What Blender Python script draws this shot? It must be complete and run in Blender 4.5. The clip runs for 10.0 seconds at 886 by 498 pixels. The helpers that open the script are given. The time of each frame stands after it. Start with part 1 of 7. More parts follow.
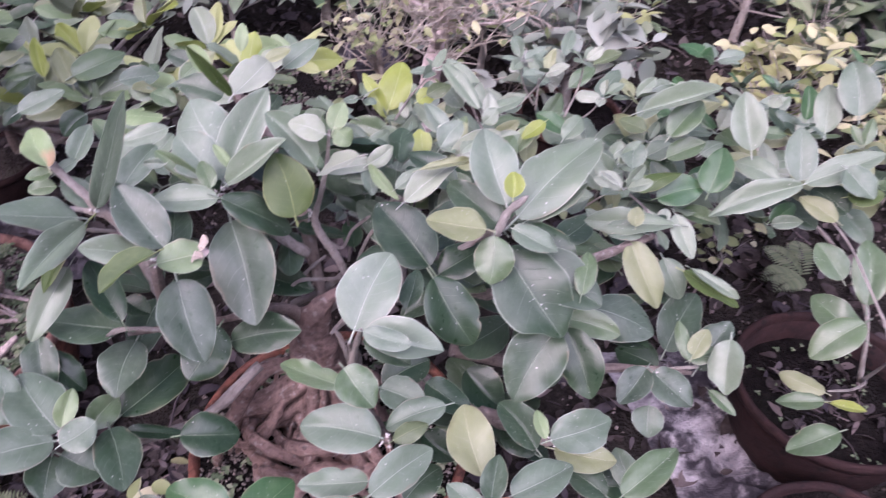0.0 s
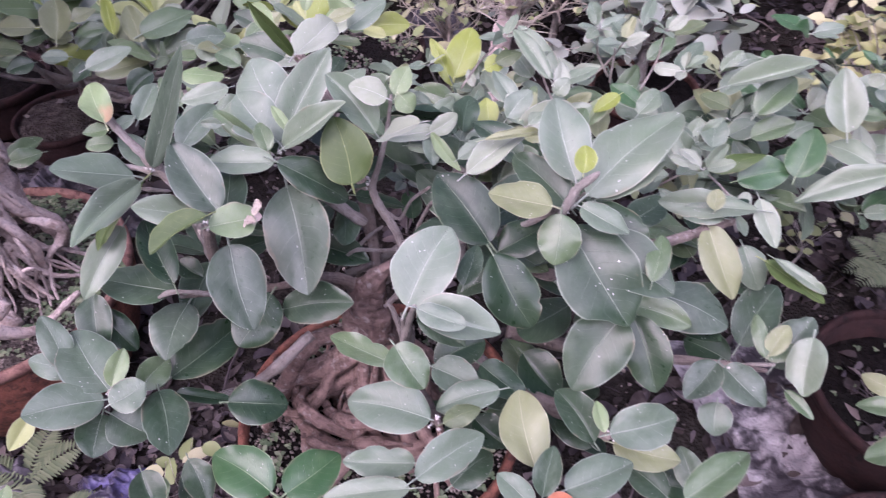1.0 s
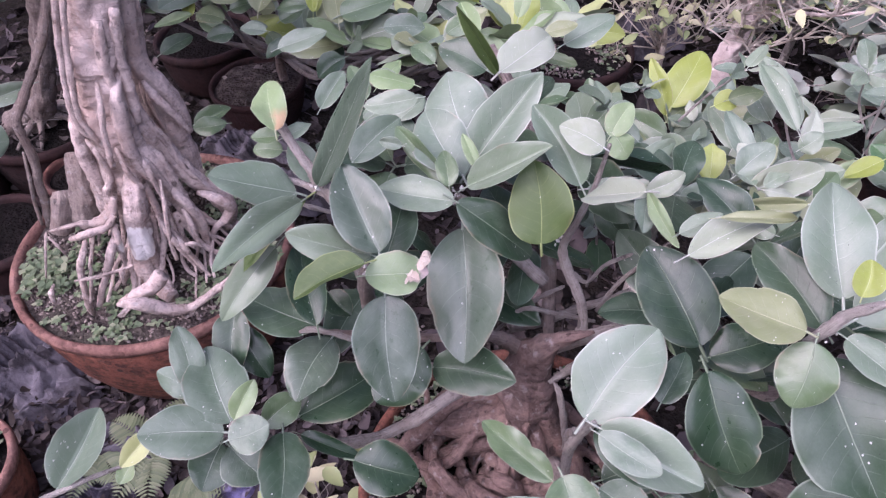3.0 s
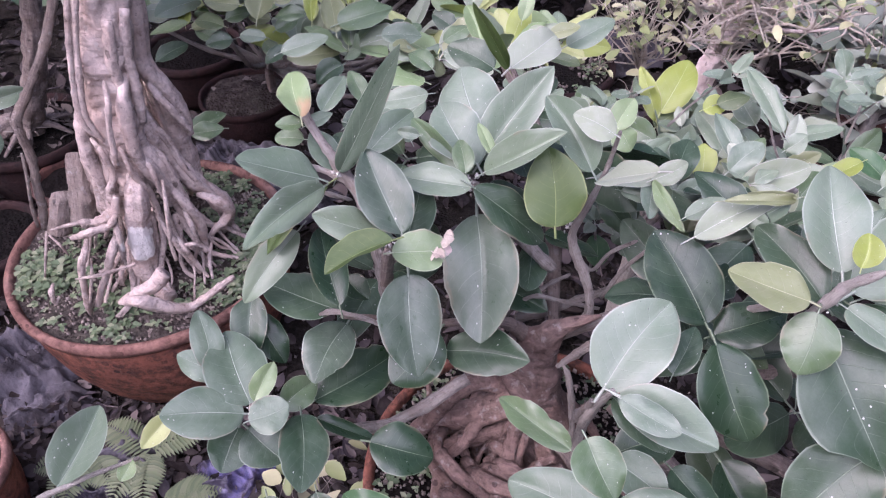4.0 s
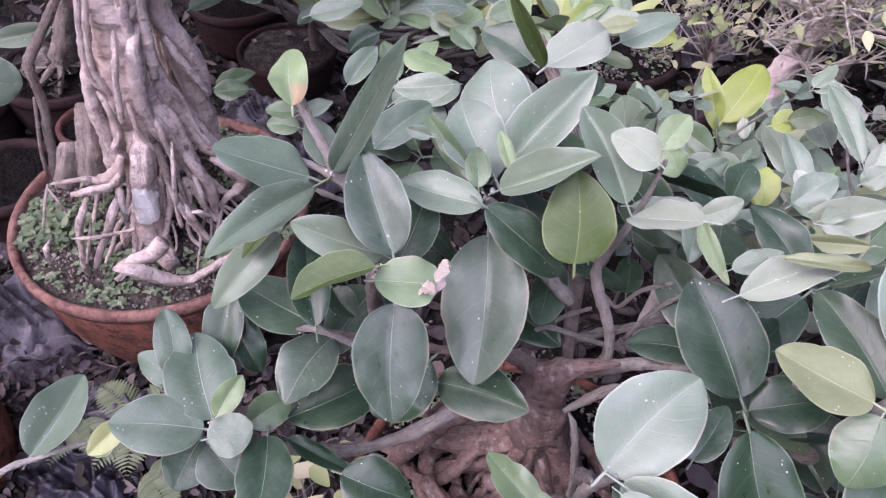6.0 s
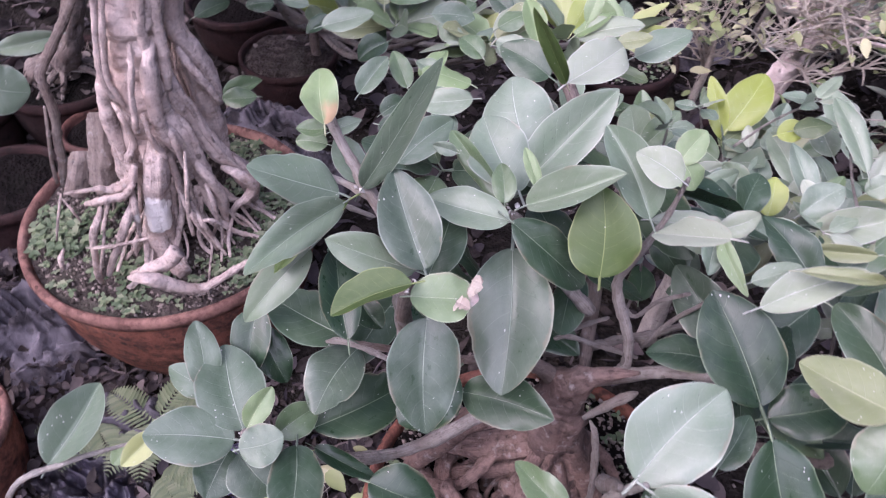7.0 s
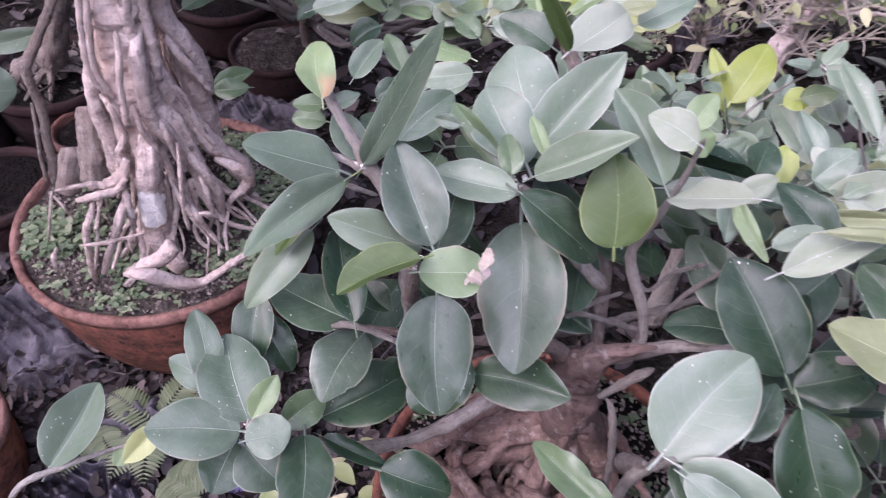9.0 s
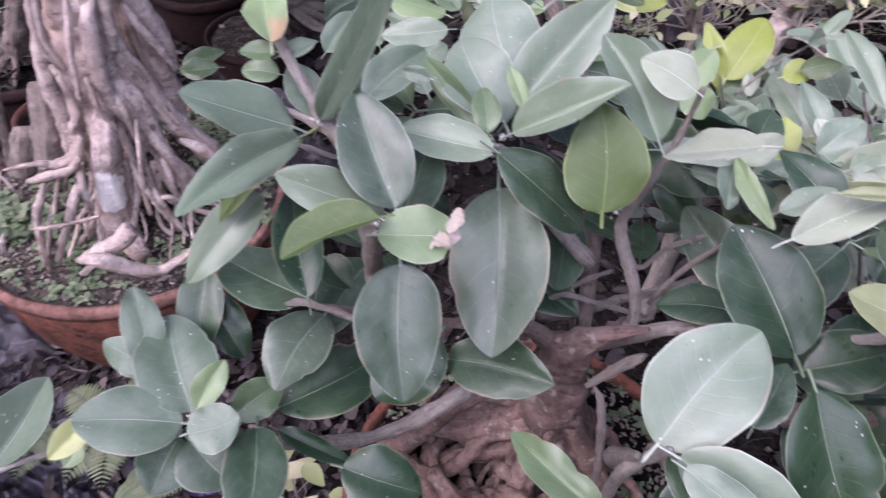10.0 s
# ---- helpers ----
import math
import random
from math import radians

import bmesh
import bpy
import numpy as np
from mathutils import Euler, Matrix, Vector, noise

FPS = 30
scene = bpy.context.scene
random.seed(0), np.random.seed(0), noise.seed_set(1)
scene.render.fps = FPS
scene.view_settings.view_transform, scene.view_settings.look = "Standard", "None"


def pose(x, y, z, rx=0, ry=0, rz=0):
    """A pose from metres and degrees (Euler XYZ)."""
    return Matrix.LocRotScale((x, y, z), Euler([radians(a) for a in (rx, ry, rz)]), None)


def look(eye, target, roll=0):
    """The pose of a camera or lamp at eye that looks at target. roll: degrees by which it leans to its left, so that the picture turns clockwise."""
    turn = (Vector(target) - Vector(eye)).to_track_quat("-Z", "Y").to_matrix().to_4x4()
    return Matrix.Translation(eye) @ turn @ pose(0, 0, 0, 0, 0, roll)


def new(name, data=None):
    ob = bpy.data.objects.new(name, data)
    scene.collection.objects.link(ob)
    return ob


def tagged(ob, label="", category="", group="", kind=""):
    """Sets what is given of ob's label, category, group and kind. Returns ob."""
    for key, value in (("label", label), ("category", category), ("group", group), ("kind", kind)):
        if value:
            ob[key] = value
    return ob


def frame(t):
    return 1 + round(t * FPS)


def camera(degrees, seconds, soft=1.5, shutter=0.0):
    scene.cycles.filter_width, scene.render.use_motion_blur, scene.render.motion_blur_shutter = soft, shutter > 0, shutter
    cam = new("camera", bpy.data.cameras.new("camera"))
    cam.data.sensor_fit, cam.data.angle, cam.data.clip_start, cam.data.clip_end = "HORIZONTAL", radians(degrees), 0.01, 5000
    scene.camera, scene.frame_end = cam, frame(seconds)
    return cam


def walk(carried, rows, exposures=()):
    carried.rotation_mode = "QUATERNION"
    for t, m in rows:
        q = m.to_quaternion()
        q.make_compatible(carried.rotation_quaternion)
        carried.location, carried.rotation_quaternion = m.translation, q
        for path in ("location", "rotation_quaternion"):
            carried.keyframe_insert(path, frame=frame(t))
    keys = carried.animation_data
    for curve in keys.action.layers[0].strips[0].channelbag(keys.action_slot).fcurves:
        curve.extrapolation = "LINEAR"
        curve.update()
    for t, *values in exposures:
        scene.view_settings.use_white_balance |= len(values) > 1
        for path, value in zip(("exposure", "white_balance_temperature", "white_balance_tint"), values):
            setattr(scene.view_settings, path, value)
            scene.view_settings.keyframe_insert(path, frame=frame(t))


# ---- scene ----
cam = camera(63.8, 10.0, soft=1.2, shutter=0.5)
PATH = [
    (0, (0.125, 0.184, 0.996), (0.014, 1.638, -0.373), 1.0),
    (0.5, (0.12, 0.196, 0.98), (-0.094, 1.594, -0.433), 0.0),
    (1, (0.122, 0.209, 0.974), (-0.149, 1.588, -0.449), -1.0),
    (1.5, (0.096, 0.254, 0.957), (-0.379, 1.578, -0.464), -5.3),
    (2, (0.082, 0.309, 0.935), (-0.503, 1.536, -0.532), -6.6),
    (2.5, (0.066, 0.341, 0.937), (-0.568, 1.569, -0.509), -3.6),
    (3, (0.063, 0.318, 0.938), (-0.608, 1.537, -0.499), -3.3),
    (3.2, (0.059, 0.312, 0.935), (-0.591, 1.53, -0.512), -2.5),
    (4.3, (0.047, 0.265, 0.932), (-0.566, 1.575, -0.449), -0.7),
    (4.5, (0.047, 0.279, 0.923), (-0.564, 1.572, -0.476), -0.5),
    (5, (0.051, 0.315, 0.905), (-0.582, 1.551, -0.535), -0.3),
    (5.5, (0.049, 0.346, 0.907), (-0.606, 1.571, -0.532), 1.5),
    (5.7, (0.045, 0.356, 0.907), (-0.644, 1.555, -0.538), 1.0),
    (6.8, (0.016, 0.357, 0.924), (-0.653, 1.514, -0.564), 3.2),
    (7, (0.015, 0.343, 0.925), (-0.65, 1.528, -0.543), 2.3),
    (7.5, (0.024, 0.314, 0.925), (-0.587, 1.557, -0.518), 2.5),
    (8, (0.013, 0.304, 0.923), (-0.596, 1.549, -0.519), 3.4),
    (8.5, (0.02, 0.314, 0.914), (-0.566, 1.549, -0.546), 3.0),
    (9, (0.008, 0.342, 0.903), (-0.644, 1.525, -0.572), 0.6),
    (9.5, (-0.004, 0.363, 0.883), (-0.702, 1.48, -0.622), 0.0),
    (10, (0.011, 0.365, 0.85), (-0.624, 1.571, -0.614), 1.4),
]
walk(cam, [(t, look(eye, target, roll)) for t, eye, target, roll in PATH], exposures=[(0.0, 1.12, 5590, 42), (1.0, 1.12, 5560, 43), (2.0, 1.13, 5530, 43), (2.6, 1.14, 5530, 42), (3.3, 1.14, 5530, 36), (9.0, 1.13, 5520, 35), (10.0, 1.11, 5520, 33)])

# ---- light ----
world = bpy.data.worlds.new("overcast_sky")
scene.world = world
world.use_nodes = True
wn = world.node_tree.nodes
sky = wn.new("ShaderNodeTexSky")
sky.sky_type = 'NISHITA'
sky.sun_disc = False
sky.sun_elevation = radians(49)
sky.sun_rotation = radians(212)
sky.air_density, sky.dust_density, sky.ozone_density = 0.6, 7.0, 0.3
world.node_tree.links.new(sky.outputs[0], wn["Background"].inputs[0])
wn["Background"].inputs[1].default_value = 0.13
sun = new("sun", bpy.data.lights.new("sun", 'SUN'))
sun.data.energy, sun.data.angle, sun.data.color = 1.5, radians(60), (1.0, 0.95, 0.9)
sun.matrix_world = look((1.0, -0.9, 2.4), (0, 0.7, 0.0))


# ---- materials ----
class Mat:
    """A node material with short calls."""

    def __init__(self, name, rough=0.6, spec=0.4):
        self.m = bpy.data.materials.new(name)
        self.m.use_nodes = True
        self.t = self.m.node_tree
        self.b = self.t.nodes["Principled BSDF"]
        self.b.inputs["Roughness"].default_value = rough
        self.b.inputs["Specular IOR Level"].default_value = spec

    def put(self, sock, v):
        if isinstance(v, bpy.types.NodeSocket):
            self.t.links.new(v, sock)
        else:
            sock.default_value = (*v, 1) if isinstance(v, tuple) and len(v) == 3 and sock.type == 'RGBA' else v

    def node(self, kind, out=0, props=(), **ins):
        n = self.t.nodes.new(kind)
        for k, v in props:
            if k == "operation":
                n.operation = v
            elif k == "data_type":
                n.data_type = v
            elif k == "feature":
                n.feature = v
            elif k == "blend_type":
                n.blend_type = v
        for k, v in ins.items():
            self.put(n.inputs[int(k[1:])] if k[0] == "i" and k[1:].isdigit() else n.inputs[k], v)
        return n.outputs[out]

    def math(self, op, a, b=0.0):
        return self.node("ShaderNodeMath", props=[("operation", op)], i0=a, i1=b)

    def ramp(self, v, lo, hi):
        return self.node("ShaderNodeMapRange", i0=v, i1=lo, i2=hi, i3=0.0, i4=1.0)

    def mix(self, fac, a, b):
        n = self.t.nodes.new("ShaderNodeMix")
        n.data_type = 'RGBA'
        self.put(n.inputs[0], fac), self.put(n.inputs[6], a), self.put(n.inputs[7], b)
        return n.outputs[2]

    def coord(self, which="Object", scale=(1, 1, 1)):
        n = self.t.nodes.new("ShaderNodeTexCoord")
        return self.node("ShaderNodeMapping", i0=n.outputs[which], i3=scale)

    def noise(self, vec, scale, detail=4.0, rough=0.6):
        return self.node("ShaderNodeTexNoise", Vector=vec, Scale=scale, Detail=detail, Roughness=rough)

    def cells(self, vec, scale, feature='F1', out=0):
        return self.node("ShaderNodeTexVoronoi", out, props=[("feature", feature)], Vector=vec, Scale=scale)

    def done(self, colour, height=None, depth=0.002, strength=0.6, rough=None):
        self.put(self.b.inputs["Base Color"], colour)
        if rough is not None:
            self.put(self.b.inputs["Roughness"], rough)
        if height is not None:
            n = self.node("ShaderNodeBump", Strength=strength, Distance=depth, Height=height)
            self.put(self.b.inputs["Normal"], n)
        return self.m


def leaf_material(name, a, b, vein, dust=0.25, rough=0.3, thin=0.0, blotch=None):
    """Leathery leaf skin: two tones by leaf, pale midrib and margin, faint side veins, dust, white and dark specks."""
    a, b = [(q[0] * 0.95, q[1] * 1.04, q[2] * 0.9) for q in (a, b)]
    M = Mat(name, rough, 0.36 if rough < 0.3 else 0.5)
    uv = M.t.nodes.new("ShaderNodeTexCoord").outputs["UV"]
    sep = M.t.nodes.new("ShaderNodeSeparateXYZ")
    M.t.links.new(uv, sep.inputs[0])
    u, v = sep.outputs[0], sep.outputs[1]
    rnd = M.t.nodes.new("ShaderNodeObjectInfo").outputs["Random"]
    oc = M.coord("Object")
    shift = M.node("ShaderNodeVectorMath", props=[("operation", 'ADD')], i0=oc, i1=M.node("ShaderNodeCombineXYZ", i0=M.math('MULTIPLY', rnd, 37.0), i1=rnd, i2=M.math('MULTIPLY', rnd, 11.0)))
    big = M.noise(shift, 1.7, 2.0)
    mid = M.noise(shift, 6.0, 4.0)
    fine = M.noise(shift, 60.0, 3.0)
    av = M.math('ABSOLUTE', M.math('SUBTRACT', v, 0.5))
    rib = M.math('SUBTRACT', 1.0, M.ramp(av, 0.002, M.math('SUBTRACT', 0.015, M.math('MULTIPLY', u, 0.011))))
    # side veins leave the midrib at a slant and bow towards the tip
    k = M.math('ADD', M.math('SUBTRACT', M.math('MULTIPLY', u, 8.0), M.math('ADD', M.math('MULTIPLY', av, 2.6), M.math('MULTIPLY', M.math('MULTIPLY', av, av), 3.5))), M.math('MULTIPLY', big, 1.2))
    k = M.math('ADD', k, M.math('MULTIPLY', M.math('GREATER_THAN', v, 0.5), 0.4))
    side = M.math('SUBTRACT', 1.0, M.ramp(M.math('ABSOLUTE', M.math('SUBTRACT', M.math('FRACT', k), 0.5)), 0.008, 0.035))
    side = M.math('MULTIPLY', side, M.math('SUBTRACT', 1.0, M.ramp(av, 0.3, 0.46)))
    col = M.mix(M.math('ADD', M.math('MULTIPLY', rnd, 0.8), M.math('MULTIPLY', M.math('SUBTRACT', big, 0.3), 1.1)), a, b)
    col = M.mix(M.math('MULTIPLY', M.ramp(M.math('ADD', M.math('MULTIPLY', mid, 0.6), M.math('MULTIPLY', fine, 0.4)), 0.4, 0.66), dust * 0.5), col, (0.3, 0.31, 0.29))
    col = M.mix(M.math('MULTIPLY', M.math('MULTIPLY', side, M.ramp(mid, 0.35, 0.7)), 0.3), col, vein)
    col = M.mix(M.math('MULTIPLY', rib, 0.72), col, vein)
    if blotch:
        at, tone = blotch
        d = M.math('ABSOLUTE', M.math('SUBTRACT', M.math('ADD', u, M.math('MULTIPLY', M.math('SUBTRACT', mid, 0.5), 0.25)), at))
        lop = M.math('MULTIPLY', M.ramp(M.math('ADD', v, M.math('MULTIPLY', M.math('SUBTRACT', mid, 0.5), 0.4)), 0.45, 0.62), M.math('SUBTRACT', 1.0, M.ramp(d, 0.1, 0.26))) if at < 0.5 else M.math('SUBTRACT', 1.0, M.ramp(d, 0.12, 0.2))
        col = M.mix(lop, col, tone)
    keep = M.math('GREATER_THAN', M.noise(shift, 3.1, 1.0), 0.56)
    spots = M.math('LESS_THAN', M.math('ADD', M.cells(shift, 11.0), M.math('MULTIPLY', fine, 0.12)), M.math('ADD', M.math('MULTIPLY', mid, 0.33), -0.015))
    col = M.mix(M.math('MULTIPLY', M.math('MULTIPLY', spots, keep), 0.6), col, (0.66, 0.66, 0.63))
    off = M.node("ShaderNodeVectorMath", props=[("operation", 'ADD')], i0=shift, i1=(3.3, 7.7, 1.1))
    dots = M.math('MULTIPLY', M.math('LESS_THAN', M.cells(off, 13.0), M.math('MULTIPLY', fine, 0.12)), M.math('GREATER_THAN', M.noise(off, 2.3, 1.0), 0.5))
    col = M.mix(M.math('MULTIPLY', dots, 0.8), col, (0.015, 0.015, 0.013))
    col = M.mix(M.math('MULTIPLY', M.ramp(av, 0.47, 0.496), 0.6), col, vein)
    edge = M.math('MULTIPLY', M.ramp(M.math('ADD', av, M.math('MULTIPLY', mid, 0.22)), 0.56, 0.6), M.math('GREATER_THAN', M.noise(off, 2.0, 1.0), 0.55))
    col = M.mix(M.math('MULTIPLY', edge, 0.35), col, (0.2, 0.15, 0.1))
    col = M.mix(M.math('MULTIPLY', M.ramp(M.noise(off, 2.4, 3.0), 0.5, 0.7), 0.12), col, vein)
    h = M.math('ADD', M.math('MULTIPLY', M.math('ADD', rib, M.math('MULTIPLY', side, 0.2)), -0.5), M.math('ADD', M.math('MULTIPLY', mid, 0.45), M.math('ADD', M.math('MULTIPLY', big, 1.6), M.math('MULTIPLY', fine, 0.08))))
    M.done(col, h, 0.0016, 0.45, M.math('ADD', rough - 0.08, M.math('MULTIPLY', mid, 0.2 + dust * 0.2)))
    if thin:
        tr = M.t.nodes.new("ShaderNodeBsdfTranslucent")
        M.t.links.new(col, tr.inputs[0])
        mx = M.t.nodes.new("ShaderNodeMixShader")
        mx.inputs[0].default_value = thin
        M.t.links.new(M.b.outputs[0], mx.inputs[1]), M.t.links.new(tr.outputs[0], mx.inputs[2])
        M.t.links.new(mx.outputs[0], M.t.nodes["Material Output"].inputs[0])
    return M.m


LEAF = {
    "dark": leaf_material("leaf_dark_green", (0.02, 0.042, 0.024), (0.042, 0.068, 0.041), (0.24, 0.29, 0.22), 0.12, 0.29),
    # for dark leaves, and with shade in the colour for those under others
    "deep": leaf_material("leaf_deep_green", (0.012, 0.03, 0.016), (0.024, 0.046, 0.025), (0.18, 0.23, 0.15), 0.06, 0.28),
    "grey": leaf_material("leaf_dusty_green", (0.072, 0.104, 0.074), (0.122, 0.158, 0.12), (0.31, 0.36, 0.3), 0.25, 0.29),
    "pale": leaf_material("leaf_pale_dusty", (0.11, 0.148, 0.102), (0.155, 0.19, 0.138), (0.37, 0.42, 0.35), 0.35, 0.32),
    "green": leaf_material("leaf_mid_green", (0.06, 0.1, 0.048), (0.095, 0.135, 0.07), (0.29, 0.34, 0.25), 0.2, 0.3),
    "fresh": leaf_material("leaf_fresh_green", (0.03, 0.085, 0.034), (0.048, 0.11, 0.045), (0.27, 0.35, 0.2), 0.1, 0.3, 0.1),
    "young": leaf_material("leaf_young", (0.17, 0.235, 0.11), (0.215, 0.275, 0.15), (0.43, 0.48, 0.33), 0.2, 0.36, 0.15),
    "blush": leaf_material("leaf_young_orange_spot", (0.21, 0.275, 0.14), (0.23, 0.295, 0.155), (0.45, 0.5, 0.35), 0.2, 0.38, 0.15, (0.14, (0.38, 0.27, 0.15))),
    "dried": leaf_material("leaf_dried_tip", (0.16, 0.21, 0.115), (0.18, 0.235, 0.135), (0.4, 0.45, 0.33), 0.25, 0.42, 0.1, (1.02, (0.5, 0.41, 0.38))),
    "white": leaf_material("leaf_bleached", (0.2, 0.226, 0.172), (0.25, 0.275, 0.212), (0.5, 0.5, 0.48), 0.5, 0.5),
    "lime": leaf_material("leaf_olive_lime", (0.18, 0.194, 0.098), (0.225, 0.236, 0.132), (0.41, 0.43, 0.29), 0.25, 0.36, 0.1),
    "yellow": leaf_material("leaf_yellow_green", (0.25, 0.285, 0.05), (0.31, 0.345, 0.09), (0.5, 0.55, 0.28), 0.15, 0.36, 0.25),
    "silver": leaf_material("leaf_silver_dusty", (0.105, 0.142, 0.105), (0.14, 0.178, 0.138), (0.4, 0.44, 0.38), 0.35, 0.33),
    "rust": leaf_material("leaf_rust_orange", (0.4, 0.11, 0.05), (0.46, 0.15, 0.07), (0.55, 0.3, 0.18), 0.1, 0.45, 0.1),
    "slate": leaf_material("leaf_slate_green", (0.045, 0.068, 0.05), (0.075, 0.1, 0.076), (0.28, 0.33, 0.27), 0.2, 0.27),
    "chalk": leaf_material("leaf_chalky_dry", (0.245, 0.265, 0.22), (0.29, 0.31, 0.26), (0.48, 0.48, 0.45), 0.3, 0.45),
    "butter": leaf_material("leaf_pale_yellow", (0.37, 0.38, 0.17), (0.42, 0.43, 0.21), (0.55, 0.56, 0.36), 0.1, 0.42, 0.2),
    "under": leaf_material("leaf_underside", (0.05, 0.084, 0.02), (0.072, 0.106, 0.028), (0.27, 0.32, 0.13), 0.06, 0.52, 0.15),
    "olive": leaf_material("leaf_olive", (0.075, 0.105, 0.048), (0.105, 0.13, 0.066), (0.27, 0.31, 0.18), 0.2, 0.4, 0.08),
    "torn": leaf_material("leaf_torn_end", (0.3, 0.22, 0.205), (0.42, 0.34, 0.315), (0.5, 0.42, 0.39), 0.5, 0.6, 0.1),
}


def bark_material(name, light, dark, moss=0.0, patch=None, grain=0.45):
    """Old bark: long grain, cross-wrinkles, lumps, brown stains, pale scuffs and lichen specks."""
    M = Mat(name, 0.8, 0.25)
    oc = M.coord("Object")
    fib = M.noise(M.coord("UV", (24, 16, 1)), 1.6, 8.0, 0.72)
    wrinkle = M.noise(M.coord("UV", (190, 7, 1)), 1.0, 5.0, 0.65)
    fine = M.noise(oc, 260.0, 4.0, 0.6)
    lump = M.noise(oc, 48.0, 6.0, 0.7)
    wide = M.noise(oc, 11.0, 3.0)
    tone = M.math('ADD', M.math('MULTIPLY', fib, grain), M.math('ADD', M.math('MULTIPLY', lump, 0.7 - grain), M.math('ADD', M.math('MULTIPLY', fine, 0.12), M.math('MULTIPLY', wrinkle, 0.18))))
    col = M.mix(M.ramp(tone, 0.37, 0.55), dark, light)
    col = M.mix(M.math('MULTIPLY', M.ramp(wide, 0.48, 0.66), 0.4), col, tuple(min(1, c * 1.35) for c in light))
    col = M.mix(M.math('MULTIPLY', M.ramp(M.noise(oc, 21.0, 4.0), 0.5, 0.66), 0.5), col, tuple(0.62 * c for c in (light[0], light[1] * 0.85, light[2] * 0.76)))
    col = M.mix(M.math('MULTIPLY', M.ramp(M.noise(oc, 90.0, 3.0), 0.6, 0.68), 0.4), col, (0.56, 0.53, 0.5))
    col = M.mix(M.math('MULTIPLY', M.math('SUBTRACT', 1.0, M.ramp(wrinkle, 0.3, 0.42)), 0.5), col, tuple(c * 0.7 for c in dark))
    pit = M.math('MULTIPLY', M.math('LESS_THAN', M.math('ADD', M.cells(M.coord("Object", (1.0, 1.0, 0.45)), 62.0), M.math('MULTIPLY', fine, 0.16)), M.math('MULTIPLY', lump, 0.5)), M.ramp(M.noise(oc, 25.0, 2.0), 0.5, 0.56))
    col = M.mix(M.math('MULTIPLY', pit, 0.6), col, tuple(c * 0.5 for c in dark))
    if moss:
        col = M.mix(M.math('MULTIPLY', M.ramp(M.noise(oc, 16.0, 4.0), 0.55, 0.7), moss), col, (0.1, 0.13, 0.05))
    if patch:
        d = M.node("ShaderNodeVectorMath", 1, props=[("operation", 'DISTANCE')], i0=oc, i1=patch)
        d = M.math('ADD', d, M.math('MULTIPLY', M.math('SUBTRACT', M.noise(oc, 45.0, 4.0), 0.5), 0.045))
        col = M.mix(M.math('SUBTRACT', 1.0, M.ramp(d, 0.025, 0.028)), col, (0.86, 0.83, 0.79))
    h = M.math('ADD', M.math('MULTIPLY', fib, grain * 1.4), M.math('ADD', M.math('MULTIPLY', lump, 0.7), M.math('ADD', M.math('MULTIPLY', wrinkle, 0.5), M.math('MULTIPLY', fine, 0.2))))
    h = M.math('SUBTRACT', h, M.math('MULTIPLY', pit, 0.5))
    return M.done(col, h, 0.006, 1.0)


BARK = bark_material("grey_pink_bark", (0.62, 0.52, 0.47), (0.13, 0.096, 0.082), 0.0, (-0.575, 0.695, 0.315), 0.18)
ROOT = bark_material("red_brown_root_bark", (0.27, 0.195, 0.17), (0.06, 0.043, 0.038), 0.06, grain=0.25)
COIL = bark_material("sandy_root_bark", (0.32, 0.225, 0.19), (0.085, 0.058, 0.05), 0.04, grain=0.25)
LIMB = bark_material("grey_brown_limb_bark", (0.31, 0.26, 0.23), (0.09, 0.071, 0.063), 0.05)
TWIG = bark_material("pale_grey_twig", (0.54, 0.51, 0.46), (0.25, 0.22, 0.19))
PALEBARK = bark_material("bleached_pink_grey_bark", (0.74, 0.65, 0.61), (0.45, 0.37, 0.34), grain=0.2)
GREYTWIG = bark_material("knobbly_grey_twig", (0.42, 0.39, 0.355), (0.16, 0.14, 0.12))
STRAW = bark_material("bleached_dry_twig", (0.64, 0.585, 0.5), (0.35, 0.3, 0.24))


def clay_material(name, a, b, stain, wet=0.3):
    M = Mat(name, 0.78, 0.16)
    oc = M.coord("Object")
    n1, n3 = M.noise(oc, 14.0, 5.0, 0.65), M.noise(oc, 5.0, 3.0)
    col = M.mix(M.ramp(n1, 0.3, 0.7), a, b)
    col = M.mix(M.math('MULTIPLY', M.ramp(M.noise(oc, 50.0, 8.0, 0.75), 0.42, 0.6), wet), col, stain)
    col = M.mix(M.math('MULTIPLY', M.ramp(n3, 0.55, 0.75), 0.35), col, tuple(0.5 * c + min(0.2, 0.6 * a[0]) for c in a))
    col = M.mix(M.math('MULTIPLY', M.math('LESS_THAN', M.cells(oc, 60.0), 0.3), M.ramp(n1, 0.42, 0.6)), col, stain)
    return M.done(col, M.math('ADD', M.noise(oc, 70.0, 6.0, 0.7), n1), 0.004, 0.9)


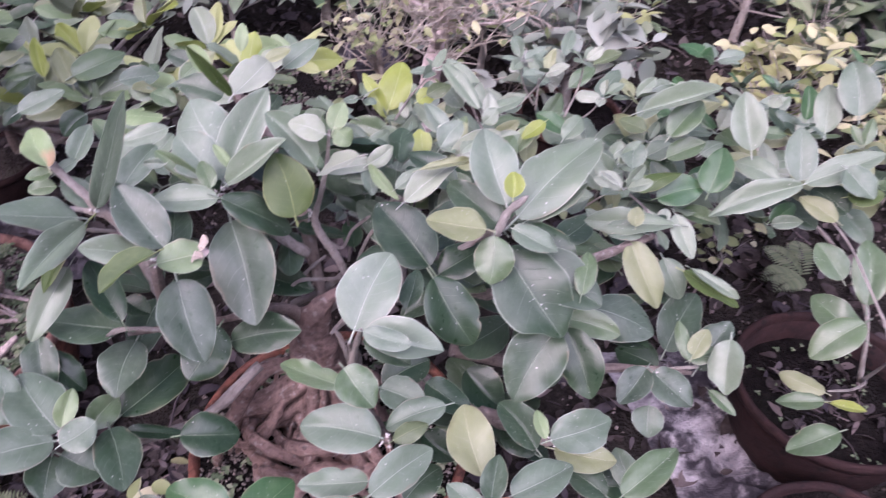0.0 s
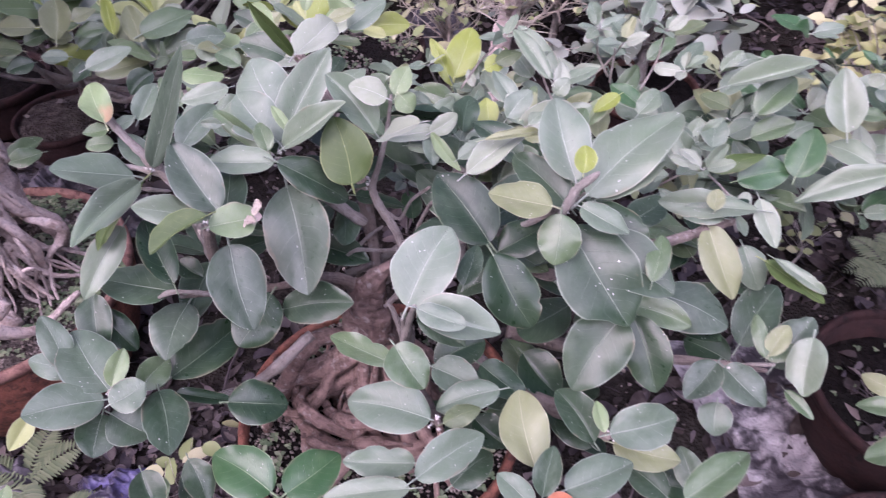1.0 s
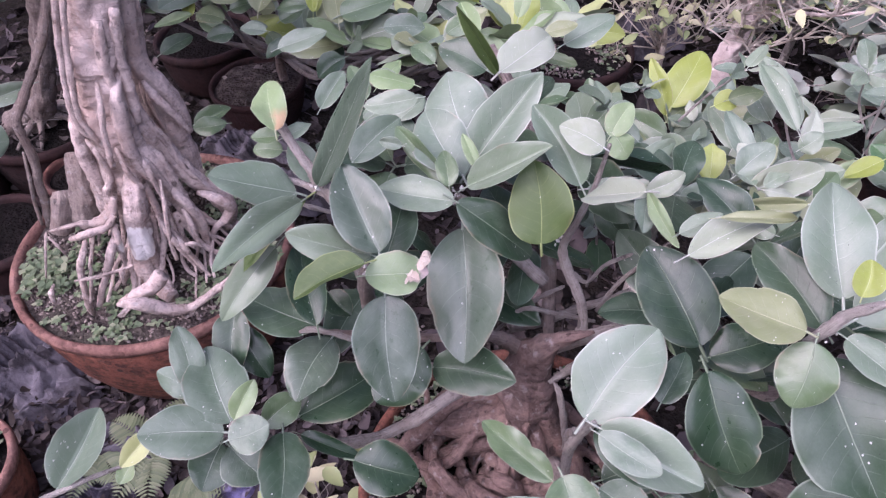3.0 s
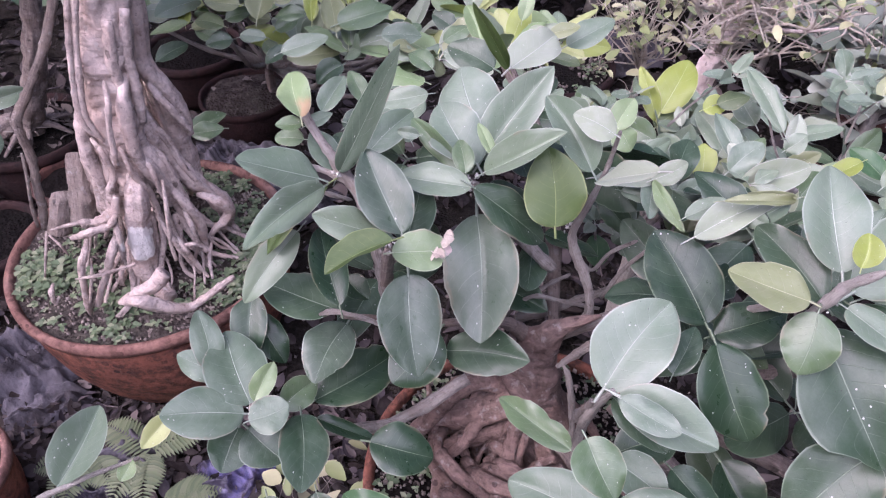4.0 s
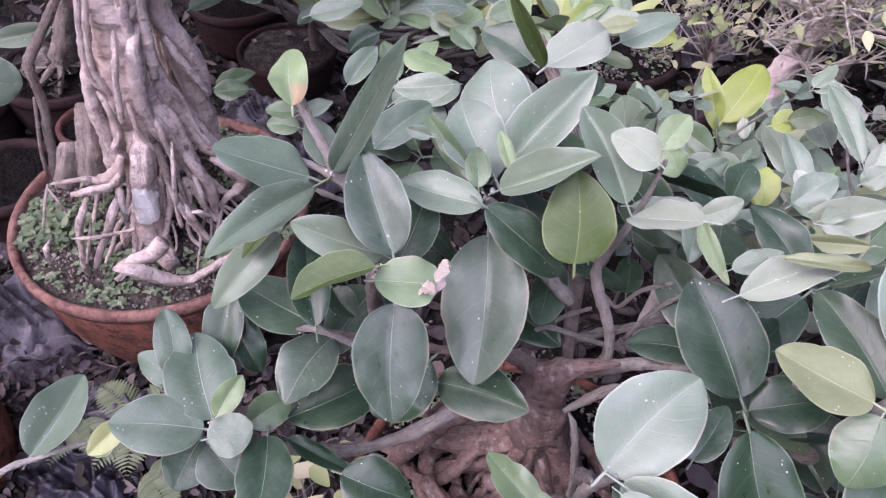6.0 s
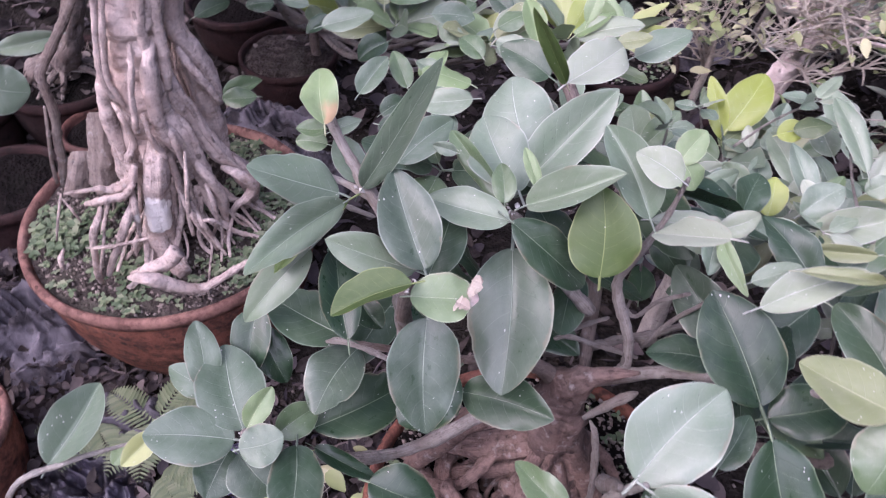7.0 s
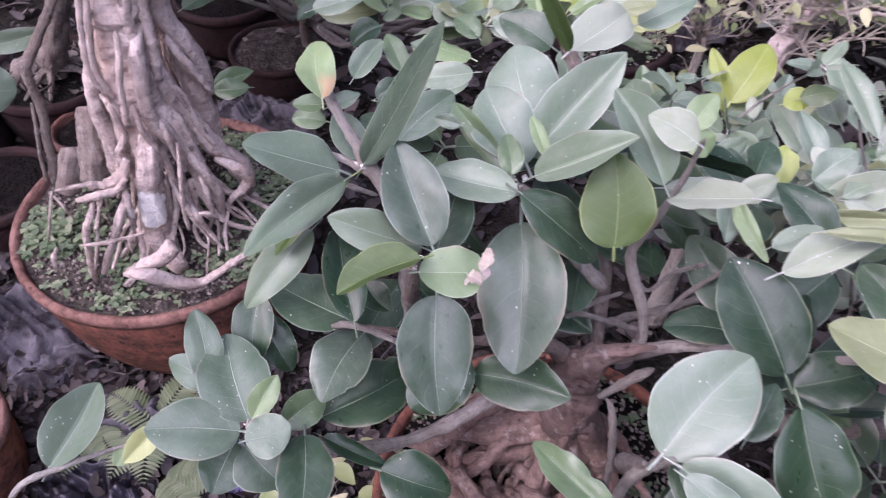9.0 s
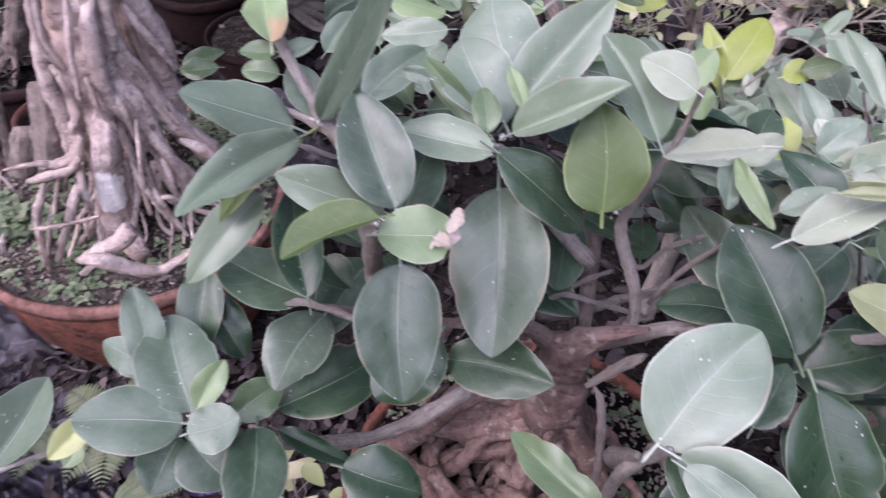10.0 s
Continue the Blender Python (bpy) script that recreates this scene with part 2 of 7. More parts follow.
CLAY = clay_material("terracotta_body", (0.3, 0.122, 0.08), (0.155, 0.065, 0.047), (0.045, 0.028, 0.024), 0.8)
RIM = clay_material("terracotta_rim", (0.32, 0.185, 0.15), (0.21, 0.112, 0.09), (0.09, 0.048, 0.04), 0.75)
REDDARK = clay_material("dull_red_clay", (0.16, 0.075, 0.058), (0.1, 0.05, 0.042), (0.04, 0.025, 0.022), 0.6)
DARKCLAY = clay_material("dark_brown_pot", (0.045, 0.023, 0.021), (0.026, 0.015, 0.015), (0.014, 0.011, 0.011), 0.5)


def earth_material(name, a, b, c):
    M = Mat(name, 0.95, 0.06)
    oc = M.coord("Object")
    n1, n2, n3 = M.noise(oc, 60.0, 6.0, 0.7), M.noise(oc, 9.0, 4.0), M.cells(oc, 150.0)
    col = M.mix(M.ramp(n1, 0.35, 0.68), a, b)
    col = M.mix(M.math('MULTIPLY', M.ramp(n2, 0.5, 0.68), 0.6), col, c)
    return M.done(col, M.math('ADD', n1, M.math('MULTIPLY', n3, 0.6)), 0.008, 1.0)


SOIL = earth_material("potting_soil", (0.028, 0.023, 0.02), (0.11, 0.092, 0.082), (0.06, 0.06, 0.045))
# near-black copy of the potting soil, with shade put into its colour
SHADESOIL = earth_material("potting_soil_shade_toned", (0.005, 0.0043, 0.004), (0.017, 0.014, 0.013), (0.011, 0.011, 0.009))
# earth tone lowered, so the deep shade at the back sits in its colour
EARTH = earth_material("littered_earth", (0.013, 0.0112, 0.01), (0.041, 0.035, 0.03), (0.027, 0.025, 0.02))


def island_material(name, colours, rough=0.75, spec=0.25, thin=0.0):
    """One tone out of a few for each separate bit."""
    M = Mat(name, rough, spec)
    r = M.t.nodes.new("ShaderNodeNewGeometry").outputs["Random Per Island"]
    n = M.t.nodes.new("ShaderNodeValToRGB")
    n.color_ramp.interpolation = 'CONSTANT'
    e = n.color_ramp.elements
    for i, c in enumerate(colours):
        el = e[i] if i < 2 else e.new(i / len(colours))
        el.position, el.color = i / len(colours), (*c, 1)
    M.t.links.new(r, n.inputs[0])
    oc = M.coord("Object")
    f1 = M.noise(oc, 90.0, 4.0)
    col = M.mix(M.math('MULTIPLY', M.ramp(f1, 0.4, 0.75), 0.2), n.outputs[0], (0.2, 0.17, 0.15))
    M.done(col, f1, 0.001, 0.5)
    if thin:
        tr = M.t.nodes.new("ShaderNodeBsdfTranslucent")
        M.t.links.new(col, tr.inputs[0])
        mx = M.t.nodes.new("ShaderNodeMixShader")
        mx.inputs[0].default_value = thin
        M.t.links.new(M.b.outputs[0], mx.inputs[1]), M.t.links.new(tr.outputs[0], mx.inputs[2])
        M.t.links.new(mx.outputs[0], M.t.nodes["Material Output"].inputs[0])
    return M.m


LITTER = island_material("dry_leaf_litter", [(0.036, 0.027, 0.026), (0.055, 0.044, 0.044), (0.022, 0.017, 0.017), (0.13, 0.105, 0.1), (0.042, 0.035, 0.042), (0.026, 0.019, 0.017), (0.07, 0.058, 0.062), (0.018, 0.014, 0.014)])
DRYCURL = island_material("pale_dry_curls", [(0.12, 0.1, 0.088), (0.07, 0.056, 0.05), (0.045, 0.036, 0.033), (0.19, 0.165, 0.145), (0.06, 0.048, 0.045)])
CRUMB = island_material("soil_crumbs", [(0.05, 0.04, 0.034), (0.2, 0.165, 0.145), (0.11, 0.09, 0.075), (0.26, 0.225, 0.2), (0.2, 0.17, 0.15)])
FERNGREEN = island_material("fern_green", [(0.12, 0.155, 0.085), (0.15, 0.185, 0.1), (0.18, 0.215, 0.125)], 0.5, 0.3, 0.15)
WEED = island_material("small_weeds", [(0.12, 0.17, 0.085), (0.17, 0.22, 0.12), (0.09, 0.135, 0.07), (0.24, 0.27, 0.17), (0.13, 0.17, 0.1)], 0.5, 0.3, 0.2)
FARLEAF = island_material("far_leaves", [(0.13, 0.18, 0.09), (0.2, 0.25, 0.13), (0.26, 0.3, 0.18), (0.34, 0.37, 0.15), (0.1, 0.14, 0.07), (0.3, 0.32, 0.23)], 0.4, 0.45, 0.15)
FARGREY = island_material("far_grey_leaves", [(0.2, 0.235, 0.19), (0.25, 0.285, 0.23), (0.15, 0.185, 0.135), (0.3, 0.33, 0.28), (0.12, 0.15, 0.1)], 0.35, 0.5, 0.1)
FARDARK = island_material("far_dark_leaves", [(0.05, 0.09, 0.045), (0.08, 0.125, 0.065), (0.11, 0.16, 0.09), (0.15, 0.2, 0.12), (0.04, 0.07, 0.035)], 0.38, 0.45, 0.1)
LEMON = island_material("pale_lemon_leaves", [(0.42, 0.42, 0.21), (0.5, 0.49, 0.28), (0.36, 0.38, 0.15), (0.27, 0.32, 0.12)], 0.45, 0.4, 0.2)
CREAM = island_material("variegated_leaves", [(0.33, 0.35, 0.17), (0.42, 0.42, 0.24), (0.26, 0.31, 0.13), (0.48, 0.47, 0.3), (0.2, 0.25, 0.11)], 0.45, 0.4, 0.2)


def sheet_material(name, a, b, dirt, rough=0.4):
    M = Mat(name, rough, 0.5)
    oc = M.coord("Object")
    n = M.noise(oc, 24.0, 5.0, 0.6)
    col = M.mix(M.ramp(n, 0.35, 0.65), a, b)
    col = M.mix(M.ramp(M.noise(oc, 13.0, 5.0, 0.65), 0.47, 0.56), col, dirt)
    return M.done(col, M.math('ADD', M.noise(oc, 60.0, 5.0), M.math('ABSOLUTE', M.math('SUBTRACT', M.noise(oc, 35.0, 2.0), 0.5))), 0.006, 0.9)


SACK = sheet_material("dirty_white_sack", (0.36, 0.34, 0.345), (0.13, 0.12, 0.13), (0.035, 0.03, 0.035), 0.6)
BLUE = sheet_material("blue_violet_plastic", (0.1, 0.09, 0.22), (0.15, 0.135, 0.27), (0.045, 0.038, 0.06), 0.38)
GREYSHEET = sheet_material("grey_lilac_plastic", (0.07, 0.064, 0.075), (0.13, 0.12, 0.14), (0.026, 0.022, 0.026), 0.75)
DARKSHEET = sheet_material("dark_violet_plastic", (0.03, 0.027, 0.04), (0.06, 0.054, 0.075), (0.016, 0.014, 0.018), 0.4)


# ---- building helpers ----
def mesh_of(name, bm, *mats, smooth=True):
    me = bpy.data.meshes.new(name)
    bm.to_mesh(me)
    bm.free()
    for m in mats:
        me.materials.append(m)
    if smooth:
        me.polygons.foreach_set("use_smooth", [True] * len(me.polygons))
    return me


def part(name, bm, material, parent=None, label=""):
    ob = new(name, mesh_of(name, bm, material))
    ob.parent = parent
    return tagged(ob, label) if label else ob


def thing(name, at, label, category, group="", kind=""):
    ob = new(name)
    ob.empty_display_size = 0.02
    ob.location = at
    return tagged(ob, label, category, group, kind)


def keep_place(ob, parent):
    """Parents ob, whose mesh is in world places, without moving it."""
    ob.parent = parent
    ob.matrix_parent_inverse = Matrix.Translation(parent.location).inverted()
    return ob


def glide(pts, sub):
    """A smooth run through points of (x, y, z, r)."""
    p = [np.array(q, float) for q in pts]
    p = [2 * p[0] - p[1]] + p + [2 * p[-1] - p[-2]]
    out = []
    for i in range(1, len(p) - 2):
        for s in range(sub):
            t = s / sub
            a, b, c, d = p[i - 1:i + 3]
            out.append(0.5 * (2 * b + (c - a) * t + (2 * a - 5 * b + 4 * c - d) * t * t + (3 * b - a - 3 * c + d) * t ** 3))
    out.append(p[-2])
    return out


def tube(bm, pts, seg=9, sub=4, lump=0.12, freq=60.0, cap=True, ridges=0):
    """A round limb with uneven girth along points of (x, y, z, r)."""
    run = glide(pts, sub)
    uvl = bm.loops.layers.uv.verify()
    rings, far, prev = [], 0.0, None
    nx = Vector((1, 0, 0))
    for i, q in enumerate(run):
        a, b = run[max(i - 1, 0)], run[min(i + 1, len(run) - 1)]
        d = Vector(b[:3] - a[:3])
        d = d.normalized() if d.length > 1e-7 else Vector((0, 0, 1))
        nx = nx - d * nx.dot(d)
        nx = nx.normalized() if nx.length > 1e-4 else d.orthogonal().normalized()
        ny = d.cross(nx)
        c = Vector(q[:3])
        if prev is not None:
            far += (c - prev).length
        prev = c
        r = max(q[3], 0.0004)
        ring = []
        for k in range(seg):
            an = 2 * math.pi * k / seg
            o = nx * math.cos(an) + ny * math.sin(an)
            g = 1 + lump * noise.noise((c + o * r) * freq) + lump * 0.7 * noise.noise((c + o * r * 2) * freq * 0.35)
            if not ridges and r < 0.0065:
                g += 0.22 * math.exp(-(((far % 0.014) - 0.007) / 0.0016) ** 2)
            if ridges:
                sway = 5 * noise.noise(c * 9)
                g += 0.06 * (1 - 2 * abs(math.sin(0.5 * ridges * an + sway))) + 0.03 * (1 - 2 * abs(math.sin(ridges * an + 1.7 * sway + 2))) + 0.05 * noise.noise((c + o * r) * 170) + 0.03 * noise.noise((c + o * r) * 340)
            ring.append(bm.verts.new(c + o * r * g))
        rings.append((ring, far))
    for (r0, f0), (r1, f1) in zip(rings, rings[1:]):
        for k in range(seg):
            j = (k + 1) % seg
            fa = bm.faces.new((r0[k], r0[j], r1[j], r1[k]))
            for lo, (uu, vv) in zip(fa.loops, ((f0, k / seg), (f0, (k + 1) / seg), (f1, (k + 1) / seg), (f1, k / seg))):
                lo[uvl].uv = (uu, vv)
    if cap:
        bm.faces.new(rings[0][0][::-1])
        bm.faces.new(rings[-1][0])
    return bm


LEAF_MESH = {}


# fold of the two halves, curl of their edges, droop, wedge of the base, point of the tip, wave, sideways bend, twist
LEAF_FORM = (
    (0.26, 0.18, 0.16, 0.10, 0.56, 0.68, 0.020, 0.03, 0.10),
    (0.40, 0.26, 0.20, 0.20, 0.62, 0.70, 0.030, -0.05, -0.30),
    (0.14, 0.10, 0.14, 0.06, 0.56, 0.62, 0.034, 0.06, 0.00),
    (0.46, 0.42, 0.22, -0.06, 0.58, 0.78, 0.024, -0.03, 0.00),
    (0.24, 0.36, 0.24, 0.26, 0.50, 0.64, 0.036, 0.04, 0.35),
    (0.30, 0.22, 0.18, 0.26, 0.55, 0.56, 0.040, 0.03, 0.00),
    (0.28, 0.36, 0.16, 0.14, 0.55, 0.70, 0.050, -0.03, 0.00),
    (0.32, 0.20, 0.20, 0.18, 0.66, 0.72, 0.040, -0.06, 0.65),
    (0.18, 0.46, 0.26, 0.30, 0.60, 0.62, 0.034, 0.06, -0.45),
    (0.06, 0.34, 0.16, 0.16, 0.52, 0.72, 0.030, 0.05, 0.20),
    (0.46, 0.06, 0.18, 0.22, 0.58, 0.70, 0.030, -0.04, -0.15),
    (0.58, 0.60, 0.16, 0.16, 0.60, 0.70, 0.026, 0.07, 0.12),
    (-0.10, -0.06, 0.12, 0.20, 0.55, 0.66, 0.040, -0.05, 0.25),
    (0.30, 0.26, 0.30, 0.40, 0.62, 0.66, 0.030, 0.04, 0.00),
)


def leaf_mesh(mat, shape):
    """A leaf blade of unit length and width along +y, facing +z, with a creased midrib, curled edges and its stalk."""
    key = (mat, shape)
    if key in LEAF_MESH:
        return LEAF_MESH[key]
    fold_a, fold_b, curl, droop, wedge, point, wave, bend, twist = LEAF_FORM[shape]
    bm = bmesh.new()
    uvl = bm.loops.layers.uv.verify()
    nu, nv = 22, 12
    bites = {5: ((0.97, 0.09, 0.5, 1), (0.86, 0.05, 0.3, 1), (0.93, 0.05, 0.25, -1)), 6: ((0.36, 0.07, 0.3, 1), (0.72, 0.06, 0.22, 1), (0.85, 0.06, 0.2, -1)), 10: ((0.62, 0.025, 0.12, 1),), 8: ((0.78, 0.03, 0.16, -1),)}.get(shape, ())
    top = wedge / (wedge + point)
    peak = top ** wedge * (1 - top) ** point
    grid = []
    for i in range(nu + 1):
        u = 0.5 * (1 - math.cos(math.pi * i / nu))
        half = 0.5 * max(u, 0.0) ** wedge * max(1 - u, 0.0) ** point / peak + 0.002
        z0 = -droop * (u - 0.25) ** 2 * (1 if u > 0.25 else 0.4)
        row = []
        for j in range(nv + 1):
            v = -1 + 2 * j / nv
            s, sg = abs(v), (1 if v > 0 else -1)
            f = fold_b if v > 0 else fold_a
            x = v * half * (1 + 0.03 * math.sin(5 * u + 3 * shape + sg) + 0.012 * math.sin(21 * u + shape * 2 + sg))
            for at, wide, deep, side in bites:
                if v * side > 0:
                    x *= 1 - deep * math.exp(-((u - at) / wide) ** 2)
            lift = half * (f * (math.sqrt(s * s + 0.004) - 0.063) - curl * 0.6 * s * s * s)
            lift += wave * (math.sin(8.5 * u + 1.7 * sg + shape) + 0.4 * math.sin(19 * u + 2.1 * shape + sg)) * s * s * min(1.0, 4 * half)
            x *= 1 - 0.16 * f * f - 0.08 * curl * s * s
            tw = twist * (u - 0.35)
            row.append(bm.verts.new((x * math.cos(tw) - lift * math.sin(tw) + bend * math.sin(math.pi * u), u, z0 + x * math.sin(tw) + lift * math.cos(tw))))
        grid.append(row)
    for i in range(nu):
        for j in range(nv):
            fa = bm.faces.new((grid[i][j], grid[i][j + 1], grid[i + 1][j + 1], grid[i + 1][j]))
            for lo, (a, b) in zip(fa.loops, ((i, j), (i, j + 1), (i + 1, j + 1), (i + 1, j))):
                lo[uvl].uv = (0.5 * (1 - math.cos(math.pi * a / nu)), b / nv)
    r = 0.016
    prev = None
    for k in range(4):
        s = k / 3
        c = Vector((0, 0.02 - 0.17 * s, -0.008 - 0.03 * s * s))
        ring = [bm.verts.new(c + Vector((r * math.cos(a) * 1.4, 0, r * math.sin(a)))) for a in (0.5, 1.75, 3.0, 4.25, 5.5)]
        if prev:
            for q in range(5):
                fa = bm.faces.new((prev[q], prev[(q + 1) % 5], ring[(q + 1) % 5], ring[q]))
                for lo in fa.loops:
                    lo[uvl].uv = (0.3, 0.5)
        prev = ring
    LEAF_MESH[key] = mesh_of("leaf", bm, LEAF[mat])
    return LEAF_MESH[key]


LEAF_COUNT = [0]


def leaf(plant, mat, base, tip, width, normal, shape=None):
    """One leaf of a plant, from base to tip, facing along normal."""
    LEAF_COUNT[0] += 1
    b, t = Vector(base), Vector(tip)
    y = (t - b)
    ln = y.length
    y.normalize()
    n = Vector(normal)
    n = (n - y * n.dot(y)).normalized()
    x = y.cross(n)
    s = (0, 7, 9, 4, 1, 8, 3, 10, 0, 11, 13, 4, 12)[LEAF_COUNT[0] * 5 % 13] if shape is None else shape
    ob = new("leaf", leaf_mesh(mat, s))
    ob.parent = plant
    z = 0.5 * (ln + width)
    m = Matrix(((x.x * width, y.x * ln, n.x * z, b.x), (x.y * width, y.y * ln, n.y * z, b.y), (x.z * width, y.z * ln, n.z * z, b.z), (0, 0, 0, 1)))
    ob.matrix_basis = Matrix.Translation(plant.location).inverted() @ m
    return ob


def strand(name, plant, pts, material=None, seg=12, label=""):
    """A root, trunk or branch of a plant through points of (x, y, z, r)."""
    bm = bmesh.new()
    big = max(p[3] for p in pts) > 0.012
    if name in ("branch", "twig") and pts[-1][3] > 0.001:
        e, q = pts[-1], pts[-2]
        ln = math.dist(e[:3], q[:3])
        pts = [*pts, tuple(e[i] + (e[i] - q[i]) * min(1.0, 2.2 * e[3] / ln) for i in range(3)) + (e[3] * 0.2,)]
    tube(bm, pts, seg=44 if big else seg, sub=14 if big else 7, lump=0.2 if big else 0.24, freq=55.0 if big else 85.0, ridges=5 if big else 0)
    material = GREYTWIG if material is LIMB and name in ("branch", "twig") and max(p[3] for p in pts) < 0.0066 else material
    ob = part(name, bm, material or BARK)
    return keep_place(ob, plant)


def rosette(plant, at, count, size, mats, tilt=0.5, seed=0, aim=None):
    """A tuft of leaves round a shoot's tip."""
    rng = random.Random(seed)
    c = Vector(at)
    a0 = rng.uniform(0, 6.3)
    for i in range(count):
        a = a0 + i * 2.4
        up = tilt + rng.uniform(-0.35, 0.45) - 0.15 * (i % 3)
        d = Vector((math.cos(a) * math.cos(up), math.sin(a) * math.cos(up), math.sin(up)))
        if aim:
            d = (d + Vector(aim) * 0.5).normalized()
        ln = size * rng.uniform(0.7, 1.15)
        b = c + d * size * 0.14
        n = Vector((rng.uniform(-0.75, 0.75), rng.uniform(-0.9, 0.5), 1.0)) - d * 0.2
        leaf(plant, rng.choice(mats), b, b + d * ln, ln * rng.uniform(0.48, 0.62), n)


def lathe(bm, ring_pts, centre, seg=72, wob=0.0):
    """A turned shell through (r, z) pairs; open."""
    rows = []
    for r, z in ring_pts:
        rows.append([bm.verts.new((centre[0] + r * math.cos(2 * math.pi * k / seg) * (1 + wob * noise.noise((3 * math.cos(6.283 * k / seg), 3 * math.sin(6.283 * k / seg), z * 30))),
                                   centre[1] + r * math.sin(2 * math.pi * k / seg) * (1 + wob * noise.noise((3 * math.cos(6.283 * k / seg), 3 * math.sin(6.283 * k / seg), z * 30 + 5))), z)) for k in range(seg)])
    for a, b in zip(rows, rows[1:]):
        for k in range(seg):
            bm.faces.new((a[k], a[(k + 1) % seg], b[(k + 1) % seg], b[k]))
    return rows


def pot(name, centre, top, height, radius, foot, label, body=CLAY, rim=RIM, soil_drop=0.012, mound=0.012, lip=0.012, group="plant pots", bulge=0.9, soil=SHADESOIL):
    """A bowl with body and lip, and its soil as a thing of its own."""
    x, y = centre
    z0 = top - height
    th = thing(name, (x, y, z0), label, "plant pot", group)
    bm = bmesh.new()
    prof = [(foot * 0.2, z0 + 0.001), (foot, z0 + 0.001)]
    for i in range(1, 9):
        s = i / 8
        prof.append((foot + (radius - lip * 0.7 - foot) * math.sin(s * math.pi / 2) ** bulge, z0 + (height - lip * 1.6) * s))
    inner = radius - lip * 1.5
    prof += [(inner, top - lip * 1.6), (inner * 0.98, top - height * 0.45)]
    lathe(bm, prof, centre, wob=0.008)
    keep_place(part("bowl", bm, body), th)
    bm = bmesh.new()
    prof = [(radius - lip * 0.8, top - lip * 2.3), (radius - lip * 0.1, top - lip * 2.0), (radius, top - lip * 1.2), (radius - lip * 0.1, top - lip * 0.3), (radius - lip * 0.5, top),
            (radius - lip * 1.1, top - lip * 0.1), (radius - lip * 1.45, top - lip * 0.8), (radius - lip * 1.5, top - lip * 2.4)]
    lathe(bm, prof, centre, wob=0.008)
    keep_place(part("rim", bm, rim, label="worn rounded lip"), th)
    # soil
    bm = bmesh.new()
    rows, seg = [], 48
    for i in range(13):
        r = inner * 0.995 * (i + 0.02) / 12
        row = []
        for k in range(seg):
            a = 2 * math.pi * k / seg
            px, py = x + r * math.cos(a), y + r * math.sin(a)
            h = top - soil_drop + mound * (1 - (r / inner) ** 2) + 0.006 * noise.noise((px * 25, py * 25, 1)) + 0.003 * noise.noise((px * 80, py * 80, 4))
            row.append(bm.verts.new((px, py, h)))
        rows.append(row)
    for a, b in zip(rows, rows[1:]):
        for k in range(seg):
            bm.faces.new((a[k], b[k], b[(k + 1) % seg], a[(k + 1) % seg]))
    bm.faces.new(rows[0])
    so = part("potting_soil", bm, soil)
    tagged(so, "dark crumbly potting soil filling the pot", "soil")
    return th


def bits(name, material, spots, maker, label, category):
    """Uncounted small things as one object of kind stuff."""
    bm = bmesh.new()
    for s in spots:
        maker(bm, *s)
    ob = part(name, bm, material)
    return tagged(ob, label, category, kind="stuff")


def blade(bm, c, d, n, ln, w, curl=0.2, segs=3):
    """A small leaf of a few faces."""
    d = d.normalized()
    n = (n - d * n.dot(d)).normalized()
    x = d.cross(n)
    prev = None
    for i in range(segs + 1):
        u = i / segs
        h = w * 0.5 * math.sin(math.pi * (0.06 + 0.9 * u) ** 0.85) + 0.0002
        p = c + d * ln * u - n * ln * curl * u * u
        row = [bm.verts.new(p - x * h + n * h * 0.35), bm.verts.new(p), bm.verts.new(p + x * h + n * h * 0.35)]
        if prev:
            for k in (0, 1):
                bm.faces.new((prev[k], prev[k + 1], row[k + 1], row[k]))
        prev = row


def clover(bm, x, y, z, size, rng):
    h = rng.uniform(0.3, 1.4) * size
    a0 = rng.uniform(0, 6.3)
    lean = Vector((rng.uniform(-0.4, 0.4), rng.uniform(-0.5, 0.2), 1))
    c = Vector((x, y, z)) + lean * h
    for k in range(rng.choice((3, 3, 4, 5))):
        a = a0 + k * 2.1 + rng.uniform(-0.3, 0.3)
        d = Vector((math.cos(a), math.sin(a), rng.uniform(-0.1, 0.4)))
        blade(bm, c, d, Vector((0, -0.2, 1)), size * rng.uniform(0.7, 1.2), size * rng.uniform(0.6, 0.9), 0.15, 2)


def crumb(bm, x, y, z, r, rng):
    m = Matrix.Translation((x, y, z)) @ Euler((rng.uniform(0, 6), rng.uniform(0, 6), 0)).to_matrix().to_4x4() @ Matrix.Diagonal((r, r * rng.uniform(0.5, 1), r * rng.uniform(0.4, 0.8), 1))
    vs = [bm.verts.new(m @ Vector(p)) for p in ((1, 0, 0), (-1, 0, 0), (0, 1, 0), (0, -1, 0), (0, 0, 1), (0, 0, -1))]
    for a, b, c in ((0, 2, 4), (2, 1, 4), (1, 3, 4), (3, 0, 4), (2, 0, 5), (1, 2, 5), (3, 1, 5), (0, 3, 5)):
        bm.faces.new((vs[a], vs[b], vs[c]))


def dead_leaf(bm, x, y, z, ln, rng):
    a = rng.uniform(0, 6.3)
    d = Vector((math.cos(a), math.sin(a), rng.uniform(-0.15, 0.35)))
    n = Vector((rng.uniform(-1.2, 1.2), rng.uniform(-1.2, 1.2), 1))
    blade(bm, Vector((x, y, z)), d, n, ln, ln * rng.uniform(0.25, 0.8), rng.uniform(-0.7, 0.8), 5)


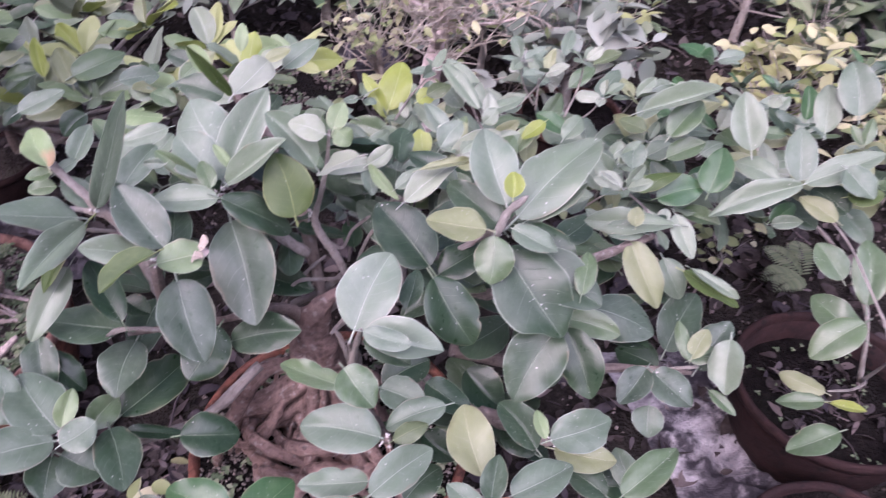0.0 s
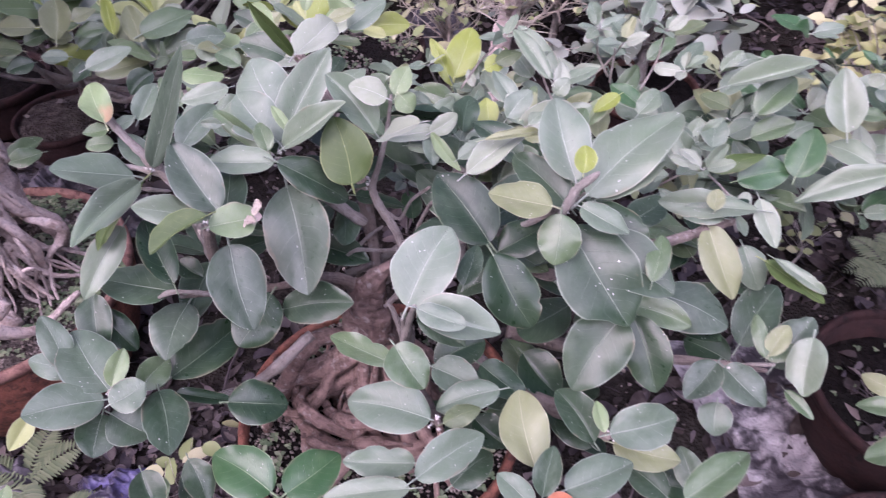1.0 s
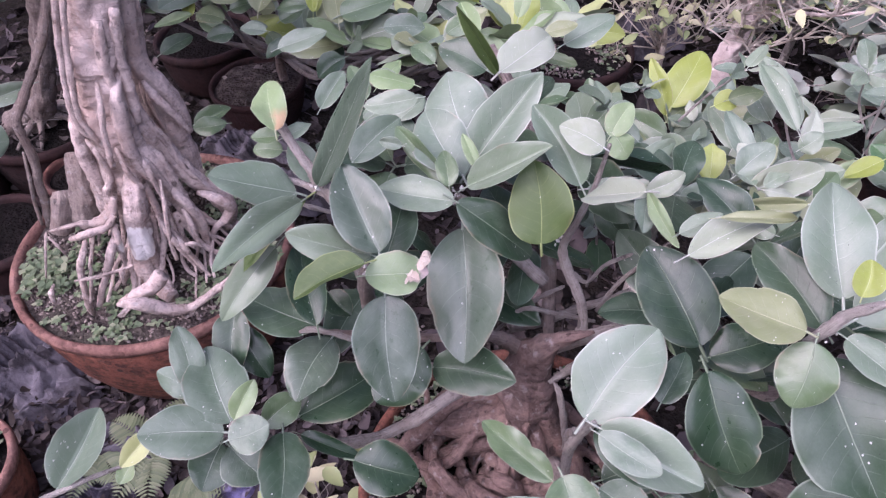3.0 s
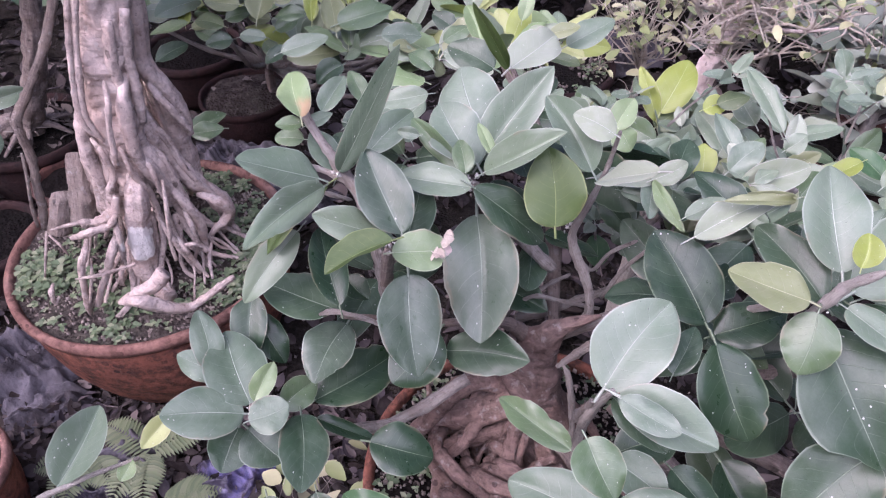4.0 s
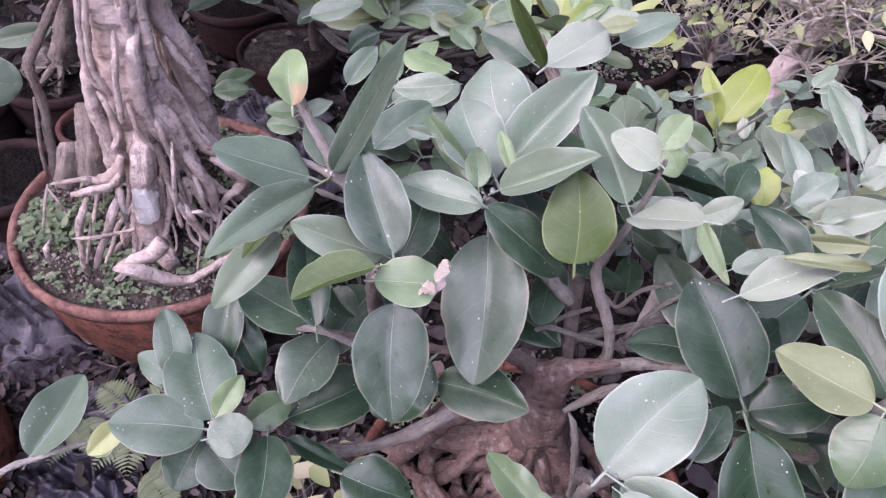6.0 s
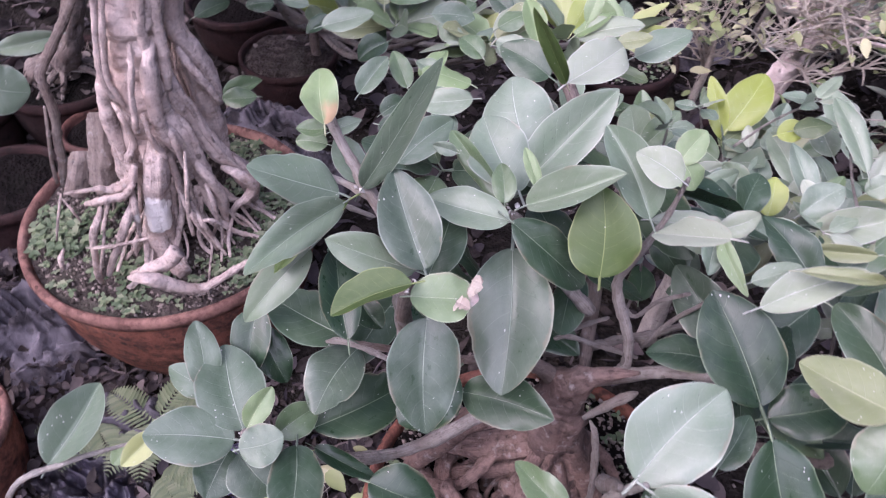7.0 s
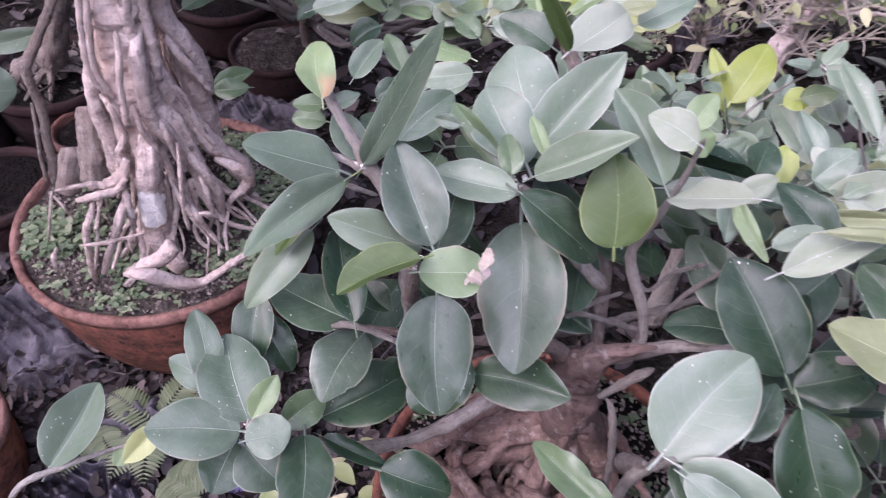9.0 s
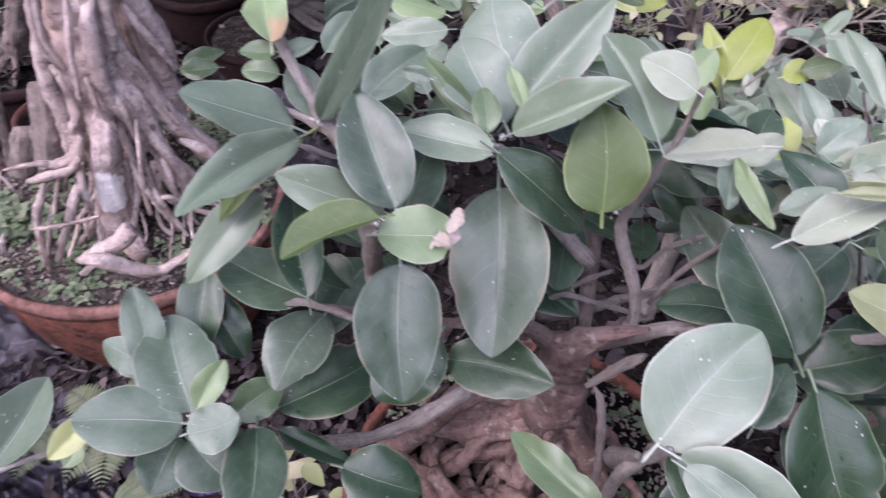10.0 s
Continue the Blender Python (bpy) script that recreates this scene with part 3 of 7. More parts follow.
def stick(bm, x, y, z, ln, r, rng):
    a = rng.uniform(0, 6.3)
    p = [(x + math.cos(a) * ln * s + rng.uniform(-.1, .1) * ln, y + math.sin(a) * ln * s + rng.uniform(-.1, .1) * ln, z + rng.uniform(0, 0.008), r * (1 - 0.4 * s)) for s in (0, 0.33, 0.66, 1)]
    tube(bm, p, 5, 2, 0.1)


def crumpled(name, centre, sx, sy, high, material, label, category, seed, turn=0.0, n=56, freq=20.0):
    """A crumpled sheet lying on the ground."""
    bm = bmesh.new()
    rows = []
    for i in range(n + 1):
        row = []
        for j in range(n + 1):
            u, v = i / n - 0.5, j / n - 0.5
            e = 1 + 0.25 * noise.noise((u * 5, v * 5, seed))
            px, py = u * sx * e, v * sy * e
            q = (px * freq, py * freq * 1.5, seed * 3.1)
            h = high * (0.8 * (1 - 2.2 * abs(noise.noise(q))) + 0.3 * (1 - 3 * abs(noise.noise((q[0] * 2.3 + q[1], q[1] * 1.7, seed)))) + 0.15)
            h *= max(0.05, 1 - (2 * max(abs(u), abs(v))) ** 4)
            c, s = math.cos(turn), math.sin(turn)
            row.append(bm.verts.new((centre[0] + px * c - py * s, centre[1] + px * s + py * c, centre[2] + max(h, 0.0) + 0.002)))
        rows.append(row)
    for a, b in zip(rows, rows[1:]):
        for j in range(n):
            bm.faces.new((a[j], b[j], b[j + 1], a[j + 1]))
    return tagged(part(name, bm, material), label, category)


# ---- ground ----
def ground_height(x, y):
    near = max(0.0, 1 - max(abs(x), abs(y - 1.0)) / 4.0)
    return near * (0.016 * noise.noise((x * 4, y * 4, 2)) + 0.008 * noise.noise((x * 17, y * 17, 7)) + 0.004 * noise.noise((x * 60, y * 60, 3))) - 0.01


steps = [-900, -250, -70, -22, -9, -5, -3.6] + [-2.8 + 0.04 * i for i in range(141)] + [3.6, 5, 9, 22, 70, 250, 900]
bm = bmesh.new()
grid = [[bm.verts.new((gx, gy + 1.0, ground_height(gx, gy + 1.0))) for gx in steps] for gy in steps]
for ra, rb in zip(grid, grid[1:]):
    for k in range(len(steps) - 1):
        bm.faces.new((ra[k], ra[k + 1], rb[k + 1], rb[k]))
ground = tagged(part("ground", bm, EARTH), "dark nursery earth, shade in its tone, covered in dry litter", "ground", kind="structure")

# plain unseen wall ring, added round the yard to cut low sky light
WALL = earth_material("unseen_yard_wall", (0.05, 0.052, 0.045), (0.1, 0.1, 0.09), (0.04, 0.055, 0.035))
for name, (x0, y0, x1, y1) in (("wall_north", (-4.2, 5.0, 4.2, 5.2)), ("wall_south", (-4.2, -3.0, 4.2, -2.8)), ("wall_east", (4.0, -2.8, 4.2, 5.0)), ("wall_west", (-4.2, -2.8, -4.0, 5.0))):
    bm = bmesh.new()
    box = bmesh.ops.create_cube(bm, size=1.0, matrix=Matrix.Translation((0.5 * (x0 + x1), 0.5 * (y0 + y1), 1.45)) @ Matrix.Diagonal((x1 - x0, y1 - y0, 3.0, 1)))
    bmesh.ops.bevel(bm, geom=bm.edges[:], offset=0.02, segments=2, affect='EDGES')
    tagged(part(name, bm, WALL), "unseen grey-green yard wall added to cut low sky light", "wall", kind="structure")

rng = random.Random(11)
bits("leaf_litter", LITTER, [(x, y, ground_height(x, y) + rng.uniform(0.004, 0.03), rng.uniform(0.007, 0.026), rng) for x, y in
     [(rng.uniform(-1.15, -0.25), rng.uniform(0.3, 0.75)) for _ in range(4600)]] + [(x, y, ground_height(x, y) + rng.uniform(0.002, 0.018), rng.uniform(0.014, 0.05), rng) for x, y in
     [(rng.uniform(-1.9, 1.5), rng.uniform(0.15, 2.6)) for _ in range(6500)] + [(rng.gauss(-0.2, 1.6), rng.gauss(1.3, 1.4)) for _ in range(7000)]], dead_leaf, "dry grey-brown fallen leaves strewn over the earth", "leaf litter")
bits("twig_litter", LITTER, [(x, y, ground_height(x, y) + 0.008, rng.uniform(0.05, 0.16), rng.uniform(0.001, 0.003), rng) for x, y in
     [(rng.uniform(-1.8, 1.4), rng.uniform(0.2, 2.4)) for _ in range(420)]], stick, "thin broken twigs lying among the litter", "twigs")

# ---- pots ----
bowl = pot("bonsai_bowl", (-0.664, 0.773), 0.222, 0.225, 0.201, 0.125, "round terracotta bowl with dark stains, standing on the earth", mound=0.016, lip=0.0085, bulge=0.72, soil=SOIL)
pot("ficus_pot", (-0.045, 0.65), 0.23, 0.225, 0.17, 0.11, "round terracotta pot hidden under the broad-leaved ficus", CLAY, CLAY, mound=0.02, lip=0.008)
pot("small_pot", (-0.93, 1.325), 0.095, 0.1, 0.105, 0.075, "dark brown clay pot with dull grey soil", DARKCLAY, DARKCLAY, lip=0.007, soil=SOIL)
pot("small_pot", (-0.329, 1.671), 0.12, 0.13, 0.13, 0.1, "dark brown clay pot with mossy soil", DARKCLAY, DARKCLAY, lip=0.009)
pot("small_pot", (0.3, 1.6), 0.12, 0.13, 0.12, 0.09, "reddish brown clay pot under a grey-leaved shrub", DARKCLAY, REDDARK, lip=0.009)
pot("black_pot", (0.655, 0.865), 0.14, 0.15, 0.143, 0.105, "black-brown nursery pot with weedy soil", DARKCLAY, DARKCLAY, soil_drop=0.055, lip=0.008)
pot("black_pot", (0.59, 0.578), 0.13, 0.14, 0.13, 0.1, "black-brown nursery pot with a thin rim", DARKCLAY, DARKCLAY, lip=0.008)
pot("clay_pot", (-0.715, 0.40), 0.13, 0.14, 0.085, 0.06, "small terracotta pot with green weeds", CLAY, RIM, lip=0.008)
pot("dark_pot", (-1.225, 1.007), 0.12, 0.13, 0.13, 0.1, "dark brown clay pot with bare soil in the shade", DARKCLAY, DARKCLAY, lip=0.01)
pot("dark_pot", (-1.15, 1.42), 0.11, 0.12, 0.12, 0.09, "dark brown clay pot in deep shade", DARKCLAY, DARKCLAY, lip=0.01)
pot("dark_pot", (0.0, 1.6), 0.05, 0.06, 0.13, 0.1, "dark clay pot with a pale-stemmed bonsai", DARKCLAY, DARKCLAY, lip=0.01)

pot("dark_pot", (-1.052, 0.932), 0.1, 0.11, 0.07, 0.055, "small dull red clay pot in the shade", REDDARK, REDDARK, lip=0.008)
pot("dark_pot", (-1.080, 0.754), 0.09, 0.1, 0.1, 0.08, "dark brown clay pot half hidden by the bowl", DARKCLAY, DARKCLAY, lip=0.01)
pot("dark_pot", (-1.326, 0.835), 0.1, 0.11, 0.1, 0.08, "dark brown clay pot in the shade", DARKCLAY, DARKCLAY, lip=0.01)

# ---- banyan bonsai ----
bonsai = thing("banyan_bonsai", (-0.63, 0.75, 0.22), "old banyan bonsai with fused grey-pink aerial roots in a bowl", "bonsai tree")
RUNS = []
RUNS.append([(-0.591, 0.802, 0.665, 0.0273), (-0.601, 0.786, 0.606, 0.0300), (-0.610, 0.773, 0.550, 0.0326), (-0.614, 0.768, 0.520, 0.0329), (-0.616, 0.764, 0.488, 0.0326), (-0.619, 0.759, 0.453, 0.0329), (-0.620, 0.758, 0.416, 0.0327), (-0.622, 0.754, 0.377, 0.0304), (-0.626, 0.748, 0.336, 0.0216), (-0.629, 0.744, 0.305, 0.0143)])
strand("trunk", bonsai, RUNS[-1])
RUNS.append([(-0.596, 0.736, 0.395, 0.0068), (-0.583, 0.720, 0.374, 0.0137), (-0.587, 0.713, 0.338, 0.0154), (-0.592, 0.706, 0.300, 0.0155), (-0.593, 0.704, 0.262, 0.0170), (-0.582, 0.700, 0.236, 0.0144), (-0.552, 0.690, 0.235, 0.0099)])
strand("trunk", bonsai, RUNS[-1])
RUNS.append([(-0.590, 0.839, 0.655, 0.0099), (-0.599, 0.826, 0.592, 0.0110), (-0.605, 0.816, 0.533, 0.0116), (-0.606, 0.814, 0.500, 0.0113), (-0.601, 0.822, 0.473, 0.0117), (-0.595, 0.831, 0.445, 0.0113), (-0.592, 0.836, 0.413, 0.0089), (-0.590, 0.838, 0.390, 0.0042)])
strand("trunk", bonsai, RUNS[-1])
RUNS.append([(-0.636, 0.842, 0.472, 0.0079), (-0.618, 0.833, 0.444, 0.0135), (-0.615, 0.837, 0.403, 0.0154), (-0.614, 0.839, 0.360, 0.0159), (-0.613, 0.840, 0.319, 0.0135), (-0.612, 0.843, 0.284, 0.0092)])
strand("trunk", bonsai, RUNS[-1])
strand("aerial_root", bonsai, [(-0.600, 0.806, 0.482, 0.0031), (-0.579, 0.802, 0.464, 0.0048), (-0.572, 0.812, 0.436, 0.0043), (-0.567, 0.819, 0.412, 0.0027)])
RUNS.append([(-0.616, 0.791, 0.467, 0.0090), (-0.600, 0.779, 0.441, 0.0135), (-0.594, 0.788, 0.415, 0.0133), (-0.589, 0.795, 0.378, 0.0117), (-0.581, 0.807, 0.343, 0.0121), (-0.572, 0.821, 0.314, 0.0110), (-0.564, 0.833, 0.282, 0.0128), (-0.563, 0.834, 0.255, 0.0092), (-0.571, 0.823, 0.233, 0.0047)])
strand("trunk", bonsai, RUNS[-1])
RUNS.append([(-0.613, 0.765, 0.422, 0.0091), (-0.589, 0.765, 0.403, 0.0118), (-0.585, 0.771, 0.372, 0.0102), (-0.581, 0.777, 0.334, 0.0098), (-0.576, 0.784, 0.299, 0.0087), (-0.572, 0.790, 0.267, 0.0067), (-0.568, 0.789, 0.233, 0.0038)])
strand("trunk", bonsai, RUNS[-1])
strand("aerial_root", bonsai, [(-0.587, 0.771, 0.358, 0.0038), (-0.563, 0.771, 0.330, 0.0070), (-0.558, 0.779, 0.296, 0.0072), (-0.559, 0.777, 0.263, 0.0051), (-0.549, 0.769, 0.233, 0.0030)])
strand("aerial_root", bonsai, [(-0.572, 0.802, 0.320, 0.0035), (-0.546, 0.806, 0.316, 0.0072), (-0.538, 0.818, 0.292, 0.0081), (-0.544, 0.809, 0.277, 0.0063), (-0.554, 0.794, 0.266, 0.0044), (-0.570, 0.786, 0.233, 0.0027)])
strand("aerial_root", bonsai, [(-0.585, 0.756, 0.670, 0.0035), (-0.596, 0.740, 0.613, 0.0037), (-0.603, 0.729, 0.571, 0.0038), (-0.608, 0.721, 0.537, 0.0034), (-0.612, 0.715, 0.501, 0.0041), (-0.613, 0.715, 0.470, 0.0036), (-0.607, 0.724, 0.450, 0.0025)])
strand("aerial_root", bonsai, [(-0.579, 0.762, 0.669, 0.0030), (-0.592, 0.742, 0.602, 0.0032), (-0.600, 0.731, 0.560, 0.0033), (-0.605, 0.722, 0.519, 0.0040), (-0.609, 0.717, 0.488, 0.0035), (-0.607, 0.719, 0.466, 0.0030), (-0.605, 0.723, 0.449, 0.0022)])
strand("aerial_root", bonsai, [(-0.640, 0.737, 0.487, 0.0038), (-0.627, 0.721, 0.472, 0.0079), (-0.630, 0.717, 0.445, 0.0087), (-0.631, 0.714, 0.417, 0.0083), (-0.630, 0.716, 0.384, 0.0072), (-0.630, 0.716, 0.357, 0.0060), (-0.632, 0.712, 0.334, 0.0041)])
RUNS.append([(-0.659, 0.754, 0.443, 0.0077), (-0.646, 0.737, 0.419, 0.0130), (-0.650, 0.731, 0.381, 0.0134), (-0.654, 0.726, 0.340, 0.0117), (-0.655, 0.724, 0.314, 0.0085)])
strand("trunk", bonsai, RUNS[-1])
strand("aerial_root", bonsai, [(-0.617, 0.717, 0.453, 0.0017), (-0.598, 0.710, 0.446, 0.0030), (-0.596, 0.712, 0.425, 0.0034), (-0.597, 0.711, 0.407, 0.0038), (-0.602, 0.703, 0.390, 0.0048), (-0.604, 0.701, 0.371, 0.0058), (-0.609, 0.693, 0.357, 0.0059), (-0.619, 0.679, 0.352, 0.0052), (-0.628, 0.665, 0.355, 0.0036)])
strand("aerial_root", bonsai, [(-0.595, 0.746, 0.520, 0.0018), (-0.581, 0.730, 0.503, 0.0035), (-0.586, 0.723, 0.471, 0.0036), (-0.588, 0.719, 0.442, 0.0034), (-0.589, 0.717, 0.422, 0.0022)])
strand("aerial_root", bonsai, [(-0.588, 0.773, 0.518, 0.0033), (-0.579, 0.751, 0.502, 0.0077), (-0.582, 0.746, 0.473, 0.0097), (-0.584, 0.743, 0.438, 0.0081), (-0.583, 0.745, 0.404, 0.0065), (-0.578, 0.752, 0.375, 0.0040)])
strand("aerial_root", bonsai, [(-0.579, 0.765, 0.585, 0.0055), (-0.584, 0.757, 0.540, 0.0069), (-0.585, 0.756, 0.508, 0.0065), (-0.585, 0.756, 0.481, 0.0055), (-0.585, 0.756, 0.452, 0.0037)])
strand("aerial_root", bonsai, [(-0.571, 0.785, 0.591, 0.0050), (-0.577, 0.776, 0.546, 0.0064), (-0.579, 0.772, 0.515, 0.0059), (-0.581, 0.770, 0.482, 0.0061), (-0.583, 0.767, 0.454, 0.0044)])
strand("aerial_root", bonsai, [(-0.599, 0.736, 0.437, 0.0018), (-0.582, 0.725, 0.423, 0.0028), (-0.581, 0.727, 0.401, 0.0032), (-0.576, 0.733, 0.380, 0.0026)])
strand("aerial_root", bonsai, [(-0.593, 0.753, 0.417, 0.0023), (-0.573, 0.747, 0.401, 0.0039), (-0.572, 0.748, 0.367, 0.0033), (-0.569, 0.753, 0.339, 0.0027)])
RUNS.append([(-0.694, 0.737, 0.394, 0.0105), (-0.689, 0.731, 0.386, 0.0135), (-0.689, 0.726, 0.361, 0.0152), (-0.693, 0.721, 0.327, 0.0169), (-0.698, 0.712, 0.301, 0.0151)])
strand("trunk", bonsai, RUNS[-1], LIMB)
RUNS.append([(-0.719, 0.713, 0.341, 0.0090), (-0.715, 0.708, 0.334, 0.0120), (-0.719, 0.699, 0.313, 0.0135), (-0.725, 0.691, 0.289, 0.0152)])
strand("trunk", bonsai, RUNS[-1], LIMB)
strand("aerial_root", bonsai, [(-0.655, 0.643, 0.356, 0.0011), (-0.626, 0.650, 0.369, 0.0025), (-0.617, 0.664, 0.366, 0.0032), (-0.608, 0.677, 0.359, 0.0048), (-0.598, 0.692, 0.366, 0.0058), (-0.592, 0.701, 0.386, 0.0038)])
strand("aerial_root", bonsai, [(-0.636, 0.652, 0.342, 0.0030), (-0.608, 0.659, 0.356, 0.0051), (-0.596, 0.677, 0.356, 0.0048), (-0.588, 0.689, 0.368, 0.0032)])
strand("aerial_root", bonsai, [(-0.704, 0.839, 0.612, 0.0045), (-0.722, 0.813, 0.557, 0.0050), (-0.737, 0.790, 0.510, 0.0055), (-0.749, 0.771, 0.480, 0.0056), (-0.763, 0.750, 0.449, 0.0060), (-0.774, 0.735, 0.423, 0.0061), (-0.775, 0.732, 0.392, 0.0056), (-0.776, 0.731, 0.363, 0.0057), (-0.781, 0.723, 0.326, 0.0058), (-0.785, 0.718, 0.291, 0.0060), (-0.791, 0.709, 0.253, 0.0046)], LIMB)
strand("aerial_root", bonsai, [(-0.794, 0.732, 0.369, 0.0015), (-0.781, 0.715, 0.341, 0.0025), (-0.787, 0.706, 0.298, 0.0026), (-0.790, 0.701, 0.263, 0.0023)], LIMB)
strand("aerial_root", bonsai, [(-0.615, 0.657, 0.346, 0.0023), (-0.602, 0.641, 0.345, 0.0044), (-0.609, 0.631, 0.323, 0.0045), (-0.613, 0.624, 0.292, 0.0039), (-0.616, 0.619, 0.262, 0.0040), (-0.628, 0.624, 0.233, 0.0024)])
strand("aerial_root", bonsai, [(-0.614, 0.650, 0.318, 0.0011), (-0.601, 0.634, 0.311, 0.0019), (-0.606, 0.626, 0.286, 0.0020), (-0.610, 0.620, 0.269, 0.0013)])
strand("aerial_root", bonsai, [(-0.599, 0.690, 0.340, 0.0023), (-0.591, 0.667, 0.329, 0.0052), (-0.601, 0.652, 0.295, 0.0047), (-0.609, 0.640, 0.272, 0.0047), (-0.615, 0.630, 0.250, 0.0031)])
strand("aerial_root", bonsai, [(-0.603, 0.693, 0.355, 0.0023), (-0.588, 0.680, 0.344, 0.0045), (-0.590, 0.677, 0.316, 0.0033), (-0.592, 0.674, 0.291, 0.0017)])
strand("aerial_root", bonsai, [(-0.606, 0.616, 0.317, 0.0011), (-0.575, 0.627, 0.327, 0.0022), (-0.563, 0.646, 0.324, 0.0022), (-0.552, 0.662, 0.323, 0.0019)])
strand("aerial_root", bonsai, [(-0.647, 0.610, 0.297, 0.0014), (-0.632, 0.596, 0.303, 0.0029), (-0.633, 0.594, 0.286, 0.0029), (-0.629, 0.600, 0.291, 0.0020)])
strand("aerial_root", bonsai, [(-0.565, 0.751, 0.384, 0.0016), (-0.553, 0.732, 0.352, 0.0030), (-0.558, 0.725, 0.306, 0.0031), (-0.559, 0.723, 0.271, 0.0025)])
strand("aerial_root", bonsai, [(-0.576, 0.734, 0.332, 0.0021), (-0.556, 0.728, 0.304, 0.0045), (-0.551, 0.735, 0.269, 0.0039), (-0.547, 0.743, 0.233, 0.0022)])
strand("aerial_root", bonsai, [(-0.564, 0.733, 0.280, 0.0015), (-0.538, 0.737, 0.297, 0.0028), (-0.531, 0.747, 0.285, 0.0021)])
strand("aerial_root", bonsai, [(-0.567, 0.739, 0.312, 0.0019), (-0.547, 0.732, 0.293, 0.0035), (-0.542, 0.739, 0.257, 0.0032), (-0.531, 0.741, 0.233, 0.0018)])
strand("aerial_root", bonsai, [(-0.547, 0.778, 0.261, 0.0021), (-0.537, 0.756, 0.247, 0.0025), (-0.524, 0.741, 0.233, 0.0018)])
strand("aerial_root", bonsai, [(-0.566, 0.767, 0.321, 0.0024), (-0.549, 0.757, 0.304, 0.0035), (-0.549, 0.756, 0.275, 0.0029), (-0.567, 0.753, 0.233, 0.0019)])
strand("aerial_root", bonsai, [(-0.545, 0.618, 0.301, 0.0027), (-0.519, 0.620, 0.314, 0.0065), (-0.510, 0.635, 0.297, 0.0082), (-0.500, 0.649, 0.281, 0.0078), (-0.490, 0.665, 0.269, 0.0063), (-0.479, 0.680, 0.275, 0.0046), (-0.466, 0.701, 0.284, 0.0043), (-0.455, 0.717, 0.290, 0.0030)])
strand("aerial_root", bonsai, [(-0.561, 0.630, 0.286, 0.0023), (-0.533, 0.636, 0.306, 0.0057), (-0.521, 0.654, 0.307, 0.0096), (-0.513, 0.666, 0.320, 0.0096)])
strand("aerial_root", bonsai, [(-0.670, 0.646, 0.346, 0.0011), (-0.659, 0.628, 0.333, 0.0016), (-0.667, 0.615, 0.295, 0.0010)])
strand("aerial_root", bonsai, [(-0.652, 0.637, 0.354, 0.0009), (-0.632, 0.632, 0.352, 0.0016), (-0.630, 0.635, 0.331, 0.0010)])
strand("aerial_root", bonsai, [(-0.617, 0.690, 0.272, 0.0020), (-0.605, 0.672, 0.275, 0.0028), (-0.607, 0.669, 0.254, 0.0018)])
# thin roots that have grown fast to the thick ones
rng = random.Random(77)
for run, many in zip(RUNS, (1, 0, 1, 2, 3, 3, 2, 1, 0)):
    for k in range(many):
        n = len(run)
        i0 = rng.randint(4 if n == 10 else 0, max(0, n - 5))
        i1 = min(n, i0 + rng.randint(4, 7))
        a, drift, w = rng.uniform(-1.5, 1.5), rng.uniform(-0.9, 0.9), rng.uniform(0.0022, 0.0058) * (1.2 if n > 9 else 0.8)
        pts = []
        for i in range(i0, i1):
            s = (i - i0) / max(1, i1 - i0 - 1)
            px, py, pz, pr = run[i]
            an = a + drift * s + 0.2 * math.sin(4 * s + k)
            g = pr * (0.98 if 0 < s < 1 else 0.7)
            pts.append((px + g * (0.832 * math.cos(an) + 0.555 * math.sin(an)), py + g * (-0.555 * math.cos(an) + 0.832 * math.sin(an)), pz, w * (0.55 + 0.6 * math.sin(math.pi * (0.15 + 0.7 * s)))))
        strand("aerial_root", bonsai, pts, BARK, 10)


def hug(z):
    """Half-width of the fused trunk at a height."""
    return float(np.interp(z, [0.225, 0.26, 0.33, 0.42, 0.5, 0.62, 0.75], [0.12, 0.095, 0.07, 0.048, 0.038, 0.034, 0.03]))


rng = random.Random(21)
for k in range(16):
    a, drift = -0.588 + rng.choice((-1, 1)) * rng.uniform(1.5, 3.14), rng.uniform(-0.3, 0.3)
    z1 = rng.choice((0.72, 0.6, 0.5, 0.42, 0.36))
    z0 = 0.222
    r0 = rng.uniform(0.0018, 0.0055)
    out, pts = rng.uniform(0.78, 0.98), []
    n = 9 if z1 > 0.5 else 7
    for i in range(n):
        s = i / (n - 1)
        z = z1 + (z0 - z1) * s
        an = a + drift * s + 0.14 * math.sin(7 * s + k)
        q = hug(z) * (out if i else 0.8) * (1 + 0.07 * math.sin(5 * s + 2 * k))
        pts.append((-0.645 + 0.1 * max(z - 0.4, 0) + q * math.cos(an), 0.786 + 0.17 * max(z - 0.4, 0) + q * math.sin(an), z, r0 * (0.7 + 0.5 * math.sin(3 * s + k) ** 2)))
    strand("aerial_root", bonsai, pts, BARK, 8)

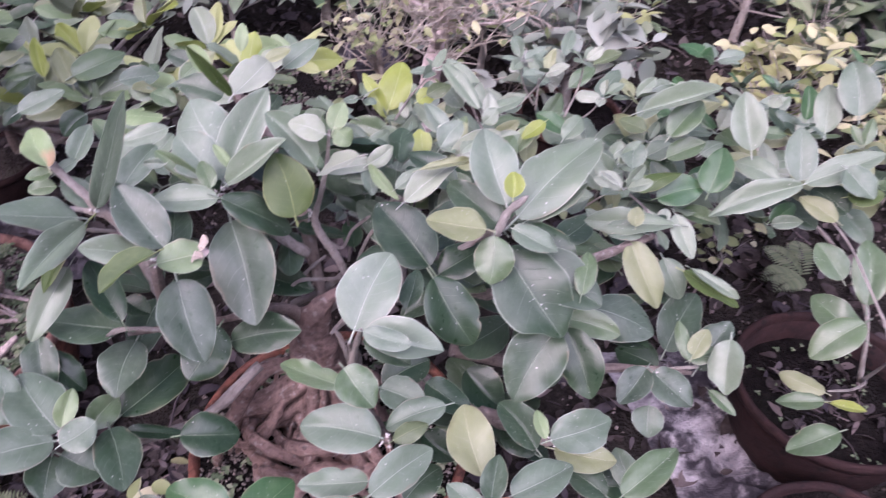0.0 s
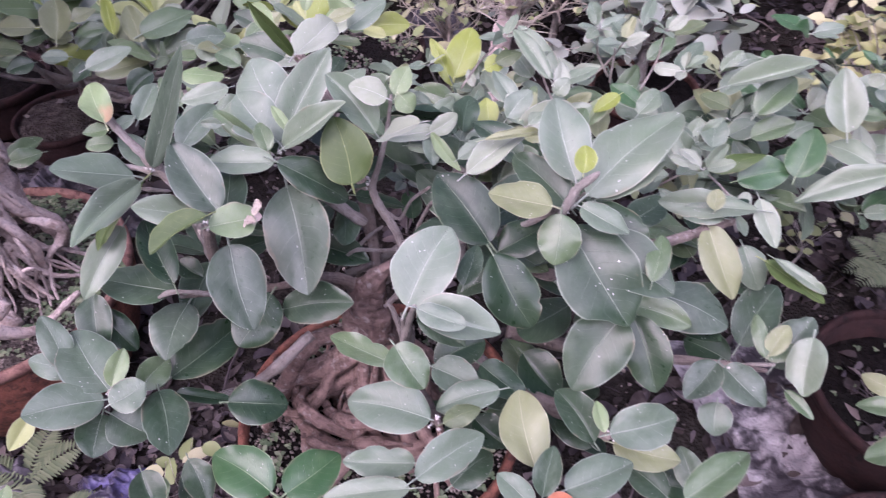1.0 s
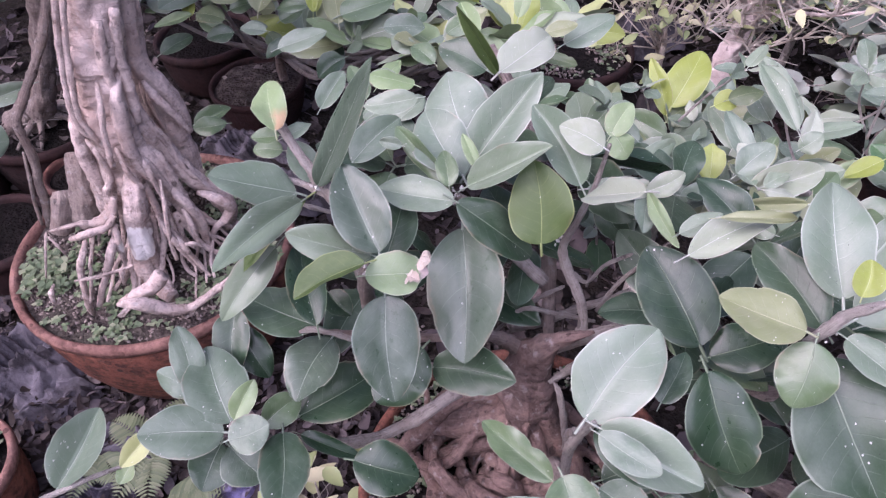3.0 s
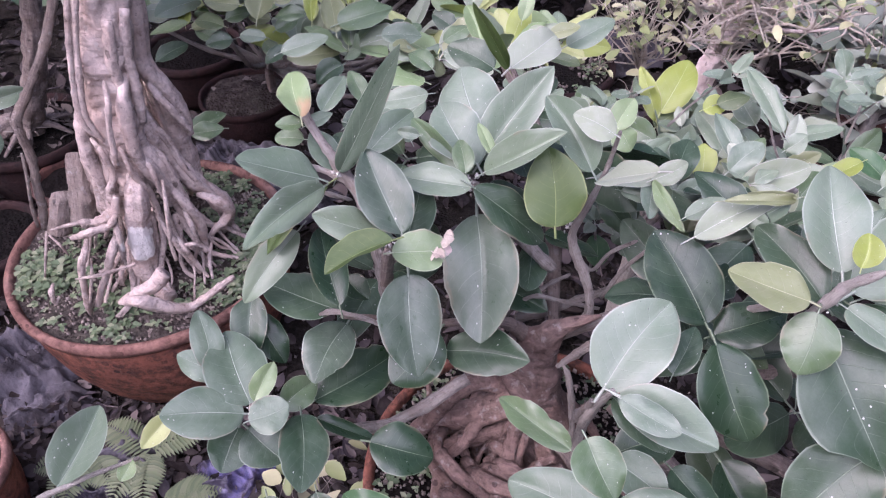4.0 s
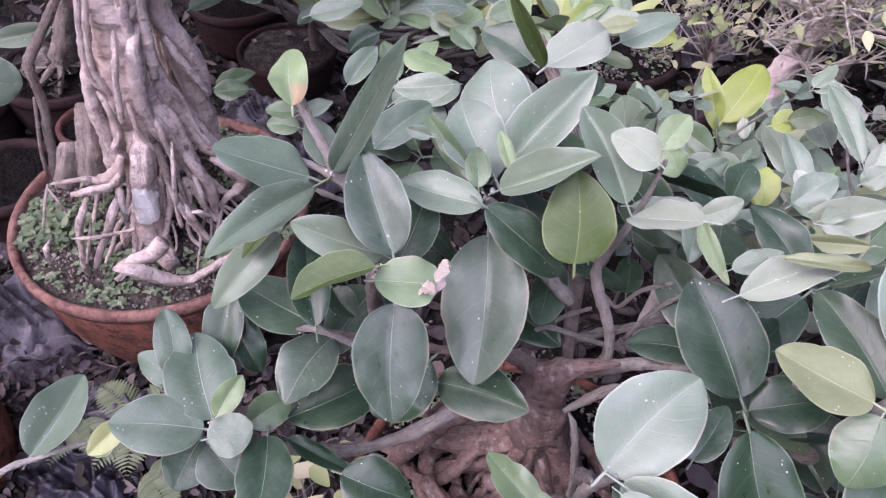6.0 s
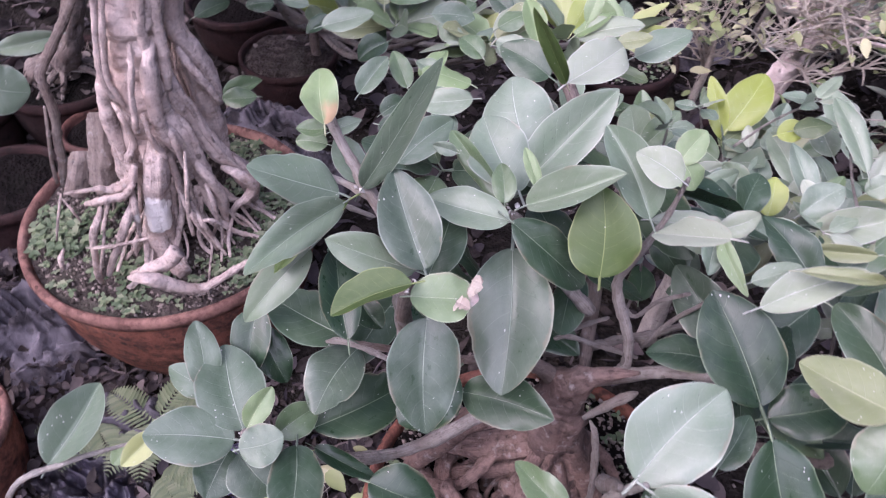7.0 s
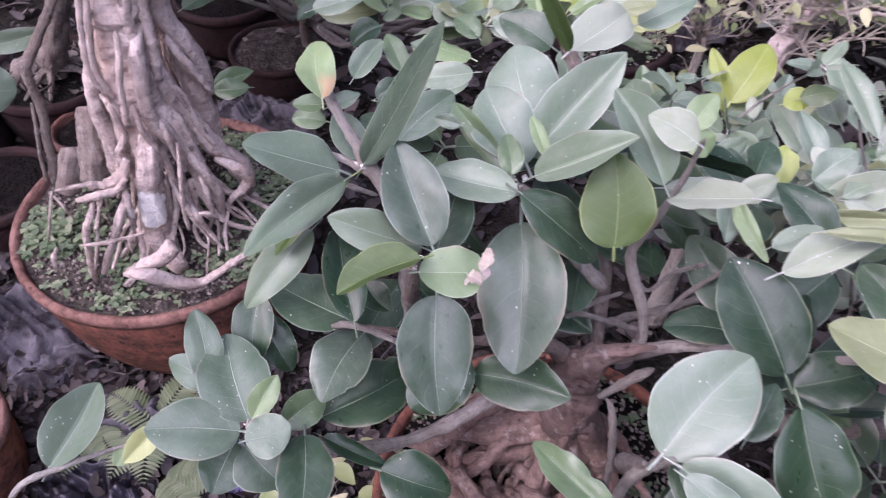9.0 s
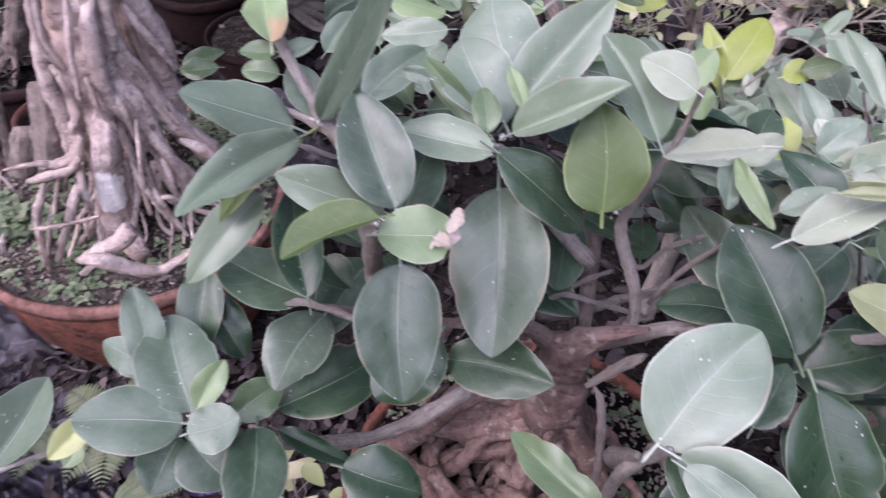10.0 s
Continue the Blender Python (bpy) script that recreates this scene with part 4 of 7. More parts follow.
# fine roots fanning over the soil
rng = random.Random(63)
for k in range(26):
    a, b = math.radians(rng.uniform(-120, 25)), rng.uniform(-0.35, 0.35)
    z1, far, w = rng.uniform(0.29, 0.37), rng.uniform(0.075, 0.135), rng.uniform(0.0018, 0.0048)
    near = 0.03 + 0.12 * (0.4 - z1)
    run = []
    for i in range(6):
        q = i / 5
        rad = near + (far - near) * q ** 1.3
        an = a + b * q + 0.12 * math.sin(6 * q + k)
        run.append((-0.625 + rad * math.cos(an), 0.768 + rad * math.sin(an), z1 + (0.228 - z1) * min(1, 1.1 * q) ** 0.8, w * (1.1 - 0.5 * q)))
    strand("aerial_root", bonsai, run, BARK, 8)

# the bonsai's unseen upper trunk and leafy crown, added to shade the left pots
strand("trunk", bonsai, [(-0.592, 0.8, 0.655, 0.0275), (-0.585, 0.84, 0.73, 0.025), (-0.64, 0.87, 0.79, 0.02), (-0.72, 0.88, 0.83, 0.014), (-0.82, 0.88, 0.86, 0.008)])
rng = random.Random(91)
bl = bmesh.new()
for k in range(22):
    a, q = k * 2.4, math.sqrt((k + 0.5) / 22)
    c = Vector((-1.0 + 0.38 * q * math.cos(a), 0.88 + 0.25 * q * math.sin(a), 0.86 + rng.uniform(-0.03, 0.08) - 0.04 * q))
    if k % 2 == 0:
        strand("branch", bonsai, [(-0.72, 0.88, 0.83, 0.008), (0.5 * (c.x - 0.72), 0.5 * (c.y + 0.88), 0.84, 0.0055), (*c, 0.002)], BARK, 8)
    for i in range(90):
        p = c + Vector((rng.gauss(0, 0.055), rng.gauss(0, 0.05), rng.gauss(0, 0.025)))
        g = rng.uniform(0, 6.283)
        blade(bl, p, Vector((math.cos(g), math.sin(g), rng.uniform(-0.5, 0.5))), Vector((rng.uniform(-0.5, 0.5), rng.uniform(-0.5, 0.5), 1)), rng.uniform(0.03, 0.055), rng.uniform(0.016, 0.028), rng.uniform(0, 0.3), 4)
keep_place(tagged(part("crown", bl, FARDARK), kind="stuff"), bonsai)

# weeds and grit on the bonsai's soil
rng = random.Random(5)


def on_disc(cx, cy, r, z, count, size, rng_, mound=0.0, even=0.0):
    out = []
    while len(out) < count:
        a, q = rng_.uniform(0, 6.283), math.sqrt(rng_.random())
        x, y = cx + r * q * math.cos(a), cy + r * q * math.sin(a)
        if noise.noise((x * 17, y * 17, cx * 5)) + 0.35 * (q - 0.6) > rng_.uniform(-0.4, 0.5) - even:
            out.append((x, y, z + mound * (1 - q * q), size * rng_.uniform(0.5, 1.3), rng_))
    return out


bits("clover_weeds", WEED, on_disc(-0.664, 0.773, 0.182, 0.211, 900, 0.0072, rng, 0.016), clover, "tiny green clover-like weeds on the bonsai's soil", "weeds")
bits("leafy_weeds", WEED, on_disc(-0.742, 0.651, 0.035, 0.222, 46, 0.0105, rng, 0.004) + on_disc(-0.496, 0.803, 0.028, 0.222, 34, 0.0090, rng, 0.004) + on_disc(-0.553, 0.675, 0.030, 0.222, 16, 0.0070, rng, 0.004), clover, "clumps of larger green weeds at the bowl's edge", "weeds")
bits("grit", CRUMB, on_disc(-0.664, 0.773, 0.18, 0.212, 3600, 0.0034, rng, 0.016, 0.6), crumb, "pale grit and soil crumbs in the bonsai bowl", "grit")
bits("clover_weeds", WEED, on_disc(-0.045, 0.65, 0.155, 0.22, 380, 0.0065, rng, 0.02), clover, "tiny green weeds round the ficus roots", "weeds")
bits("grit", CRUMB, on_disc(-0.045, 0.65, 0.157, 0.221, 2400, 0.0034, rng, 0.02, 0.6), crumb, "soil crumbs round the ficus roots", "grit")
bits("clover_weeds", WEED, on_disc(0.655, 0.865, 0.12, 0.087, 50, 0.005, rng, 0.012), clover, "small weeds in the black pot", "weeds")
bits("clover_weeds", WEED, on_disc(-0.715, 0.40, 0.07, 0.118, 160, 0.012, rng, 0.012), clover, "green weeds in the small terracotta pot", "weeds")
bits("leaf_scraps", DRYCURL, on_disc(-0.93, 1.325, 0.08, 0.09, 12, 0.02, rng, 0.012, 1.0), dead_leaf, "a few dry leaf scraps on the pot's soil", "leaf litter")
bits("leaf_scraps", DRYCURL, on_disc(-1.225, 1.007, 0.105, 0.115, 70, 0.022, rng, 0.02, 1.0), dead_leaf, "curled dry leaves heaped in the shaded pot", "leaf litter")
bits("pot_twigs", DRYCURL, [(-1.225 + rng.uniform(-0.06, 0.06), 1.007 + rng.uniform(-0.07, 0.06), 0.135, rng.uniform(0.05, 0.11), rng.uniform(0.0014, 0.0028), rng) for _ in range(16)], stick, "pale dry twigs lying in the shaded pot", "twigs")
bits("grit", CRUMB, on_disc(-0.329, 1.671, 0.11, 0.112, 420, 0.005, rng, 0.012), crumb, "soil crumbs in the mossy pot", "grit")
bits("clover_weeds", WEED, on_disc(-0.329, 1.671, 0.11, 0.112, 160, 0.006, rng, 0.012), clover, "mossy weeds in the dark pot", "weeds")
bits("ground_grit", CRUMB, [(x, y, ground_height(x, y) + 0.003, rng.uniform(0.002, 0.007), rng) for x, y in [(rng.uniform(-1.5, 1.2), rng.uniform(0.2, 2.2)) for _ in range(3500)]],
     crumb, "crumbs of earth and small stones among the litter", "grit")

# ---- old bonsai in the shaded pot ----
stump = thing("stump_bonsai", (-1.215, 1.007, 0.115), "dark knobbly bonsai trunk in the shaded clay pot", "bonsai tree")
strand("trunk", stump, [(-1.222, 1.0, 0.1, 0.036), (-1.205, 1.0, 0.14, 0.029), (-1.165, 1.003, 0.2, 0.022), (-1.12, 1.014, 0.29, 0.02), (-1.085, 1.03, 0.4, 0.018), (-1.06, 1.05, 0.55, 0.014)], LIMB)
strand("root", stump, [(-1.215, 0.985, 0.15, 0.02), (-1.235, 0.965, 0.14, 0.022), (-1.25, 0.945, 0.118, 0.014)], LIMB)
for rx, ry in ((-1.13, 1.03), (-1.15, 0.94), (-1.19, 0.915), (-1.27, 1.06), (-1.16, 1.08)):
    strand("root", stump, [(-1.215, 1.0, 0.14, 0.008), (0.5 * (rx - 1.215) + 0.01, 0.5 * (ry + 1.0), 0.137, 0.006), (rx, ry, 0.116, 0.003)], LIMB, 8)

# ---- broad-leaved ficus ----
ficus = thing("ficus_bonsai", (-0.06, 0.67, 0.165), "bushy ficus bonsai with large dusty oval leaves and thick roots", "bonsai tree")


def limb(name, pts, material=ROOT):
    return strand(name, ficus, pts, material)


limb("trunk", [(0.010, 0.695, 0.008, 0.0913), (-0.013, 0.687, 0.127, 0.0715), (-0.031, 0.680, 0.229, 0.0503), (-0.046, 0.673, 0.315, 0.0343), (-0.052, 0.669, 0.373, 0.0275), (-0.049, 0.667, 0.418, 0.0196), (-0.039, 0.666, 0.445, 0.0121), (-0.024, 0.667, 0.465, 0.0075), (-0.009, 0.667, 0.479, 0.0037), (0.001, 0.667, 0.488, 0.0016)])
limb("branch", [(-0.043, 0.667, 0.431, 0.0062), (-0.025, 0.675, 0.451, 0.0054), (-0.012, 0.682, 0.464, 0.0045), (-0.016, 0.685, 0.495, 0.0040), (-0.028, 0.686, 0.521, 0.0041), (-0.037, 0.688, 0.547, 0.0036), (-0.029, 0.693, 0.577, 0.0026), (-0.022, 0.699, 0.607, 0.0020), (-0.018, 0.704, 0.637, 0.0014)], LIMB)
limb("branch", [(-0.037, 0.679, 0.429, 0.0060), (0.000, 0.680, 0.469, 0.0052), (0.025, 0.678, 0.493, 0.0040), (0.057, 0.678, 0.509, 0.0032), (0.094, 0.680, 0.525, 0.0033), (0.126, 0.679, 0.550, 0.0024), (0.145, 0.677, 0.568, 0.0019), (0.160, 0.673, 0.594, 0.0014)], GREYTWIG)
limb("branch", [(-0.053, 0.675, 0.417, 0.0102), (-0.070, 0.657, 0.452, 0.0063), (-0.089, 0.638, 0.470, 0.0047), (-0.115, 0.618, 0.475, 0.0035), (-0.145, 0.596, 0.488, 0.0029), (-0.182, 0.573, 0.500, 0.0024)], LIMB)
limb("branch", [(-0.081, 0.699, 0.411, 0.0042), (-0.056, 0.715, 0.415, 0.0042), (-0.035, 0.731, 0.424, 0.0037), (-0.008, 0.747, 0.435, 0.0037), (0.017, 0.763, 0.450, 0.0031), (0.035, 0.777, 0.468, 0.0023)], LIMB)
limb("branch", [(-0.024, 0.646, 0.431, 0.0019), (-0.014, 0.661, 0.434, 0.0036), (-0.000, 0.677, 0.441, 0.0036)], LIMB)
limb("branch", [(-0.017, 0.632, 0.456, 0.0009), (-0.010, 0.628, 0.449, 0.0025), (-0.004, 0.625, 0.426, 0.0028), (0.003, 0.621, 0.384, 0.0027), (0.005, 0.617, 0.355, 0.0022)], LIMB)
limb("branch", [(0.027, 0.714, 0.509, 0.0027), (0.046, 0.728, 0.469, 0.0022), (0.024, 0.734, 0.423, 0.0021)], LIMB)
limb("branch", [(-0.032, 0.711, 0.497, 0.0024), (-0.020, 0.713, 0.490, 0.0019), (-0.009, 0.716, 0.512, 0.0016), (0.008, 0.720, 0.528, 0.0014)], LIMB)
limb("twig", [(0.015, 0.578, 0.413, 0.0036), (0.016, 0.568, 0.476, 0.0038), (0.023, 0.559, 0.520, 0.0032), (0.031, 0.551, 0.552, 0.0021)], TWIG)
limb("twig", [(0.133, 0.646, 0.575, 0.0029), (0.138, 0.644, 0.590, 0.0039), (0.144, 0.642, 0.612, 0.0035), (0.155, 0.641, 0.627, 0.0028)], TWIG)
limb("twig", [(-0.230, 0.619, 0.604, 0.0015), (-0.214, 0.623, 0.598, 0.0027), (-0.202, 0.625, 0.593, 0.0023)], TWIG)
limb("twig", [(-0.227, 0.625, 0.574, 0.0011), (-0.218, 0.627, 0.572, 0.0018), (-0.205, 0.630, 0.570, 0.0013)], TWIG)
limb("twig", [(-0.193, 0.554, 0.517, 0.0011), (-0.183, 0.557, 0.522, 0.0026), (-0.172, 0.558, 0.524, 0.0021), (-0.160, 0.561, 0.522, 0.0022), (-0.145, 0.566, 0.515, 0.0016)], LIMB)
limb("branch", [(-0.007, 0.706, 0.467, 0.0019), (0.005, 0.712, 0.501, 0.0019), (0.022, 0.720, 0.528, 0.0016), (0.034, 0.726, 0.546, 0.0011)], LIMB)
limb("branch", [(-0.081, 0.689, 0.435, 0.0020), (-0.056, 0.700, 0.466, 0.0020), (-0.040, 0.709, 0.478, 0.0015)], LIMB)
limb("branch", [(-0.087, 0.677, 0.428, 0.0015), (-0.066, 0.686, 0.461, 0.0020), (-0.040, 0.695, 0.459, 0.0020), (-0.010, 0.706, 0.452, 0.0015)], LIMB)
limb("branch", [(-0.14, 0.6, 0.45, 0.007), (-0.15, 0.59, 0.52, 0.0055), (-0.145, 0.58, 0.56, 0.0045), (-0.14, 0.578, 0.585, 0.004)], LIMB)
limb("branch", [(-0.1, 0.63, 0.39, 0.006), (-0.15, 0.57, 0.37, 0.005), (-0.195, 0.515, 0.41, 0.0045), (-0.218, 0.49, 0.46, 0.004)], LIMB)
limb("branch", [(-0.15, 0.59, 0.5, 0.006), (-0.17, 0.61, 0.54, 0.005), (-0.19, 0.625, 0.58, 0.0048), (-0.21, 0.628, 0.602, 0.0045)], LIMB)
limb("branch", [(-0.05, 0.69, 0.5, 0.006), (-0.09, 0.685, 0.54, 0.005), (-0.112, 0.672, 0.58, 0.0042)], LIMB)
limb("branch", [(0.01, 0.6, 0.44, 0.006), (0.018, 0.575, 0.49, 0.005), (0.02, 0.555, 0.53, 0.002)], LIMB)
limb("branch", [(0.0, 0.6, 0.39, 0.007), (0.03, 0.56, 0.42, 0.006), (0.05, 0.52, 0.455, 0.005), (0.057, 0.503, 0.474, 0.004)], LIMB)
limb("branch", [(0.03, 0.63, 0.43, 0.008), (0.1, 0.59, 0.42, 0.007), (0.16, 0.55, 0.44, 0.006), (0.19, 0.525, 0.457, 0.004)], LIMB)
limb("branch", [(0.09, 0.66, 0.47, 0.008), (0.17, 0.7, 0.47, 0.007), (0.25, 0.73, 0.49, 0.005), (0.295, 0.748, 0.502, 0.004)], LIMB)
limb("branch", [(0.1, 0.63, 0.44, 0.007), (0.2, 0.64, 0.41, 0.006), (0.28, 0.652, 0.405, 0.004), (0.34, 0.648, 0.41, 0.0025)], LIMB)
limb("branch", [(-0.035, 0.68, 0.4, 0.003), (-0.055, 0.72, 0.46, 0.007), (-0.075, 0.76, 0.51, 0.007), (-0.11, 0.8, 0.56, 0.006), (-0.16, 0.84, 0.6, 0.0045)], LIMB)
limb("branch", [(-0.205, 0.627, 0.6, 0.004), (-0.225, 0.632, 0.62, 0.0035), (-0.243, 0.638, 0.64, 0.003)], LIMB)
limb("twig", [(0.304, 0.659, 0.385, 0.0022), (0.325, 0.656, 0.403, 0.0020), (0.349, 0.652, 0.415, 0.0016)], TWIG)
# roots that flare from the trunk's foot and knot over the soil
rng = random.Random(52)


def flare(a, z0, reach, w, drift, kink):
    """One root from the trunk at angle a down to the soil."""
    run = []
    for i in range(7):
        q = i / 6
        an = a + drift * q + kink * math.sin(4.4 * q)
        rad = 0.018 + (reach - 0.018) * q ** 0.85
        z = z0 + (0.242 - z0) * min(1.0, q * 1.15) ** 0.8 + 0.012 * math.sin(5 * q + 9 * kink) * q - (0.02 if i == 6 else 0)
        run.append((-0.048 + rad * math.cos(an), 0.664 + rad * math.sin(an), z, w * (0.85 + 0.3 * math.sin(3 * q + a) - 0.45 * q * q)))
    limb("root", run, COIL)


for k in range(26):
    flare(math.radians(-215 + 10 * k + rng.uniform(-10, 10)), rng.uniform(0.28, 0.36), rng.uniform(0.07, 0.15), rng.choice((0.004, 0.006, 0.008, 0.0115)), rng.uniform(-1.1, 1.1), rng.uniform(-0.5, 0.5))
for k in range(30):
    a, e, rad, z, w = math.radians(rng.uniform(-190, -20)), rng.uniform(0.3, 0.9), rng.uniform(0.04, 0.105), rng.uniform(0.25, 0.31), rng.uniform(0.0025, 0.008)
    z -= 0.5 * (rad - 0.05)
    limb("root", [(-0.048 + rad * (1 + 0.12 * math.sin(3 * q + k)) * math.cos(a + e * q), 0.664 + rad * (1 + 0.12 * math.sin(3 * q + k)) * math.sin(a + e * q), z + 0.022 * math.sin(2.6 * q + k) - 0.03 * abs(q) ** 3, w * (1.05 - 0.5 * q * q)) for q in (-1, -0.6, -0.2, 0.2, 0.6, 1)], COIL)
limb("root", [(-0.05, 0.66, 0.345, 0.014), (-0.08, 0.65, 0.326, 0.015), (-0.112, 0.643, 0.306, 0.0135), (-0.142, 0.637, 0.288, 0.011), (-0.165, 0.625, 0.25, 0.008), (-0.175, 0.615, 0.225, 0.005)], COIL)
limb("root", [(-0.07, 0.665, 0.35, 0.009), (-0.1, 0.65, 0.36, 0.01), (-0.118, 0.632, 0.352, 0.0105), (-0.135, 0.618, 0.32, 0.009), (-0.16, 0.605, 0.27, 0.007), (-0.17, 0.6, 0.23, 0.005)], COIL)
limb("root", [(-0.06, 0.645, 0.315, 0.006), (-0.09, 0.635, 0.29, 0.0065), (-0.121, 0.626, 0.264, 0.006), (-0.15, 0.615, 0.235, 0.004)], COIL)

back = thing("ficus_bonsai", (-0.03, 1.1, 0.0), "second ficus with bright yellow-green young leaves", "bonsai tree")
for pts in ([(-0.03, 1.1, -0.01, 0.016), (-0.025, 1.11, 0.2, 0.012), (-0.022, 1.115, 0.32, 0.008), (-0.024, 1.115, 0.375, 0.004)],
            [(-0.027, 1.105, 0.2, 0.01), (0.02, 1.06, 0.33, 0.007), (0.04, 0.995, 0.43, 0.004)],
            [(0.0, 1.08, 0.28, 0.008), (0.08, 1.02, 0.38, 0.006), (0.13, 0.95, 0.45, 0.004)]):
    strand("branch", back, pts, TWIG)
right_ficus = thing("ficus_bonsai", (0.72, 0.9, 0.11), "ficus with pale dusty leaves on long grey stems", "bonsai tree")
for pts in ([(0.72, 0.9, 0.1, 0.0065), (0.68, 0.92, 0.24, 0.006), (0.61, 0.95, 0.33, 0.005), (0.545, 1.0, 0.37, 0.004), (0.5, 0.97, 0.41, 0.003)],
            [(0.72, 0.9, 0.1, 0.0045), (0.66, 0.8, 0.3, 0.0034), (0.6, 0.78, 0.37, 0.003), (0.565, 0.84, 0.42, 0.0025), (0.55, 0.88, 0.43, 0.002)],
            [(0.6, 0.78, 0.37, 0.004), (0.6, 0.73, 0.36, 0.004), (0.6, 0.68, 0.34, 0.003)],
            [(0.72, 0.9, 0.11, 0.005), (0.66, 0.82, 0.2, 0.004), (0.6, 0.76, 0.26, 0.003), (0.56, 0.74, 0.28, 0.002)]):
    strand("branch", right_ficus, [(*p[:3], p[3] * 0.55) for p in pts], TWIG)

# ---- ficus with yellow-green leaves at the back ----
hedge = thing("ficus_bonsai", (-0.95, 1.33, 0.08), "low ficus with yellow-green leaves in a dark pot", "bonsai tree")
tips = [(-1.02, 1.18, 0.33), (-0.94, 1.24, 0.32), (-0.86, 1.3, 0.3), (-0.77, 1.38, 0.31), (-0.65, 1.35, 0.33), (-0.67, 1.2, 0.32), (-0.74, 1.2, 0.41), (-0.82, 1.16, 0.4), (-1.1, 1.3, 0.34), (-0.9, 1.42, 0.36), (-0.72, 1.5, 0.34), (-0.55, 1.42, 0.36), (-0.98, 1.36, 0.4), (-0.6, 1.6, 0.34), (-0.45, 1.2, 0.38), (-0.35, 1.1, 0.42), (-0.4, 1.35, 0.36), (-0.28, 1.2, 0.4), (-0.5, 1.1, 0.4), (-0.25, 1.35, 0.34)]
strand("trunk", hedge, [(-0.885, 1.36, 0.07, 0.0115), (-0.88, 1.355, 0.13, 0.0095), (-0.87, 1.35, 0.2, 0.008)], LIMB)
for k, c in enumerate(tips):
    strand("branch", hedge, [(-0.875, 1.352, 0.16, 0.006), (0.5 * (c[0] - 0.87), 0.5 * (c[1] + 1.35), 0.22, 0.0045), (c[0], c[1], c[2] - 0.01, 0.003)], LIMB)
    rosette(hedge, c, 10, 0.08, ["lime", "young", "young", "yellow", "butter", "pale", "white"], 0.45, 120 + k)


lone = thing("seedling", (-0.52, 0.4, 0.0), "slender seedling with a few oval leaves", "seedling")
strand("stem", lone, [(-0.56, 0.33, -0.01, 0.003), (-0.52, 0.39, 0.19, 0.0035), (-0.485, 0.44, 0.215, 0.003), (-0.45, 0.5, 0.2, 0.002)], TWIG)
leaf(ficus, "pale", (-0.110, 0.653, 0.597), (-0.167, 0.640, 0.602), 0.031, (0.17, -0.38, 0.91))
leaf(ficus, "pale", (-0.104, 0.664, 0.605), (-0.052, 0.681, 0.646), 0.028, (-0.34, -0.65, 0.68))
leaf(ficus, "silver", (-0.119, 0.686, 0.592), (-0.167, 0.719, 0.619), 0.047, (0.21, -0.42, 0.88))
leaf(ficus, "silver", (-0.122, 0.704, 0.584), (-0.085, 0.757, 0.648), 0.042, (-0.03, -0.76, 0.65))
leaf(ficus, "silver", (-0.129, 0.715, 0.606), (-0.163, 0.750, 0.636), 0.052, (0.11, -0.59, 0.80), 12)
leaf(ficus, "green", (-0.119, 0.663, 0.600), (-0.134, 0.684, 0.614), 0.017, (0.20, -0.44, 0.88))
leaf(ficus, "young", (-0.102, 0.675, 0.613), (-0.122, 0.693, 0.626), 0.010, (0.19, -0.44, 0.88))
leaf(ficus, "green", (-0.098, 0.669, 0.608), (-0.081, 0.695, 0.618), 0.014, (0.12, -0.43, 0.89))
leaf(ficus, "green", (-0.121, 0.674, 0.587), (-0.184, 0.696, 0.612), 0.018, (-0.06, -0.82, 0.57))
leaf(ficus, "dark", (-0.107, 0.651, 0.599), (-0.048, 0.666, 0.556), 0.034, (0.61, -0.32, 0.72))
leaf(ficus, "under", (-0.043, 0.652, 0.582), (-0.062, 0.681, 0.629), 0.046, (0.31, -0.75, 0.58))
leaf(ficus, "slate", (-0.109, 0.663, 0.562), (-0.070, 0.581, 0.518), 0.059, (0.17, -0.41, 0.90))
leaf(ficus, "slate", (-0.121, 0.569, 0.578), (-0.092, 0.522, 0.534), 0.046, (0.31, -0.53, 0.78), 9)
leaf(ficus, "dried", (-0.126, 0.558, 0.607), (-0.092, 0.579, 0.607), 0.030, (0.19, -0.32, 0.93), 5)
leaf(ficus, "under", (-0.125, 0.559, 0.618), (-0.156, 0.522, 0.611), 0.026, (-0.14, -0.06, 0.99))
leaf(ficus, "pale", (-0.147, 0.596, 0.580), (-0.189, 0.565, 0.614), 0.027, (0.67, -0.07, 0.74))
leaf(ficus, "slate", (-0.136, 0.590, 0.593), (-0.180, 0.622, 0.631), 0.041, (0.36, -0.46, 0.81))
leaf(ficus, "dark", (-0.142, 0.604, 0.569), (-0.152, 0.654, 0.592), 0.034, (0.20, -0.38, 0.90))
leaf(ficus, "grey", (-0.216, 0.611, 0.601), (-0.253, 0.574, 0.636), 0.040, (0.70, -0.02, 0.71), 10)
leaf(ficus, "slate", (-0.204, 0.621, 0.604), (-0.156, 0.635, 0.709), 0.022, (0.14, -0.99, 0.07), 9)
leaf(ficus, "grey", (-0.215, 0.631, 0.596), (-0.244, 0.648, 0.614), 0.023, (0.31, -0.37, 0.88))
leaf(ficus, "pale", (-0.210, 0.608, 0.598), (-0.210, 0.520, 0.618), 0.025, (0.44, 0.19, 0.87))
